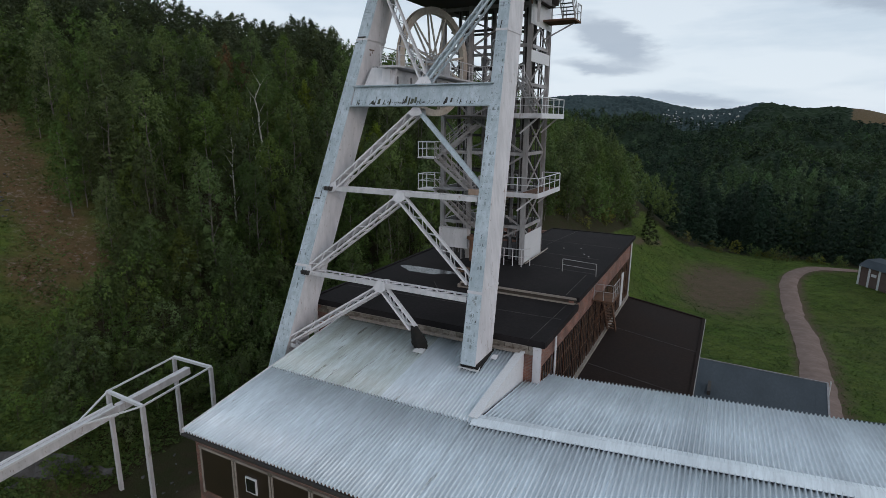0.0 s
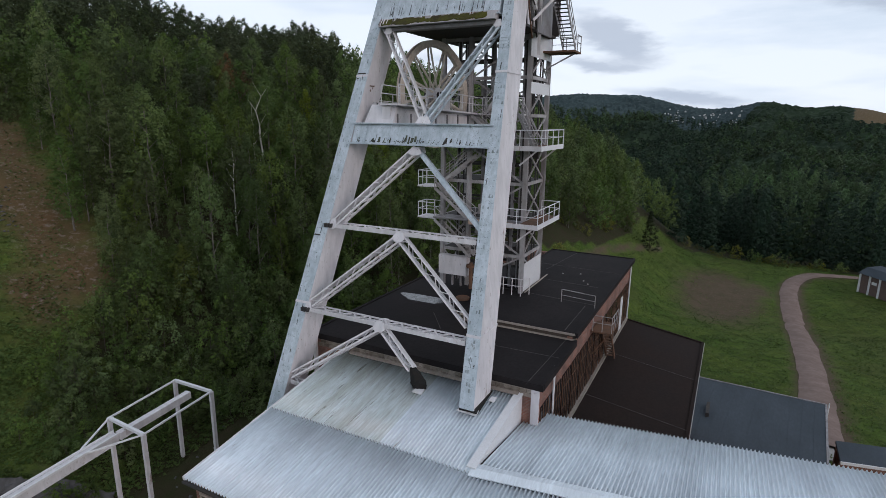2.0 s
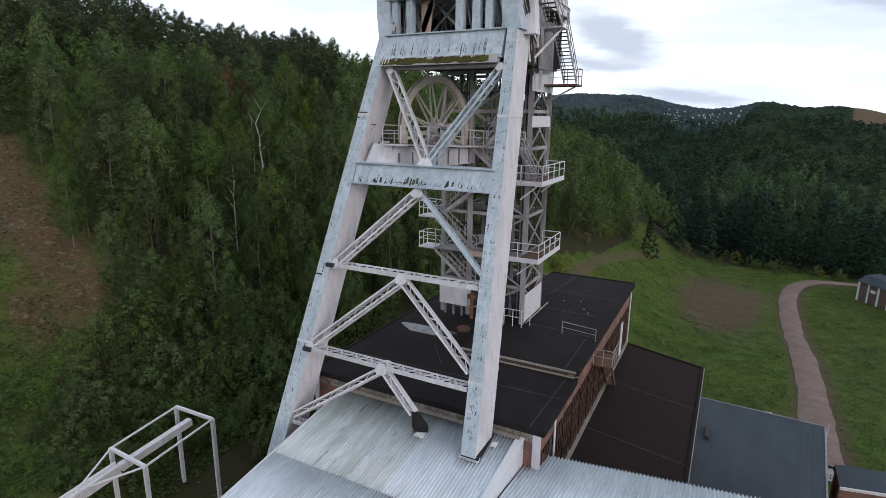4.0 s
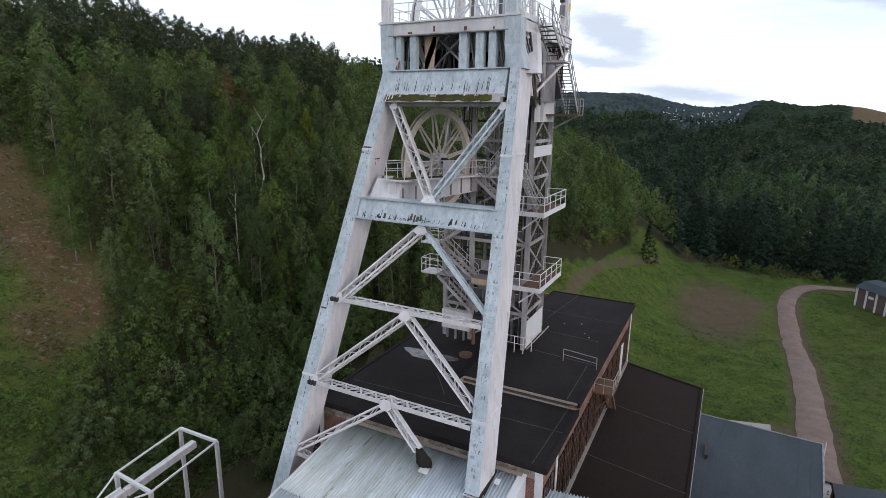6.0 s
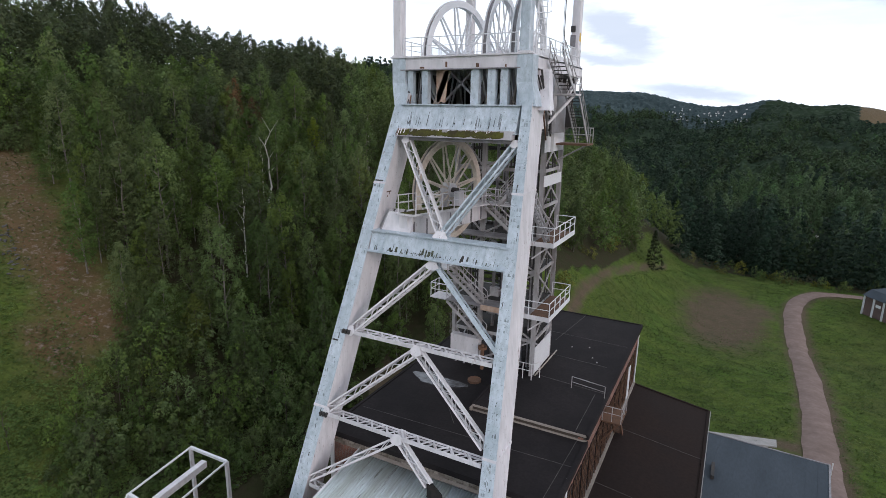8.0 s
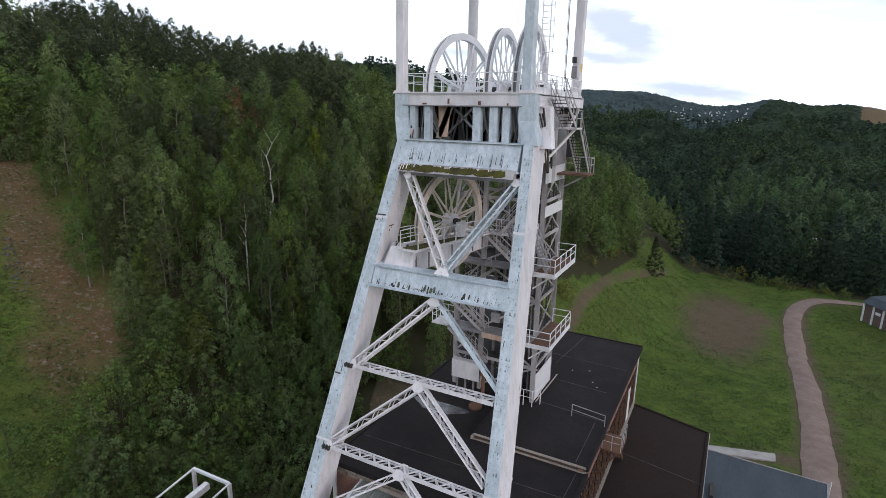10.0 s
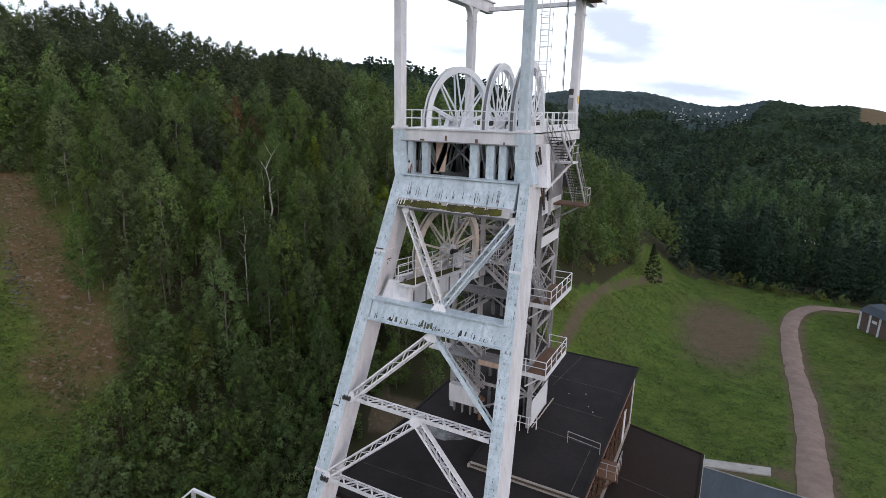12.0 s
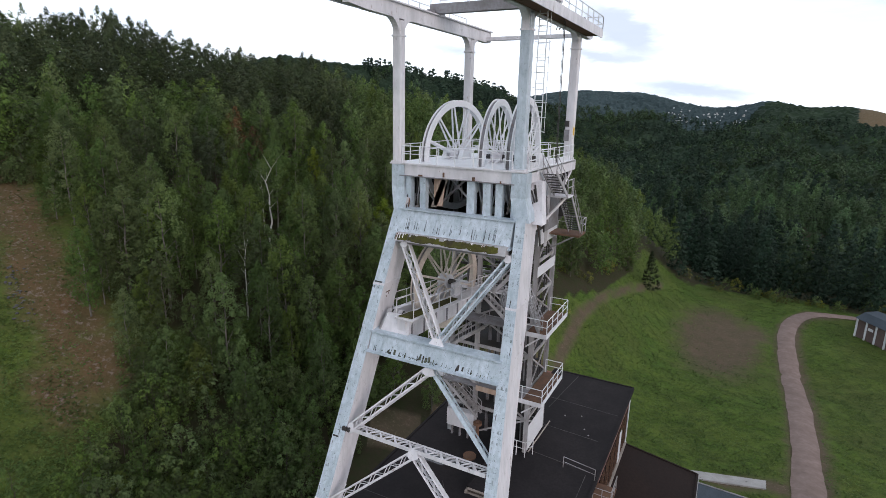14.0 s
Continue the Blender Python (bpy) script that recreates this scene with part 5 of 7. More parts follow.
rope([(-11.8, 34.2, 28.2), (-12.0, 34.9, 26.2), (-12.3, 36.4, 24.4)], 0.05)
part("rusty_plate", Mesh().hexa([(-17.95, 31.2, 26.4), (-17.35, 31.2, 26.4), (-17.35, 31.25, 26.4), (-17.95, 31.25, 26.4)], [(-18.0, 31.2, 28.5), (-17.15, 31.2, 28.5), (-17.15, 31.25, 28.5), (-18.0, 31.25, 28.5)]), PEACH, headframe, "rust-tinted plate under the deck")
for x, z, w, h in ((-16.9, 28.35, 0.12, 0.3), (-14.95, 28.3, 0.18, 0.22), (-13.2, 28.28, 0.1, 0.14), (-18.6, 28.3, 0.3, 0.1)):
    part("rust_stain", Mesh().box(x, x + w, 30.27, 30.292, z, z + h), RUSTY, headframe, "patch of rust")
# Black clamp and rust on the west leg
for z, w in ((21.75, 0.55), (21.45, 0.12), (12.6, 0.4)):
    x = left_x(z) + 0.06
    part("clamp", Mesh().hexa([(x, leg_y(z) - 0.05, z), (x + w, leg_y(z) - 0.05, z), (x + w, leg_y(z) + 0.02, z), (x, leg_y(z) + 0.02, z)], [(x, leg_y(z + 0.07) - 0.05, z + 0.07), (x + w, leg_y(z + 0.07) - 0.05, z + 0.07), (x + w, leg_y(z + 0.07), z + 0.07), (x, leg_y(z + 0.07), z + 0.07)]), DARK, headframe, "black clamp on the leg")
for z, dy, w, h in ((21.05, 0.45, 0.5, 0.07), (20.75, 0.62, 0.07, 0.3), (20.9, 0.8, 0.05, 0.16)):
    x = left_x(z) + 0.92 - 0.009 * (z - 6) - 0.02
    part("rust_stain", Mesh().box(x, x + 0.03, leg_y(z) + dy, leg_y(z) + dy + w, z, z + h), RUSTY, headframe, "patch of rust")
# Leaning guard frames, each with a dark strip as its shadow, and a mossy plate behind the girder
for x, lean in ((-19.75, 0.25), (-19.35, 0.3), (-18.95, 0.2)):
    part("guard_frame", Mesh().hexa([(x, 27.55, 18.95), (x + 0.28, 27.55, 18.95), (x + 0.28, 27.65, 18.95), (x, 27.65, 18.95)], [(x + lean, 28.3, 20.15), (x + lean + 0.28, 28.3, 20.15), (x + lean + 0.28, 28.4, 20.15), (x + lean, 28.4, 20.15)]), PAINT_TOWER, headframe)
    part("frame_shade", Mesh().hexa([(x + 0.28, 27.6, 18.95), (x + 0.4, 27.6, 18.95), (x + 0.4, 27.66, 18.95), (x + 0.28, 27.66, 18.95)], [(x + lean + 0.28, 28.35, 20.1), (x + lean + 0.4, 28.35, 20.1), (x + lean + 0.4, 28.41, 20.1), (x + lean + 0.28, 28.41, 20.1)]), DARK, headframe)
part("moss_patch", Mesh().hexa([(-18.4, 27.6, 20.052), (-17.4, 27.6, 20.052), (-16.9, 33.0, 19.80), (-17.5, 33.0, 19.80)], [(-18.35, 27.7, 20.075), (-17.5, 27.7, 20.075), (-17.0, 33.0, 19.825), (-17.45, 33.0, 19.825)]), MOSS, wg, "moss on the walkway")
# Coiled hose by the east leg
for k in range(4):
    pts = [(-12.9 + 0.1 * k, 31.0 + 0.38 * math.cos(a), 21.2 - 0.12 * k + 0.38 * math.sin(a)) for a in (2 * math.pi * i / 12 for i in range(13))]
    rope(pts, 0.045, PAINT_TOWER, "hose_coil")
place(headframe)


# ---- buildings ----
def corrugated(parent, x0, x1, y0, y1, z_of, mat, pitch=0.177, amp=0.062, thick=0.02):
    """One wavy roof sheet, its waves running along y."""
    n = max(6, round((x1 - x0) / pitch * 8))
    ys = [y0, (y0 + y1) / 2, y1]
    v = []
    for lay in (0, -thick):
        for y in ys:
            for i in range(n + 1):
                x = x0 + (x1 - x0) * i / n
                v.append((x, y, z_of(y) + lay + amp * (2 * (0.5 + 0.5 * math.sin(2 * math.pi * x / pitch)) ** 1.7 - 0.8)))
    row, lay = n + 1, 3 * (n + 1)
    f = []
    for k in range(2):
        for i in range(n):
            a = k * row + i
            f.append((a, a + 1, a + 1 + row, a + row))
    for i in range(n):
        f.append((i, lay + i, lay + i + 1, i + 1))
        b = 2 * row + i
        f.append((b, b + 1, lay + b + 1, lay + b))
    m = Mesh().add(v, f)
    ob = part("roof_sheet", m, mat, parent)
    ob.data.polygons.foreach_set("use_smooth", [True] * len(ob.data.polygons))
    return ob


def roof_a(y):
    return 4.18 + 0.145 * (y - 14.1)


def roof_b(y):
    return 4.97 - 0.135 * (y - 19.0)


shed_hall = thing("corrugated_hall", "long low hall with pale corrugated metal roof and brick wall", "industrial building", (-5, 18, -2))
# Roof courses; the stained ones lie next to the tall hall
x = -19.45
while x < -8.5:
    e = min(x + 2.16, -8.42)
    corrugated(shed_hall, x, e, 18.8, 24.7, lambda y: roof_a(y) + 0.018, SHEET_OLD if x < -14.5 else SHEET)
    # narrow dark strip that draws the shadow line below the upper course
    corrugated(shed_hall, x, e, 18.785, 18.805, lambda y: roof_a(y) + 0.004, DARK)
    corrugated(shed_hall, x, e, 13.6, 19.0, roof_a, SHEET)
    x += 2.16
# The east wing runs on at a slight angle, with a slope on each side of its ridge
SKEW = 0.15
wing = []
x = -8.42
while x < 22:
    wing.append(corrugated(shed_hall, x, x + 2.16, 13.6, 19.0, roof_a, SHEET))
    wing.append(corrugated(shed_hall, max(x, -8.2), x + 2.16, 19.0, 26.4, roof_b, SHEET))
    x += 2.16
wing.append(part("ridge_flashing", Mesh().prism([(18.62, roof_a(18.62) + 0.05), (19.0, 5.04), (19.42, roof_b(19.42) + 0.05), (19.42, roof_b(19.42) + 0.03), (19.0, 5.02), (18.62, roof_a(18.62) + 0.03)], -8.4, 23, "x"), SHEET, shed_hall, "pale ridge flashing"))
wing.append(part("wing_wall", Mesh().box(-8.42, 22, 14.0, 14.3, -12, 4.0), BRICK, shed_hall, "red brick wall"))
wing.append(part("wing_wall", Mesh().box(-8.2, 22, 26.0, 26.3, -12, 3.85), BRICK, shed_hall, "red brick wall"))
wing.append(part("wing_gutter", Mesh().box(-8.42, 22, 13.5, 13.66, 3.86, 4.0), DARK, shed_hall))
for ob in wing:
    ob.data.transform(Matrix(((1, 0, 0, 0), (SKEW, 1, 0, SKEW * 8.3), (0, 0, 1, 0), (0, 0, 0, 1))))
part("upstand", Mesh().prism([(18.95, 4.95), (25.4, roof_b(25.4) - 0.1), (25.4, roof_a(24.7) - 0.25), (24.7, roof_a(24.7) - 0.02), (18.95, 5.0)], -8.45, -8.25, "x"), PAINT_CLEAN, shed_hall, "white gusset wall between the two roof slopes")
part("verge_flashing", Mesh().prism([(18.9, 5.04), (24.75, roof_a(24.75) + 0.03), (24.75, roof_a(24.75) + 0.09), (18.9, 5.09)], -8.6, -8.18, "x"), PAINT_CLEAN, shed_hall, "white verge board")
part("top_flashing", Mesh().prism([(24.45, roof_a(24.45) + 0.07), (24.69, roof_a(24.69) + 0.06), (24.69, roof_a(24.69) + 0.10), (24.45, roof_a(24.45) + 0.11)], -18.9, -8.4, "x"), TRIM, shed_hall, "pale flashing along the hall wall")
part("verge_board", Mesh().prism([(13.6, roof_a(13.6) - 0.12), (24.7, roof_a(24.7) - 0.12), (24.7, roof_a(24.7) + 0.06), (13.6, roof_a(13.6) + 0.06)], -19.55, -19.45, "x"), PAINT, shed_hall)
part("gutter", Mesh().box(-19.5, -8.42, 13.5, 13.66, 3.9, 4.0), DARK, shed_hall, "dark eaves gutter")
wall = part("front_wall", Mesh().box(-19.3, -8.42, 14.0, 14.3, -12, 4.0), BRICK, shed_hall, "red brick wall")
part("west_wall", Mesh().prism([(14.3, -12), (24.7, -12), (24.7, 5.4), (14.3, 3.95)], -19.3, -19.0, "x"), BRICK, shed_hall, "red brick wall")
for i in range(5):
    x0 = -19.0 + i * 2.05
    w = part("window", Mesh().box(x0 + 0.12, x0 + 1.95, 13.93, 13.99, 1.2, 3.25), SMOKED, wall, "dark brown glazed window")
    for xx in (x0 + 0.05, x0 + 1.95):
        part("frame", Mesh().box(xx, xx + 0.08, 13.9, 13.99, 1.1, 3.35), TRIM, w)
    part("frame", Mesh().box(x0, x0 + 2.05, 13.9, 13.99, 3.25, 3.36), TRIM, w)
    if i not in (1, 4):
        continue
    part("vent_pane", Mesh().prism([(x0 + 0.7, 2.1), (x0 + 1.3, 2.1), (x0 + 1.3, 2.8), (x0 + 0.7, 2.8)], 13.86, 13.92), PAINT_CLEAN, w)
    part("vent_glass", Mesh().prism([(x0 + 0.76, 2.16), (x0 + 1.24, 2.16), (x0 + 1.24, 2.74), (x0 + 0.76, 2.74)], 13.84, 13.86), GLASS, w)
# Bent flashing round the steel feet
for cx, cy, w in ((-10.15, 22.3, 0.55), (-13.2, 22.75, 0.3), (-9.4, 23.6, 0.16)):
    z = roof_a(cy)
    part("bent_flashing", Mesh().hexa([(cx - w, cy - 0.12, z + 0.06), (cx + w, cy - 0.16, z + 0.06), (cx + w * 0.9, cy + 0.2, z + 0.1), (cx - w * 0.8, cy + 0.16, z + 0.12)], [(cx - w, cy - 0.12, z + 0.09), (cx + w, cy - 0.16, z + 0.10), (cx + w * 0.9, cy + 0.2, z + 0.2), (cx - w * 0.8, cy + 0.16, z + 0.17)]), PAINT_CLEAN, shed_hall, "bent white flashing at the steel foot")
place(shed_hall)

# Tall brick hall behind, with felt roofs on two levels
hall = thing("brick_hall", "brick shaft hall with flat black felt roofs", "industrial building", (-14, 38, -8))
LOW, UP = 6.46, 6.9
part("low_roof", Mesh().prism([(-21.95, 24.65), (-7.2, 24.65), (-7.2, 31.3), (-14.9, 31.3), (-14.9, 46.0), (-21.95, 46.0)], LOW - 0.25, LOW, "z"), FELT, hall, "flat black felt roof")
part("high_roof", Mesh().box(-14.95, -7.2, 31.2, 51.8, UP - 0.22, UP), FELT, hall, "flat black felt roof")
for b in ((-21.98, -7.15, 24.58, 24.74), (-21.98, -21.8, 24.74, 46.0)):
    part("roof_edge", Mesh().box(*b, LOW - 0.28, LOW + 0.07), FELT, hall)
for b in ((-14.98, -7.15, 51.7, 51.86), (-7.3, -7.12, 31.1, 51.7), (-14.98, -14.85, 31.2, 51.7)):
    part("roof_edge", Mesh().box(*b, UP - 0.25, UP + 0.06), FELT, hall)
part("roof_edge", Mesh().box(-7.34, -7.13, 24.74, 31.1, LOW - 0.28, LOW + 0.07), FELT, hall)
# Boarded step between the roofs; the recessed middle strip is coloured dark as shade
for z0, z1, o in ((UP - 0.14, UP - 0.03, 0.1), (UP - 0.36, UP - 0.14, 0.03), (UP - 0.5, UP - 0.36, 0.14)):
    part("fascia_board", Mesh().box(-14.9, -7.25, 31.2 - o, 31.28, z0, z1), BARK_DARK if o < 0.05 else TRIM, hall, "fascia step: two weathered boards, dark strip for the shaded gap")
part("fascia_board", Mesh().box(-15.05, -14.9, 31.0, 36.0, UP - 0.45, UP - 0.2), TRIM, hall, "pale fascia step: two weathered boards, dark strip for the shaded gap")
# Laps of the felt
for a, b in (((-21.5, 27.9), (-7.4, 28.3)), ((-17.0, 31.4), (-15.2, 29.0))):
    part("felt_lap", Mesh().beam((a[0], a[1], LOW + 0.006), (b[0], b[1], LOW + 0.006), 0.035, 0.012), SEAM, hall)
for a, b in (((-14.6, 37.6), (-7.4, 36.9)), ((-14.6, 41.6), (-8.2, 41.2)), ((-14.6, 46.2), (-7.5, 45.9)), ((-8.0, 31.4), (-8.0, 36.5)), ((-13.2, 44.4), (-12.4, 51.6))):
    part("felt_lap", Mesh().beam((a[0], a[1], UP + 0.006), (b[0], b[1], UP + 0.006), 0.04, 0.012), SEAM, hall)
part("felt_lap", Mesh().beam((-8.0, 24.5, LOW + 0.006), (-7.8, 31.0, LOW + 0.006), 0.03, 0.012), SEAM, hall)
part("puddle", Mesh().prism([(-18.9 + 2.0 * math.cos(a) * (1 + 0.3 * math.sin(3 * a)), 33.6 + 0.9 * math.sin(a) * (1 + 0.25 * math.cos(2 * a))) for a in (2 * math.pi * i / 22 for i in range(22))], LOW + 0.002, LOW + 0.008, "z"), material("shallow_puddle", (0.10, 0.105, 0.115), 0.22, second=(0.03, 0.03, 0.03), scale=1.4, amount=1.0), hall, "shallow puddle drying on the felt")
for x, y in ((-9.6, 42.3), (-9.1, 41.6), (-11.6, 43.6), (-10.3, 44.2)):
    part("roof_pebble", Mesh().box(x, x + 0.1, y, y + 0.08, UP, UP + 0.06), CONCRETE, hall)
# Walls
sw = part("south_wall", Mesh().box(-21.7, -7.4, 24.76, 25.06, -12, LOW - 0.25), BRICK, hall, "red brick wall")
# courses of pale blocks showing above the corrugated roof
brnd = random.Random(2)
for row in range(2):
    x = -21.35 + 0.2 * row
    while x < -7.9:
        e = x + brnd.uniform(0.36, 0.44)
        part("block", Mesh().box(x, e - 0.03, 24.70 - brnd.uniform(0, 0.02), 24.77, 5.68 + 0.235 * row, 5.68 + 0.235 * row + 0.21), BLOCK, sw)
        x = e
part("coping", Mesh().box(-21.8, -7.3, 24.68, 24.8, LOW - 0.36, LOW - 0.26), TRIM, sw, "pale coping course")
part("corner_post", Mesh().box(-21.75, -21.45, 24.66, 24.75, -2, LOW - 0.28), PAINT, sw)
part("corner_post", Mesh().box(-7.75, -7.35, 24.62, 24.75, 2.5, LOW - 0.3), PAINT, sw)
part("west_wall", Mesh().box(-21.75, -21.45, 24.75, 46, -12, LOW - 0.25), BRICK, hall, "red brick wall")
part("north_wall", Mesh().box(-21.7, -7.4, 51.3, 51.6, -14, UP - 0.22), BRICK, hall, "red brick wall")
ew = part("east_wall", Mesh().box(-7.75, -7.45, 25.06, 31.1, -14, LOW - 0.25).box(-7.75, -7.45, 31.1, 51.3, -14, UP - 0.24), BRICK, hall, "red brick wall with tall dark windows")
y = 25.2
k = 0
while y < 50.5:
    w = part("window", Mesh().box(-7.44, -7.39, y, y + 1.75, 1.5, 4.95), GLASS, ew, "tall dark window strip")
    for j in range(4):
        part("glazing_bar", Mesh().box(-7.42, -7.36, y + 0.44 * j, y + 0.44 * j + 0.035, 1.5, 4.95), RUSTY, w)
    for zz in (2.8, 4.1):
        part("glazing_bar", Mesh().box(-7.42, -7.37, y, y + 1.75, zz, zz + 0.035), RUSTY, w)
    y += 2.05
    k += 1
for y in (27.1, 51.0):
    part("downpipe", Mesh().tube((-7.3, y, 0.6), (-7.3, y, UP - 0.4), 0.06, 8), PAINT_CLEAN, ew)
part("sill", Mesh().box(-7.5, -7.2, 25.0, 51.2, 1.3, 1.5), TRIM, ew, "pale window sill")
part("door", Mesh().box(-7.4, -7.33, 47.2, 48.1, 1.4, 4.4), PAINT_CLEAN, ew, "white door")
# Small landing with a stair on the east wall
stair = part("wall_landing", Mesh().box(-7.4, -6.0, 36.0, 38.2, 5.3, 5.4), RUSTY, hall, "small steel landing on the wall")
railing(hall, [(-7.3, 36.05, 5.4), (-6.05, 36.05, 5.4), (-6.05, 38.15, 5.4)], 1.1, mat=PAINT_TOWER, gap=0.8, r=0.022)
railing(hall, [(-9.7, 36.6, UP), (-7.3, 36.2, UP)], 0.9, mat=PAINT_TOWER, gap=2.4, r=0.024)
part("landing_stringer", Mesh().beam((-6.6, 38.2, 5.3), (-6.6, 41.6, 1.4), 0.08, 0.25), RUSTY, stair)
part("landing_stringer", Mesh().beam((-7.2, 38.2, 5.3), (-7.2, 41.6, 1.4), 0.08, 0.25), RUSTY, stair)
for i in range(12):
    c = Vector((-6.9, 38.2, 5.3)).lerp(Vector((-6.9, 41.6, 1.4)), (i + 0.5) / 12)
    part("tread", Mesh().box(-7.2, -6.6, c.y - 0.12, c.y + 0.12, c.z, c.z + 0.04), RUSTY, stair)
part("landing_prop", Mesh().beam((-6.2, 36.2, 5.3), (-7.3, 36.2, 3.6), 0.08, 0.08), RUSTY, stair)
place(hall)

# Low annexe with a brown felt roof
annexe = thing("brown_annexe", "low annexe with brown felt lean-to roof", "annexe", (-4, 42, -12))
part("roof", Mesh().prism([(-7.4, 1.35), (-0.75, 0.3), (-0.75, 0.05), (-7.4, 1.1)], 28.0, 50.9), FELT_BROWN, annexe, "brown felt roof")
part("roof_edge", Mesh().box(-0.85, -0.65, 28.0, 50.95, 0.02, 0.4), FELT_BROWN, annexe)
part("roof_edge", Mesh().prism([(-7.4, 1.45), (-0.75, 0.4), (-0.75, 0.0), (-7.4, 1.05)], 50.85, 51.0), FELT_BROWN, annexe)
part("eaves_strip", Mesh().box(-0.63, -0.58, 28.0, 50.9, 0.28, 0.36), CONCRETE, annexe)
for y in (34.8, 42.6):
    part("felt_lap", Mesh().beam((-7.3, y, 1.345), (-0.8, y + 0.25, 0.32), 0.04, 0.012), SEAM, annexe)
part("east_wall", Mesh().box(-1.15, -0.85, 28.2, 50.7, -16, 0.1), BRICK, annexe, "red brick wall")
part("north_wall", Mesh().box(-7.4, -1.15, 50.4, 50.7, -16, 0.15), BRICK, annexe, "red brick wall")
place(annexe)

# Long low building with a blue-grey roof
grey = thing("grey_roofed_building", "low building with blue-grey sheet roof", "industrial building", (5, 54, -14))
G = [(-0.95, 61.9), (10.6, 61.4), (8.2, 38.0), (-3.9, 39.2)]


def inside(s, t):
    a, b = Vector(G[0]).lerp(Vector(G[1]), s), Vector(G[3]).lerp(Vector(G[2]), s)
    return a.lerp(b, t)


part("roof", Mesh().prism(G, -8.0, -7.72, "z"), FELT_GREY, grey, "blue-grey sheet roof")
for i in range(12):
    a, b, c, d = inside(i / 12, 0.004), inside((i + 1) / 12 - 0.001, 0.004), inside((i + 1) / 12 - 0.001, 0.996), inside(i / 12, 0.996)
    part("roof_sheet", Mesh().prism([a, b, c, d], -7.72, -7.70 + 0.003 * (i % 2), "z"), FELT_GREY, grey)
for p, q in ((G[0], G[1]), (G[1], G[2])):
    part("roof_edge", Mesh().beam((*p, -7.8), (*q, -7.8), 0.16, 0.32), PAINT_GREY, grey)
for p, q in ((inside(0.02, 0.03), inside(0.98, 0.03)), (inside(0.98, 0.03), inside(0.98, 0.98))):
    part("wall", Mesh().beam((*p, -12.5), (*q, -12.5), 0.3, 9.0), BRICK, grey, "red brick wall")
part("roof_vent", Mesh().box(0.2, 0.5, 53.2, 55.6, -7.7, -7.3), DARK, grey)
part("gable_post", Mesh().tube((10.9, 61.7, -16), (10.9, 61.7, -7.6), 0.06, 8), PAINT_CLEAN, grey)
place(grey)
small = thing("side_building", "flat grey-roofed brick side building", "annexe", (16, 56, -14))
part("roof", Mesh().prism([(11.0, 56.9), (27.0, 60.5), (27.8, 57.0), (10.9, 53.2)], -9.25, -9.0, "z"), FELT_GREY, small, "flat grey roof")
part("roof_edge", Mesh().beam((10.9, 53.2, -9.1), (27.8, 57.0, -9.1), 0.1, 0.25), PAINT_CLEAN, small)
part("wall", Mesh().beam((10.9, 53.5, -12.3), (27.8, 57.3, -12.3), 0.3, 6.0), BRICK, small, "red brick wall")
part("wall", Mesh().beam((11.1, 56.7, -12.3), (27.0, 60.2, -12.3), 0.3, 6.0), BRICK, small)
place(small)


def slab(corners, name, label):
    m = Mesh()
    top = [(x, y, land(x, y) + 0.14) for x, y in corners]
    m.hexa([(x, y, z - 0.5) for x, y, z in top], top)
    tagged(new(name, m.data(name, CONCRETE)), label, "pavement", kind="structure")


slab([(-1.5, 74.2), (7.9, 77.4), (8.0, 80.0), (-1.5, 76.6)], "pavement", "pale worn concrete strip beside the meadow")
slab([(11.4, 62.5), (12.6, 62.8), (13.6, 80.5), (12.4, 80.2)], "pavement", "pale concrete gutter beside the path")
cover = part("manhole_cover", Mesh().tube((5.6, 77.6, land(5.6, 77.6) + 0.1), (5.6, 77.6, land(5.6, 77.6) + 0.17), 0.4, 14), DARK, None)
tagged(cover, "dark round manhole cover in the concrete", "manhole cover")

# ---- pipe gantry in the west ----
gantry = thing("pipe_gantry", "white steel gantry frame carrying a long box duct", "gantry", (-36.5, 24, -11))
GP = [(-39.4, 27.4), (-35.15, 27.5), (-34.15, 21.0), (-38.35, 21.2)]
GZ = -2.25
for x, y in GP:
    part("post", Mesh().beam((x, y, land(x, y) - 0.4), (x, y, GZ), 0.26, 0.26, (0, 1, 0)), PAINT, gantry, "square white post")
for i, (p, q) in enumerate(zip(GP, GP[1:] + GP[:1])):
    s = 0.22 if i in (0, 2) else 0.12
    part("tie_beam", Mesh().beam((*p, GZ), (*q, GZ), s, s), PAINT_CLEAN, gantry)
duct = part("duct", Mesh().beam((-37.1, 26.9, GZ - 0.45), (-36.4, 20.6, GZ - 0.55), 0.5, 0.55), PAINT, gantry, "long white box duct")
run = part("duct_run", Mesh().hexa([(-36.92, 20.6, GZ - 0.98), (-36.38, 20.6, GZ - 0.98), (-33.08, -3, GZ - 1.3), (-33.82, -3, GZ - 1.3)], [(-36.92, 20.6, GZ - 0.45), (-36.38, 20.6, GZ - 0.45), (-33.08, -3, GZ - 0.75), (-33.82, -3, GZ - 0.75)]), PAINT, duct)
for dx in (0.0, 0.62):
    part("rim", Mesh().beam((-36.95 + dx, 20.6, GZ - 0.36), (-33.88 + dx * 1.25, -3, GZ - 0.64), 0.09, 0.16), PAINT_CLEAN, run)
part("flange", Mesh().beam((-36.65, 20.6, GZ - 1.02), (-33.45, -3, GZ - 1.34), 0.66, 0.06), PAINT, run)
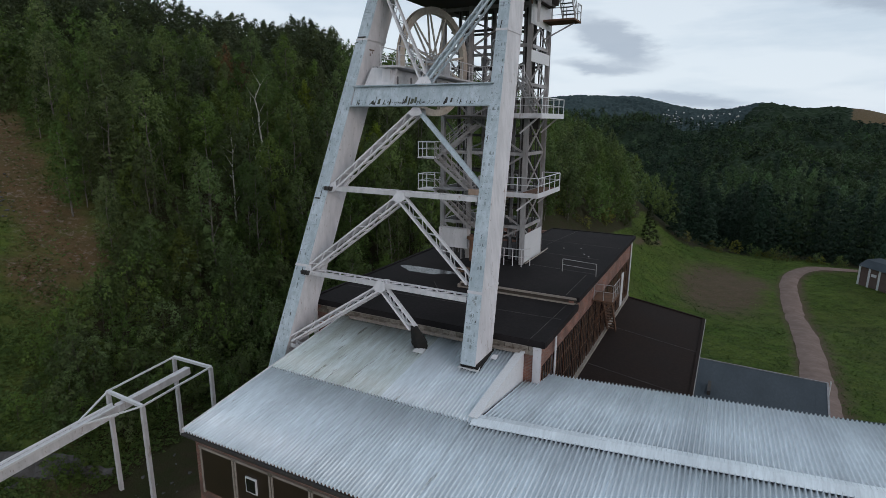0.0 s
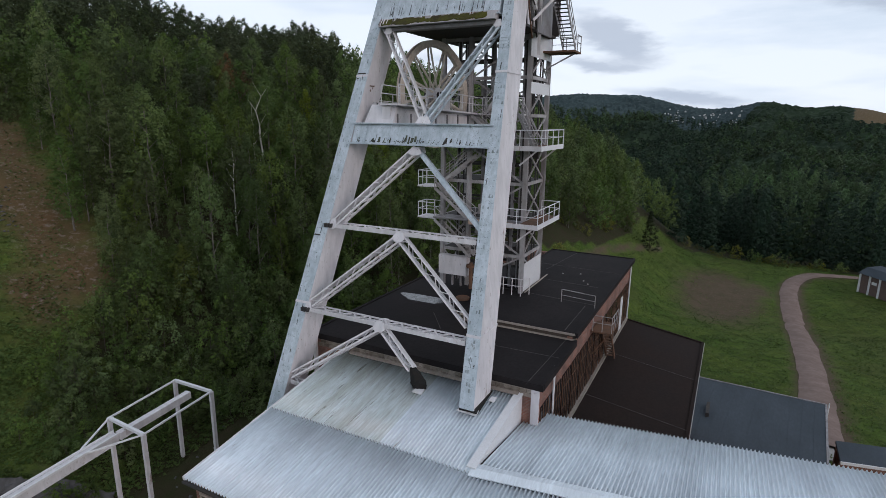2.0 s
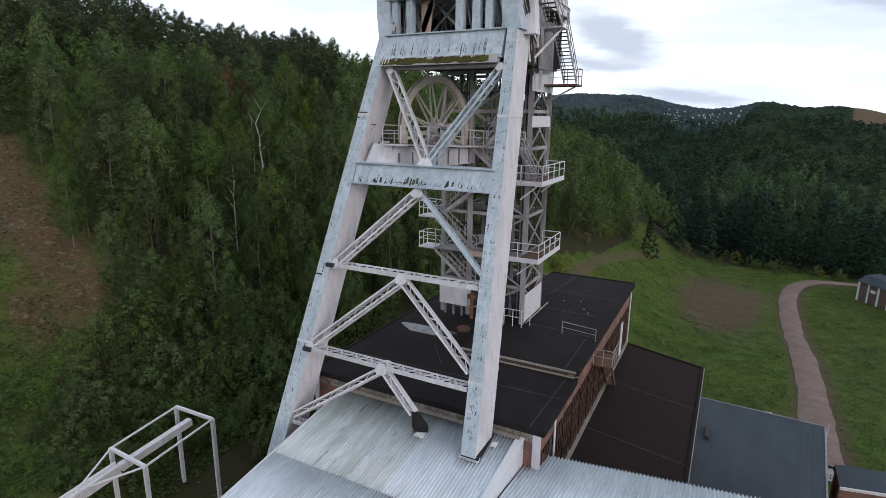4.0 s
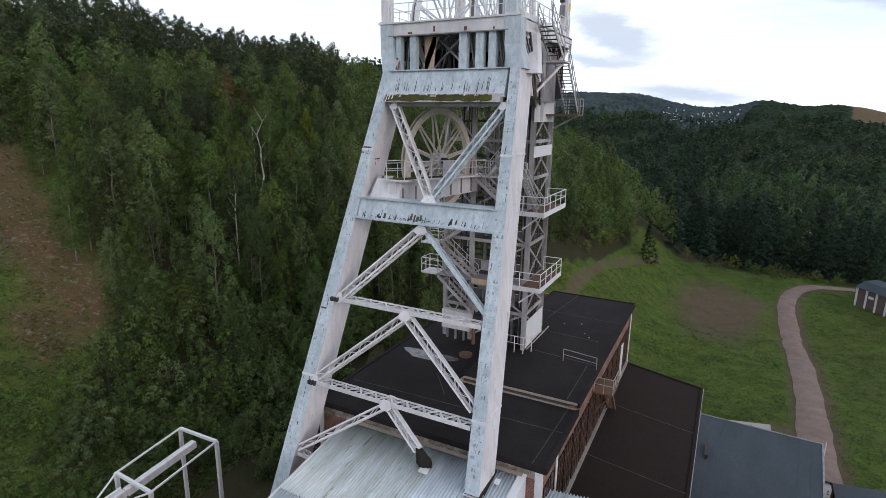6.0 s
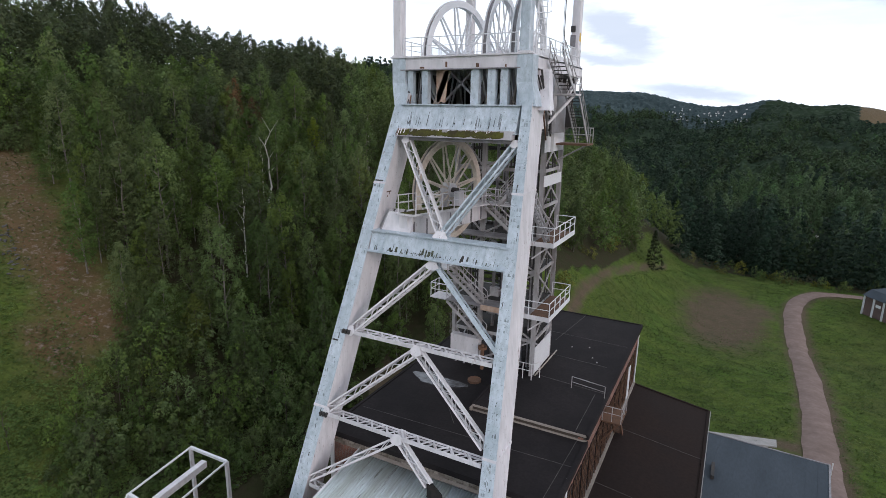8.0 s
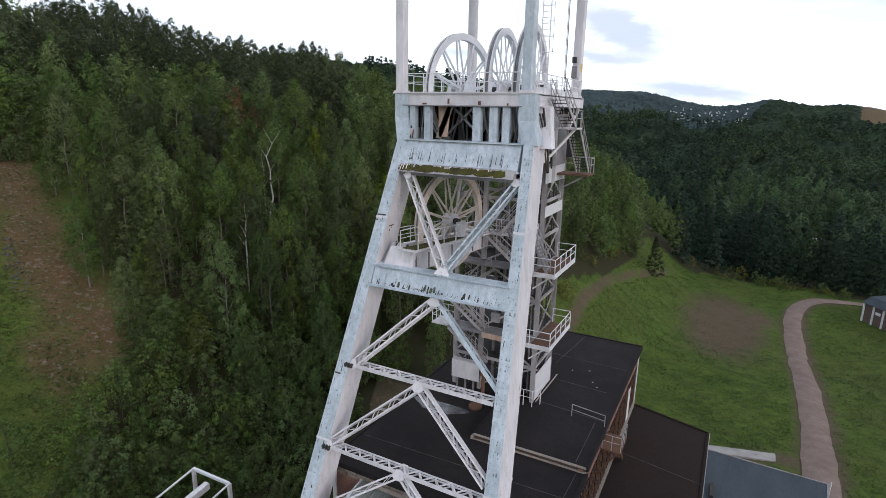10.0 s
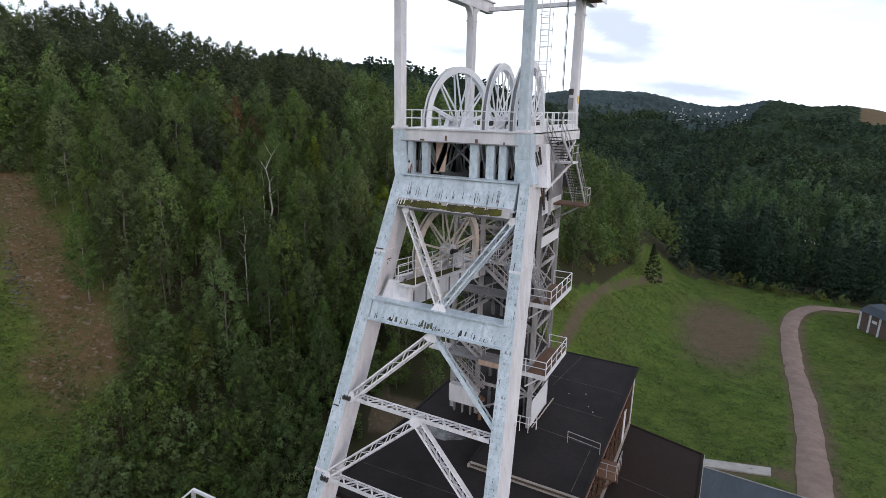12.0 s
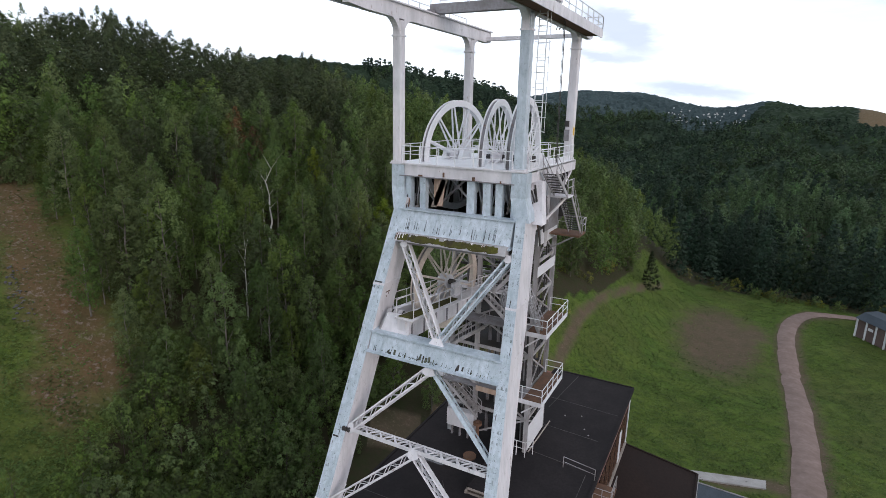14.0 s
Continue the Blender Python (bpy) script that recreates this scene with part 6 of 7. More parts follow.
for x, y in (GP[2], GP[3]):
    part("stay", Mesh().beam((x, y, GZ), (-36.4, 17.6, GZ - 0.5), 0.1, 0.1), PAINT_CLEAN, gantry)
part("post", Mesh().beam((-34.6, 6, land(-34.6, 6) - 0.4), (-34.6, 6, GZ - 1.6), 0.3, 0.3, (0, 1, 0)), PAINT, gantry)
place(gantry)

# ---- garden shed by the path ----
shed = thing("wooden_shed", "brown panelled shed with white posts and grey roof", "shed", (36, 168, -24.0))
SA = Vector((31.8, 169.9))
along = Vector((0.56, -0.83)).normalized()
SB = SA + along * 20
over = Vector((-along.y, along.x))
zb, SH = -23.2, 5.2
part("wall", Mesh().prism([SA, SB, SB + over * 7, SA + over * 7], zb - 2, zb + SH, "z"), SHED_PANEL, shed, "brown panel wall")
part("roof", Mesh().hexa([(*(SA - along * 0.4 - over * 0.5), zb + SH), (*(SB + along * 0.4 - over * 0.5), zb + SH), (*(SB + over * 7.5), zb + SH), (*(SA - along * 0.4 + over * 7.5), zb + SH)], [(*(SA - along * 0.2 + over * 1.6), zb + SH + 1.5), (*(SB + along * 0.2 + over * 1.6), zb + SH + 1.5), (*(SB + over * 5.2), zb + SH + 1.8), (*(SA + over * 5.2), zb + SH + 1.8)]), FELT_GREY, shed, "blue-grey pitched roof")
for i in range(8):
    c = SA.lerp(SB, i / 7) - over * 0.1
    part("post", Mesh().beam((*c, zb - 1.5), (*c, zb + SH), 0.4, 0.3, (0, 1, 0)), PAINT_CLEAN, shed)
part("plinth", Mesh().beam((*(SA - over * 0.15), zb - 0.4), (*(SB - over * 0.15), zb - 0.4), 0.3, 1.2), CONCRETE, shed)
for i in (1, 3, 4):
    c = SA.lerp(SB, (i + 0.5) / 7) - over * 0.15
    part("window", Mesh().beam((*(c - along * 0.7), zb + 3.6), (*(c + along * 0.7), zb + 3.6), 0.1, 0.7), PAINT_CLEAN, shed, "small pale window")
place(shed)


# ---- trees ----
def leaf_tris(centres, normals, size, rnd, long=1.5):
    """Small drooping leaf sprays: one slim triangle for each centre."""
    n = len(centres)
    down = np.array([0, 0, -1.0]) + rnd.normal(size=(n, 3)) * 0.75
    w = np.cross(normals, down)
    w /= np.linalg.norm(w, axis=1, keepdims=True) + 1e-9
    u = np.cross(w, normals)
    u /= np.linalg.norm(u, axis=1, keepdims=True) + 1e-9
    s = size * rnd.uniform(0.6, 1.35, (n, 1))
    return np.stack([centres - w * s * 0.7, centres + w * s * 0.7, centres + u * s * long], 1).reshape(-1, 3)


def tri_mesh(name, v, f, mat):
    """A mesh of triangles from arrays."""
    me = bpy.data.meshes.new(name)
    n = len(f)
    me.vertices.add(len(v))
    me.vertices.foreach_set("co", v.astype(np.float32).ravel())
    me.loops.add(3 * n)
    me.loops.foreach_set("vertex_index", f.astype(np.int32).ravel())
    me.polygons.add(n)
    me.polygons.foreach_set("loop_start", np.arange(0, 3 * n, 3, dtype=np.int32))
    me.polygons.foreach_set("loop_total", np.full(n, 3, dtype=np.int32))
    me.materials.append(mat)
    me.update(calc_edges=True)
    return me


def crown_arrays(rnd, height, width, base, boughs, leaves, size, bough, round_top=0.6, tip=0.0, long=1.5, cone=False):
    """A crown of many leafy boughs round the stem, each a thick cap of leaves; cone narrows it to a spire."""
    vs = []
    turn = rnd.uniform(0, 6.28)
    belly = 0.42 - 0.15 * tip

    def profile(h):
        if cone:
            return max(0.04, (1 - h) ** 0.85)
        q = (h - belly) / (1 - belly) if h > belly else (belly - h) / (belly + 0.18)
        return max(0.05, 1 - q * q) ** (round_top if h > belly else 0.7)

    for i in range(boughs):
        h = ((i + rnd.uniform(0, 1)) / boughs) ** (1.25 if cone else 0.9)
        prof = profile(h)
        turn += 2.4 + rnd.uniform(-0.5, 0.5)
        rr = rnd.uniform(0.3, 1.0) ** 0.6 if h < 0.9 else rnd.uniform(0, 0.5)
        reach = rr * prof * width / 2
        c = np.array([math.cos(turn) * reach, math.sin(turn) * reach, base + (height - base) * h - 0.12 * reach])
        s = bough * rnd.uniform(0.55, 1.35) * (0.6 + 0.4 * prof)
        dims = s * (np.array([1.15, 1.15, 0.55]) if cone else np.array([rnd.uniform(0.85, 1.15), rnd.uniform(0.85, 1.15), rnd.uniform(0.75, 1.2)]))
        m = int(leaves * rnd.uniform(0.8, 1.2))
        out = np.array([math.cos(turn) * rr, math.sin(turn) * rr, 0.0])
        d = rnd.normal(size=(m, 3)) + out * 0.35 + np.array([0, 0, 0.4])
        d /= np.linalg.norm(d, axis=1, keepdims=True)
        p = c + d * dims * rnd.uniform(0.12, 1.1, (m, 1)) ** 0.55
        # twigs hang down at the rim of each bough
        p[:, 2] -= s * 0.35 * np.hypot(d[:, 0], d[:, 1]) ** 2
        nn = d + out * 0.4 + np.array([0, 0, 0.35]) + rnd.normal(size=(m, 3)) * 0.25
        nn /= np.linalg.norm(nn, axis=1, keepdims=True)
        vs.append(leaf_tris(p, nn, size, rnd, long))
    v = np.concatenate(vs)
    return v, np.arange(len(v)).reshape(-1, 3)


def tree_kind(seed, height, width, base, mat, bark, boughs=44, leaves=82, size=0.165, bough=0.95, round_top=0.6, bend=0.5, tip=0.15, thick=1.0, cone=False):
    """Trunk with limbs and a leafy crown, as two meshes."""
    rnd = np.random.default_rng(seed)
    t = Mesh()
    pts = [Vector((0, 0, -0.6))]
    for i in range(1, 9):
        pts.append(Vector((bend * rnd.uniform(-0.5, 0.5) * i / 8, bend * rnd.uniform(-0.5, 0.5) * i / 8, height * 0.95 * i / 8)))
    r0, sides = height * 0.009 * thick, 6
    verts = []
    for i, p in enumerate(pts):
        r = r0 * (1.08 - i / 8)
        verts += [p + Vector((math.cos(2 * math.pi * k / sides) * r, math.sin(2 * math.pi * k / sides) * r, 0)) for k in range(sides)]
    faces = [(i * sides + k, i * sides + (k + 1) % sides, (i + 1) * sides + (k + 1) % sides, (i + 1) * sides + k) for i in range(8) for k in range(sides)]
    # limbs: slim cones rooted on the trunk's rings
    for i in range(2, 8):
        for k in (int(rnd.integers(sides)), int(rnd.integers(sides))):
            if pts[i].z < base * 0.7:
                continue
            a = 2 * math.pi * (k + 0.5) / sides
            r = r0 * (1.08 - i / 8)
            ln = width * 0.4 * rnd.uniform(0.6, 1.0)
            tip_at = pts[i] + Vector((math.cos(a) * ln, math.sin(a) * ln, ln * rnd.uniform(0.8, 1.6)))
            verts += [tip_at, pts[i] + Vector((math.cos(a) * r * 0.8, math.sin(a) * r * 0.8, r * 1.6))]
            n, b0, b1 = len(verts) - 1, i * sides + k, i * sides + (k + 1) % sides
            faces += [(b0, b1, n - 1), (b1, n, n - 1), (n, b0, n - 1)]
    t.add(verts, faces)
    v, f = crown_arrays(rnd, height, width, base, boughs, leaves, size, bough, round_top, tip=tip, cone=cone)
    return t.data("trunk", bark), tri_mesh("crown", v, f, mat)


BIRCHES = [tree_kind(s, h, w, b, LEAF, BARK) for s, h, w, b in ((11, 13.5, 5.0, 1.8), (12, 15.0, 4.8, 2.4), (13, 11.5, 5.2, 1.4), (14, 12.5, 5.6, 1.6), (15, 16.0, 5.2, 2.8), (16, 14.0, 4.4, 2.2))]
ASPENS = [tree_kind(s, h, w, b, LEAF_BRIGHT, BARK_DARK, 36, 66, 0.18, 0.85, 0.75, tip=0.5) for s, h, w, b in ((21, 10.0, 4.2, 0.8), (22, 11.5, 4.6, 1.0))]
PINES = [tree_kind(s, h, w, b, LEAF_DARK, BARK_DARK, 40, 66, 0.20, 1.0, 0.55) for s, h, w, b in ((31, 15.0, 6.4, 4.0), (32, 17.0, 6.8, 5.0))]
SHRUBS = [tree_kind(s, h, w, b, m, BARK_DARK, 16, 44, 0.15, 0.66, 0.5) for s, h, w, b, m in ((41, 4.0, 3.6, 0.2, LEAF), (42, 5.5, 3.8, 0.3, LEAF), (43, 3.0, 3.4, 0.1, LEAF))]
BUSHES = [tree_kind(s, h, w, b, LEAF_OLIVE, BARK_DARK, 13, 40, 0.17, 0.66, 0.5) for s, h, w, b in ((46, 2.6, 3.6, 0.0), (47, 3.6, 3.4, 0.1))]
WITHERED = [tree_kind(51, 13.0, 4.4, 3.0, LEAF_RUST, BARK_DARK, 30, 36)]
SPRUCE = tree_kind(61, 9.5, 5.6, 0.2, LEAF_DARK, BARK_DARK, 60, 40, 0.19, 0.75, bend=0.1, cone=True)
TALL_BIRCH = tree_kind(71, 16.5, 4.2, 8.5, LEAF, BARK_WHITE, 22, 34, 0.15, 0.6, 0.6, 2.2, thick=1.15)
PALE_BIRCH = [tree_kind(s, h, 4.4, b, LEAF, BARK_WHITE, 30, 58, thick=0.9) for s, h, b in ((72, 15.0, 5.0), (73, 13.5, 4.4))]


def plant(name, kinds, x, y, scale, rnd, label, category="tree", group=""):
    trunk, crown = kinds[rnd.randrange(len(kinds))] if isinstance(kinds, list) else kinds
    ob = thing(name, label, category, (x, y, land(x, y)), group)
    ob.rotation_euler = (rnd.uniform(-0.04, 0.04), rnd.uniform(-0.04, 0.04), rnd.uniform(0, 6.28))
    ob.scale = (scale * rnd.uniform(0.85, 1.15), scale * rnd.uniform(0.85, 1.15), scale * rnd.uniform(0.88, 1.12))
    for key, me in (("trunk", trunk), ("crown", crown)):
        o = new(key, me)
        o.parent = ob
    return ob


rnd = random.Random(77)
near, mid = [], []
step = 3.9
for gy in range(0, 60):
    for gx in range(0, 64):
        x, y = -225 + gx * step + rnd.uniform(-1.8, 1.8), 16 + gy * step + rnd.uniform(-1.8, 1.8)
        if x > -16 or not wooded(x, y) or math.hypot(x + 66.5, y - 64.5) < 4.6:
            continue
        r, th = math.hypot(x, y), math.degrees(math.atan2(x, y))
        if th < -74 or th > -4:
            continue
        # dark pines stand together on the crest
        dark = th < -38 and r > 108 and noise.noise((x * 0.03, y * 0.03, 5.0)) + 0.6 * smooth_step(110, 165, r) > 0.16
        if r < 128:
            if rnd.random() < 0.74:
                near.append((r, x, y, dark))
        elif rnd.random() < (0.85 if th < -38 else 0.62) and r < 215:
            mid.append((r, x, y, dark))
near.sort()
for k, (r, x, y, dark) in enumerate(near):
    th = math.degrees(math.atan2(x, y))
    if k >= 440:
        mid.append((r, x, y, dark))
        continue
    low = smooth_step(62, 80, r)
    u = rnd.random()
    if dark and u < 0.8:
        plant("pine", PINES, x, y, rnd.uniform(0.75, 1.0), rnd, "dark green pine on the wooded hillside", group="pines of the hillside")
    elif u < 0.10 and r > 66:
        plant("aspen", ASPENS, x, y, rnd.uniform(0.75, 1.1) * (0.6 + 0.4 * low), rnd, "bright green young aspen on the hillside", group="aspens of the hillside")
    elif u > 0.93 and r > 74 and th > -55:
        plant("pale_birch", PALE_BIRCH, x, y, rnd.uniform(0.8, 1.1) * (0.6 + 0.4 * low), rnd, "birch with a bright white trunk in the wood")
    else:
        plant("birch_tree", BIRCHES, x, y, rnd.uniform(0.66, 1.14) * (0.6 + 0.4 * low), rnd, "green birch with pale trunk on the hillside", group="birches of the hillside")
for x, y in ((-92, 82), (-95, 84.5), (-88, 83)):
    plant("withered_tree", WITHERED, x, y, rnd.uniform(0.85, 1.05), rnd, "reddish brown withered tree in the wood")
plant("tall_birch", TALL_BIRCH, -68.5, 66.5, 1.1, rnd, "tall birch with a bright white forked trunk")
plant("spruce", SPRUCE, -18.4, 160.0, 1.1, rnd, "dark lone spruce at the edge of the meadow")
# Shrubs between the gantry and the wood
for k in range(560):
    th, r = rnd.uniform(-70, -33), rnd.uniform(42, 78)
    x, y = r * math.sin(radians(th)), r * math.cos(radians(th))
    if x > -34 - max(0, y - 36) * 0.3 or (th < -60.7 - 0.27 * (72 - r) and (rnd.random() < 0.9 or r > 60)) or gap_to([(-35, 20), (-37, 28)], x, y) < 5 or (x > -40 and y < 22):
        continue
    plant("shrub", SHRUBS, x, y, rnd.uniform(0.5, 1.0) * (0.7 + 0.5 * smooth_step(46, 66, r)), rnd, "dense green shrub on rough ground", "shrub", "shrubs below the wood")
for k in range(60):
    th, r = rnd.uniform(-59.6, -57), rnd.uniform(66, 104)
    if k % 2:
        th, r = rnd.uniform(-72, -63), rnd.uniform(122, 132)
    x, y = r * math.sin(radians(th)), r * math.cos(radians(th))
    plant("shrub", SHRUBS, x, y, rnd.uniform(0.6, 1.3), rnd, "leafy shrub at the edge of the wood", "shrub", "shrubs below the wood")
for k in range(70):
    t = rnd.random()
    x, y = -27 + 24 * t + rnd.uniform(-3, 3), 118 + 76 * t ** 0.8 + rnd.uniform(-3, 5)
    if rnd.random() < 0.6:
        x, y = rnd.uniform(-14, 58), rnd.uniform(190, 200) + rnd.uniform(-3, 3)
    else:
        x, y = rnd.uniform(-38, -28), rnd.uniform(96, 170)
        x += 0.12 * max(0.0, y - 125)
    plant("bush", BUSHES if k % 3 else SHRUBS, x, y, rnd.uniform(0.5, 1.1), rnd, "yellow-green bush at the meadow edge", "bush", "bushes at the meadow edge")


def wood_stuff(name, places, kinds, mat, label, tall=(0.75, 1.15), seed=3, spread=0.3):
    """A wood too far to count: one mesh of many loose crowns, each with a tone of its own."""
    g = np.random.default_rng(seed)
    crowns = []
    for k, (height, width, base, boughs, leaves, size, bough, cone) in enumerate(kinds):
        crowns.append(crown_arrays(np.random.default_rng(seed * 10 + k), height, width, base, boughs, leaves, size, bough, 0.6, 0.1, 1.2, cone))
    vs, fs, tones, n = [], [], [], 0
    for x, y in places:
        v, f = crowns[int(g.integers(len(crowns)))]
        a, sx, sz = g.uniform(0, 6.28), g.uniform(*tall), g.uniform(*tall)
        th = math.degrees(math.atan2(x, y))
        sz *= 1 - 0.2 * smooth_step(-57, -52, th) * smooth_step(-40, -46, th) + 0.06 * smooth_step(-54, -59, th)
        ca, sa = math.cos(a) * sx, math.sin(a) * sx
        vs.append(np.stack([x + v[:, 0] * ca - v[:, 1] * sa, y + v[:, 0] * sa + v[:, 1] * ca, land(x, y) + v[:, 2] * sz], 1))
        tones.append(np.full(len(v), g.uniform(-spread, spread)))
        fs.append(f + n)
        n += len(v)
    me = tri_mesh(name, np.concatenate(vs), np.concatenate(fs), mat)
    me.attributes.new("tone", "FLOAT", "POINT").data.foreach_set("value", np.concatenate(tones).astype(np.float32))
    tagged(new(name, me), label, "wood", kind="stuff")


wood_stuff("hillside_wood", [(x, y) for r, x, y, dark in mid if not dark], [(13.5, 5.4, 3.0, 24, 26, 0.34, 1.15, False), (15.5, 5.6, 3.5, 24, 26, 0.34, 1.2, False), (12.0, 5.6, 2.5, 24, 26, 0.34, 1.15, False), (14.0, 5.0, 3.5, 24, 26, 0.34, 1.1, False)], LEAF, "dense green wood covering the upper hillside", (0.75, 1.1), 4)
wood_stuff("pine_wood", [(x, y) for r, x, y, dark in mid if dark], [(15.5, 6.2, 2.0, 26, 26, 0.36, 1.15, False), (17.0, 6.4, 3.0, 26, 26, 0.36, 1.15, False)], LEAF_DARK, "dark pines along the crest of the hillside", (0.8, 1.1), 6)
# The valley: broad-leaved trees and spruces in groups, thinning into single crowns far off
broad, firs, far_broad, far_firs = [], [], [], []
g = random.Random(9)
for k in range(30000):
    th, r = g.uniform(-18, 14.5), math.sqrt(g.uniform(150 ** 2, 460 ** 2))
    x, y = r * math.sin(radians(th)), r * math.cos(radians(th))
    if y > 170 and wooded(x, y) and not (x < -16 and y < 244) and math.hypot(x - 44, (y - 348) * 0.5) > 9 and not (abs(x - 42) < 11 and 292 < y < 356) and noise.noise((x * 0.022, y * 0.022, 2.0)) > -0.22:
        (firs if noise.noise((x * 0.013, y * 0.013, 11.0)) + g.gauss(0, 0.16) + 0.7 * smooth_step(-6, 1, th) * smooth_step(340, 270, r) > 0.12 else broad).append((x, y))
for k in range(9000):
    th, r = g.uniform(-36, 14.5), math.sqrt(g.uniform(430 ** 2, 1150 ** 2))
    x, y = r * math.sin(radians(th)), r * math.cos(radians(th))
    if th > 7.6 and r > 1080 or noise.noise((x * 0.012, y * 0.012, 2.0)) < -0.4:
        continue
    (far_firs if noise.noise((x * 0.006, y * 0.006, 11.0)) + g.gauss(0, 0.16) > 0.08 else far_broad).append((x, y))
wood_stuff("valley_wood", broad[:520], [(17.0, 10.5, 1.0, 24, 24, 0.68, 2.1, False), (20.0, 10.0, 1.0, 24, 24, 0.68, 2.1, False), (15.5, 11.5, 1.0, 24, 24, 0.68, 2.2, False), (21.0, 8.6, 1.0, 24, 24, 0.62, 1.9, False)], LEAF_FAR, "dark green broad-leaved wood filling the valley", (0.6, 1.25), 5, spread=0.5)
wood_stuff("spruce_wood", firs[:340], [(21.0, 7.6, 1.0, 30, 18, 0.66, 1.5, True), (24.0, 8.0, 1.0, 30, 18, 0.66, 1.6, True)], LEAF_FIR, "dark pointed spruces among the valley trees", (0.6, 1.15), 7, spread=0.4)
wood_stuff("far_valley_wood", far_broad[:2600], [(15.0, 10.0, 2.0, 10, 8, 1.5, 2.7, False), (18.0, 9.0, 2.0, 10, 8, 1.5, 2.6, False)], LEAF_FAR, "green wood on the far side of the valley", (0.7, 1.25), 8, spread=0.5)
wood_stuff("far_spruce_wood", far_firs[:1500], [(20.0, 7.5, 2.0, 11, 7, 1.4, 2.0, True)], LEAF_FIR, "dark spruces on the far side of the valley", (0.7, 1.15), 10, spread=0.4)


def far_canopy():
    """The tree tops of the far hills as one lumpy sheet of domed crowns."""
    rr = 420 * np.exp(np.linspace(0, math.log(1620 / 420), 300))
    aa = np.radians(np.linspace(-66, 13.5, 330))
    R, A = np.meshgrid(rr, aa, indexing="ij")
    X, Y = R * np.sin(A), R * np.cos(A)
    cell = 8.5
    gi, gj = np.floor(X / cell), np.floor(Y / cell)
    best, tall = np.full(X.shape, 9.0), np.zeros(X.shape)

    def rand(i, j, k):
        v = np.sin(i * 12.9898 + j * 78.233 + k * 37.719) * 43758.5453
        return v - np.floor(v)

    for di in (-1, 0, 1):
        for dj in (-1, 0, 1):
            ci, cj = gi + di, gj + dj
            d = np.hypot(X / cell - ci - 0.15 - 0.7 * rand(ci, cj, 1), Y / cell - cj - 0.15 - 0.7 * rand(ci, cj, 2))
            near_one = d < best
            tall = np.where(near_one, rand(ci, cj, 3), tall)
            best = np.minimum(best, d)
    dome = np.clip(1 - (best / 0.8) ** 2, 0, 1) ** 0.6 * (6.0 + 6.0 * tall)
    low = np.vectorize(land)(X, Y)
    keep = 1 - np.clip((np.degrees(A) - 7.8) / 0.5, 0, 1) * np.clip((R - 1110) / 30, 0, 1)
    Z = low + (dome + 1.2 * rand(np.arange(X.size).reshape(X.shape), 0, 5)) * keep - 2.0 * (1 - keep)
    n, m = X.shape
    idx = np.arange(n * m).reshape(n, m)
    f = np.stack([idx[:-1, :-1], idx[:-1, 1:], idx[1:, 1:], idx[1:, :-1]], -1).reshape(-1, 4)
    me = bpy.data.meshes.new("far_wood")
    me.from_pydata(np.stack([X, Y, Z], -1).reshape(-1, 3).tolist(), [], f.tolist())
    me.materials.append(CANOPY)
    # the farthest faces take the paler, haze-tinted copy
    me.materials.append(CANOPY_HAZE)
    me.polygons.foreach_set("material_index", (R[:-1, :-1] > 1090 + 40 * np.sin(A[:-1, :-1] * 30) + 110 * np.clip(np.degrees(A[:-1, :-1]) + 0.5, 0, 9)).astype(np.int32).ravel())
    tagged(new("far_wood", me), "far woods on the hills, haze tinted into the farthest", "wood", kind="stuff")


# Tree tops lightened and blued to carry the haze of distance
CANOPY_HAZE = material("far_hazy_tops", (0.048, 0.070, 0.074), 0.95, second=(0.030, 0.046, 0.050), scale=0.008, amount=1.0, fine=(0.022, 0.034, 0.036), fine_scale=0.12, bump=0.6, bump_scale=0.8)
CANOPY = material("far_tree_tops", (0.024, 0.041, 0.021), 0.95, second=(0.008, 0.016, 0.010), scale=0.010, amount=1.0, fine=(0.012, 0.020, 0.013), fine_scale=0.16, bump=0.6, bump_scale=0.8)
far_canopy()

# Far houses across the valley
town = Mesh()
for k in range(64):
    th, r = g.gauss((-5.2, -3.0, -0.9)[k % 3], 0.75), g.uniform(1110, 1240)
    x, y = r * math.sin(radians(th)), r * math.cos(radians(th))
    z, w, d, h = land(x, y) + 12.2, g.uniform(0.5, 1.5), g.uniform(1, 2), g.uniform(0.1, 0.5)
    town.box(x - w, x + w, y - d, y + d, z - 1.2, z + h)
    town.prism([(x - w - 0.3, z + h), (x + w + 0.3, z + h), (x, z + h + 0.5)], y - d, y + d)
tagged(new("far_houses", town.data("far_houses", HOUSE)), "tiny pale houses of a far town", "houses", kind="stuff")

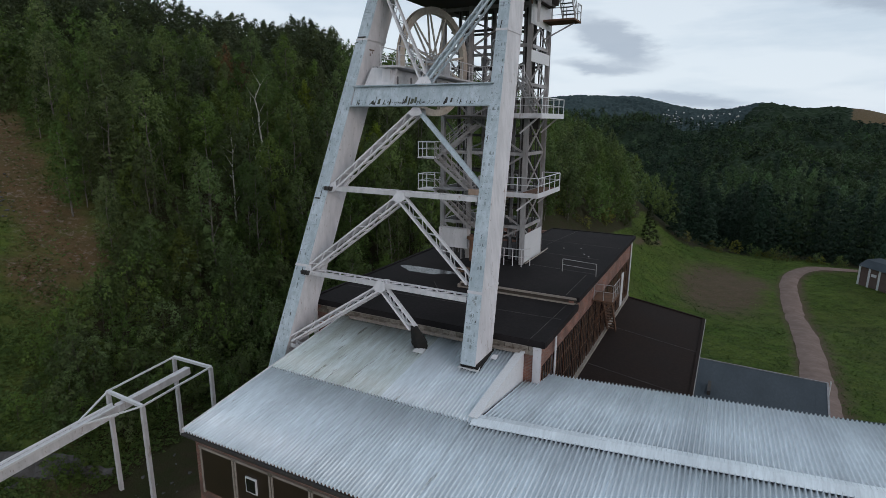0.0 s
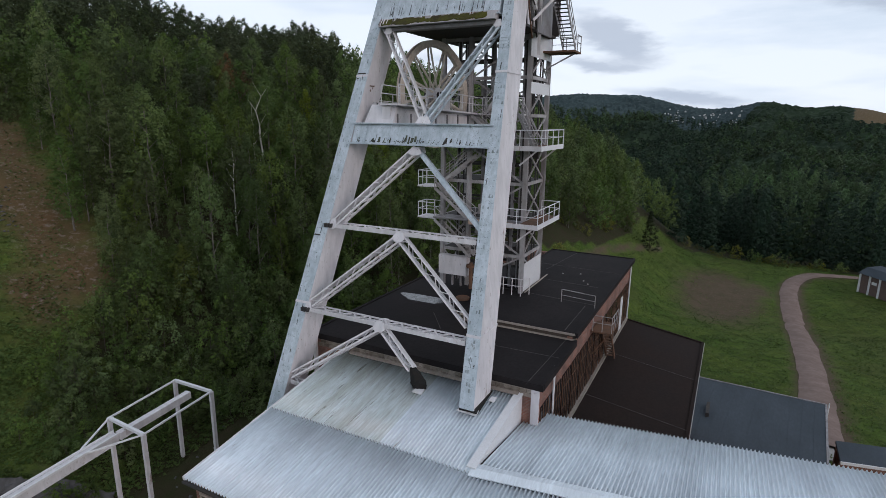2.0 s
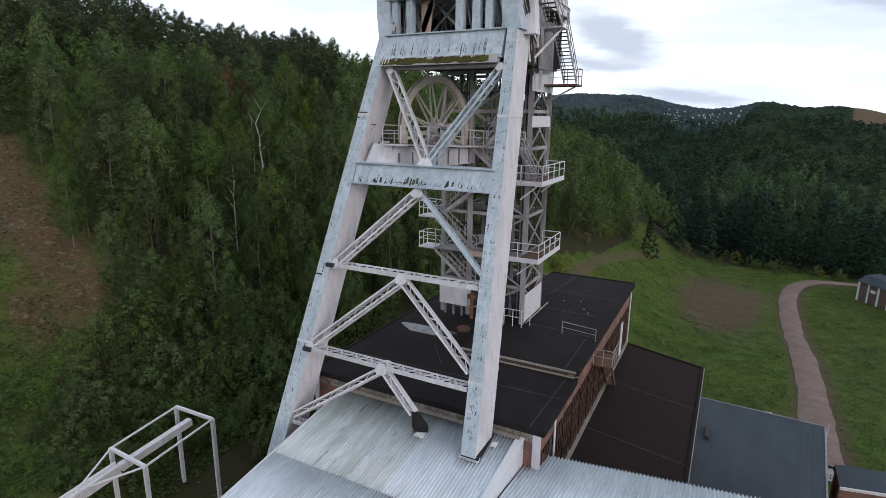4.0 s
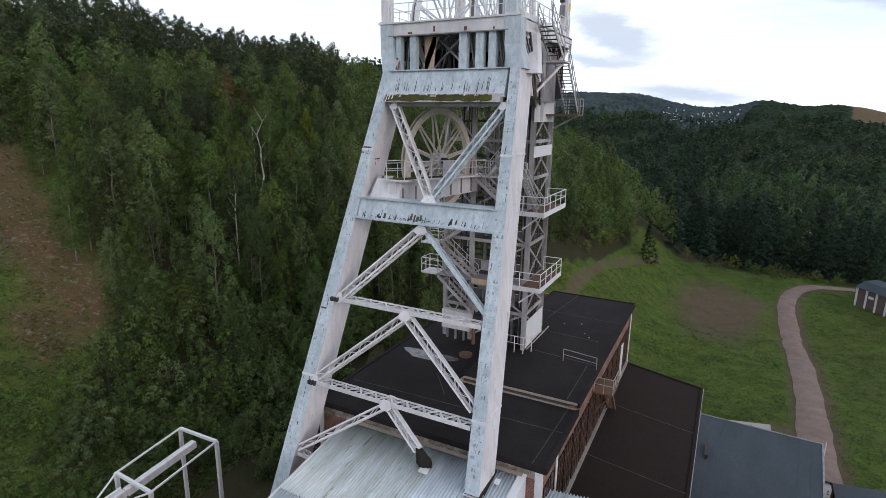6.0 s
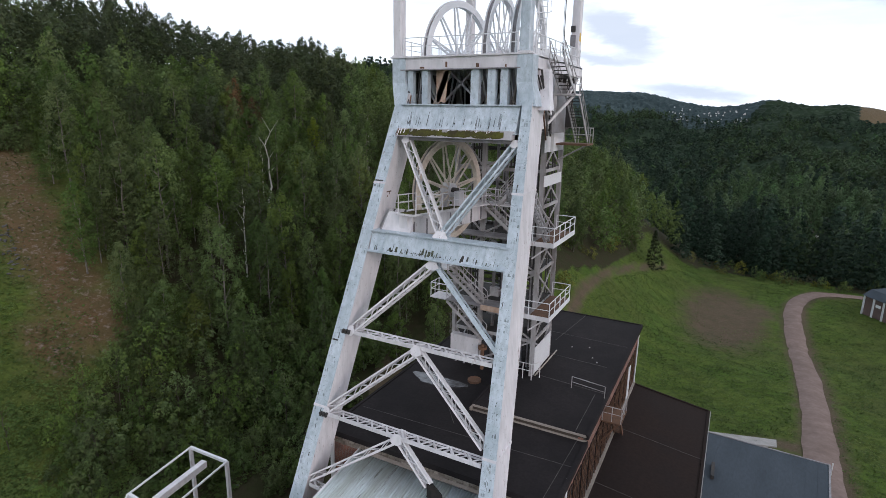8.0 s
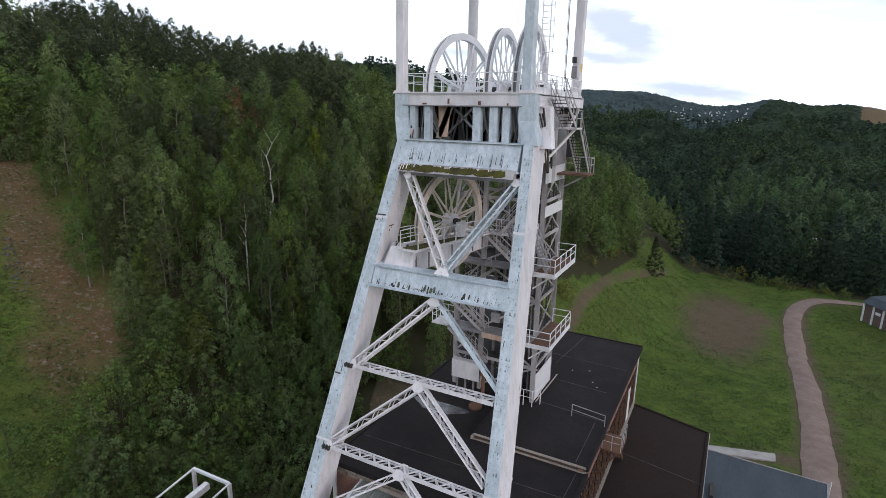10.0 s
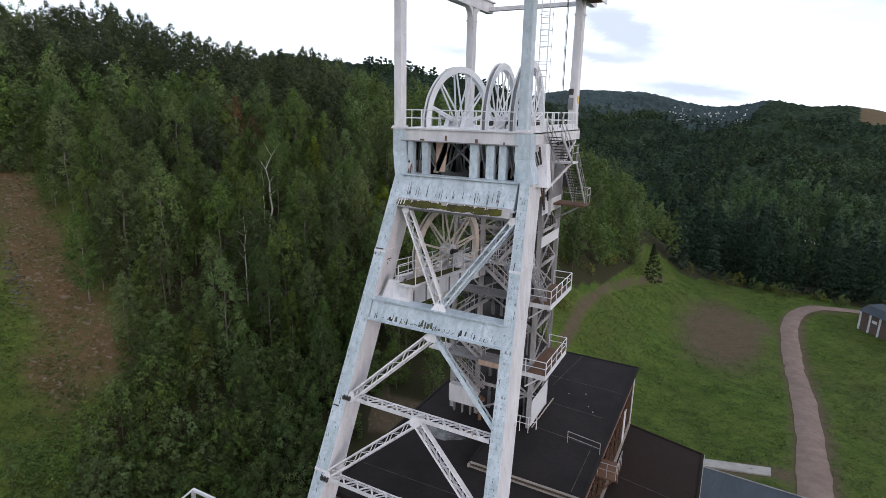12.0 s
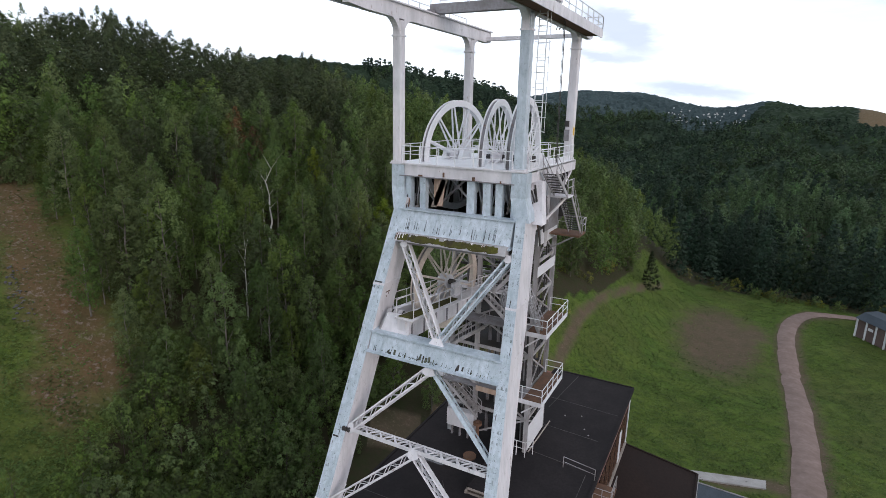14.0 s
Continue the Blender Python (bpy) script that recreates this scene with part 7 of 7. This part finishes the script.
# A small car park and a house down in the valley
def car(x, y, turn, paint):
    z = land(x, y) + 0.12
    ob = thing("car", "small parked car far down in the valley", "car", (x, y, z), "cars in the valley")
    ob.rotation_euler = (0, 0, turn)
    body = Mesh().prism([(-2.1, 0.3), (2.1, 0.3), (2.15, 0.75), (1.2, 0.9), (-2.0, 0.95)], -0.85, 0.85)
    part("body", body, paint, ob)
    part("cabin", Mesh().prism([(-1.8, 0.93), (0.9, 0.9), (0.3, 1.45), (-1.4, 1.45)], -0.75, 0.75), DARK, ob)
    for px in (-1.3, 1.3):
        for py in (-0.8, 0.8):
            part("wheel", Mesh().tube((px, py - 0.1, 0.3), (px, py + 0.1, 0.3), 0.32, 10), DARK, ob)


strip("valley_road", [(33, 352), (40, 349), (46, 347), (53, 347), (62, 350)], 5.0, CONCRETE, "grey car park among the valley trees", 0.2)
for x, y, turn, paint in ((41, 347.5, 0.2, HOUSE), (45, 346, 0.1, YELLOW), (48, 345.6, -0.1, HOUSE), (51.5, 345.6, 1.2, SHED_PANEL)):
    car(x, y, turn, paint)

# Rocks and rubble
def rock(x, y, s, rnd, tall=0.6):
    bm = bmesh.new()
    bmesh.ops.create_icosphere(bm, subdivisions=2, radius=1.0)
    k = rnd.uniform(0, 50)
    # split faces: a few flat cuts through the stone
    cuts = [(Vector((rnd.gauss(0, 1), rnd.gauss(0, 1), rnd.gauss(0, 0.8))).normalized(), rnd.uniform(0.35, 0.75)) for _ in range(9)]
    for v in bm.verts:
        for n, d in cuts:
            over = v.co.dot(n) - d
            if over > 0:
                v.co -= n * over
        v.co *= 1 + 0.12 * noise.noise(v.co * 3.0 + Vector((k, 0, 0)))
        v.co = Vector((v.co.x * s * 1.2, v.co.y * s * 0.9, v.co.z * s * tall))
    me = bpy.data.meshes.new("rock")
    bm.to_mesh(me)
    bm.free()
    me.materials.append(ROCK)
    ob = new("rock", me)
    ob.location = (x, y, land(x, y) + 0.05 * s)
    ob.rotation_euler = (0, 0, rnd.uniform(0, 6.28))
    tagged(ob, "grey broken rock on rough ground", "rock", "rocks on the slope")


for k in range(130):
    u = rnd.random()
    if u < 0.6 and k % 2:
        x, y, s = rnd.gauss(-34.5, 4.0), rnd.gauss(21, 3.5), rnd.uniform(0.06, 0.22)
    elif u < 0.35:
        x, y, s = rnd.gauss(-34, 4.5), rnd.gauss(30, 6), rnd.uniform(0.1, 0.28)
    elif u < 0.6:
        x, y, s = rnd.gauss(-41, 2.5), rnd.gauss(19, 2.5), rnd.uniform(0.12, 0.35)
    else:
        t = rnd.random()
        x, y, s = -88 + 10 * t + rnd.gauss(0, 0.9), 37.6 - 3.6 * t + rnd.gauss(0, 0.7), rnd.uniform(0.15, 0.5)
    if x > -24:
        continue
    rock(x, y, s * (0.7 if u > 0.6 else 1.0), rnd, 0.6)

# Rock face under the gantry
def rock_outcrop():
    m, cols, rows = Mesh(), 44, 12
    v = []
    for i in range(cols):
        for j in range(rows):
            u, w = i / (cols - 1), j / (rows - 1)
            x, y = -46.5 + 7.5 * u - 1.2 * w, 11.5 + 9.5 * u + 0.9 * w
            top = 1.7 + 0.7 * noise.noise((u * 5, 0, 3.0)) + 0.4 * noise.noise((u * 14, 0, 8.0))
            d = 0.6 * noise.noise((u * 7, w * 2.0, 1.0)) + 0.9 * abs(noise.noise((u * 15, w * 4, 4.0)))
            v.append((x + d * 0.3, y - d * 0.6, land(x, y) - 0.5 + (top * w + 0.2 * noise.noise((u * 22, w * 8, 2.0))) * math.sin(math.pi * (0.06 + 0.88 * u)) ** 0.5))
    m.add(v, [(i * rows + j, (i + 1) * rows + j, (i + 1) * rows + j + 1, i * rows + j + 1) for i in range(cols - 1) for j in range(rows - 1)])
    tagged(new("rock_outcrop", m.data("rock_outcrop", ROCK)), "low grey broken rock face beside the gantry", "rock")


rock_outcrop()

# ---- meadow grass: tufts too many to count ----
gr = np.random.default_rng(21)
cs = []
tries = 0
spots = random.Random(31)
while len(cs) < 125000 and tries < 500000:
    tries += 1
    if tries % 5 == 1:
        th, r = spots.uniform(-72, -44), spots.uniform(38, 64)
        x, y = r * math.sin(radians(th)), r * math.cos(radians(th))
        if x > -39:
            continue
    elif tries % 5 > 1:
        x, y = spots.uniform(-30, 48), 58 + 142 * spots.random() ** 1.1
        if x > 36 and y < 120:
            continue
    else:
        th, r = spots.uniform(-75, -58), spots.uniform(46, 124)
        x, y = r * math.sin(radians(th)), r * math.cos(radians(th))
    if wooded(x, y) or gap_to(TRACK, x, y) < 1.9 + 1.6 * spots.random() or gap_to(LANE, x, y) < 1.3 or gap_to([(2, 76.2), (8, 78.6), (12, 76)], x, y) < 2.2:
        continue
    if -4.5 < x < 11.5 and y < 64.5 or -8 < x < 0 and y < 52:
        continue
    bare = bell(math.hypot((x - 0.2) / 11.0, (y - 147) / 28), 0, 0.95) + bell(math.hypot((x - 8) / 6, (y - 156) / 12), 0, 0.9) + 0.75 * bell(gap_to(SCREE, x, y), 0, 5.2)
    if spots.random() < bare * 1.05:
        continue
    if noise.noise((x * 0.35, y * 0.35, 3.0)) < spots.uniform(-0.5, 0.25):
        continue
    cs.append((x, y, land(x, y) + 0.14))
cs = np.array(cs)
nn = gr.normal(size=cs.shape) * np.array([0.5, 0.5, 0.3]) + np.array([0, 0, 1.0])
nn /= np.linalg.norm(nn, axis=1, keepdims=True)
size = (0.10 + 0.14 * gr.random((len(cs), 1))) * np.where(cs[:, :1] < -32, 1.05, 1.0)
tufts = leaf_tris(cs, nn, size, gr, 1.0)
tagged(new("meadow_grass", tri_mesh("meadow_grass", tufts, np.arange(len(tufts)).reshape(-1, 3), GRASS_BLADE)), "tufts of green grass on the meadow", "grass", kind="stuff")
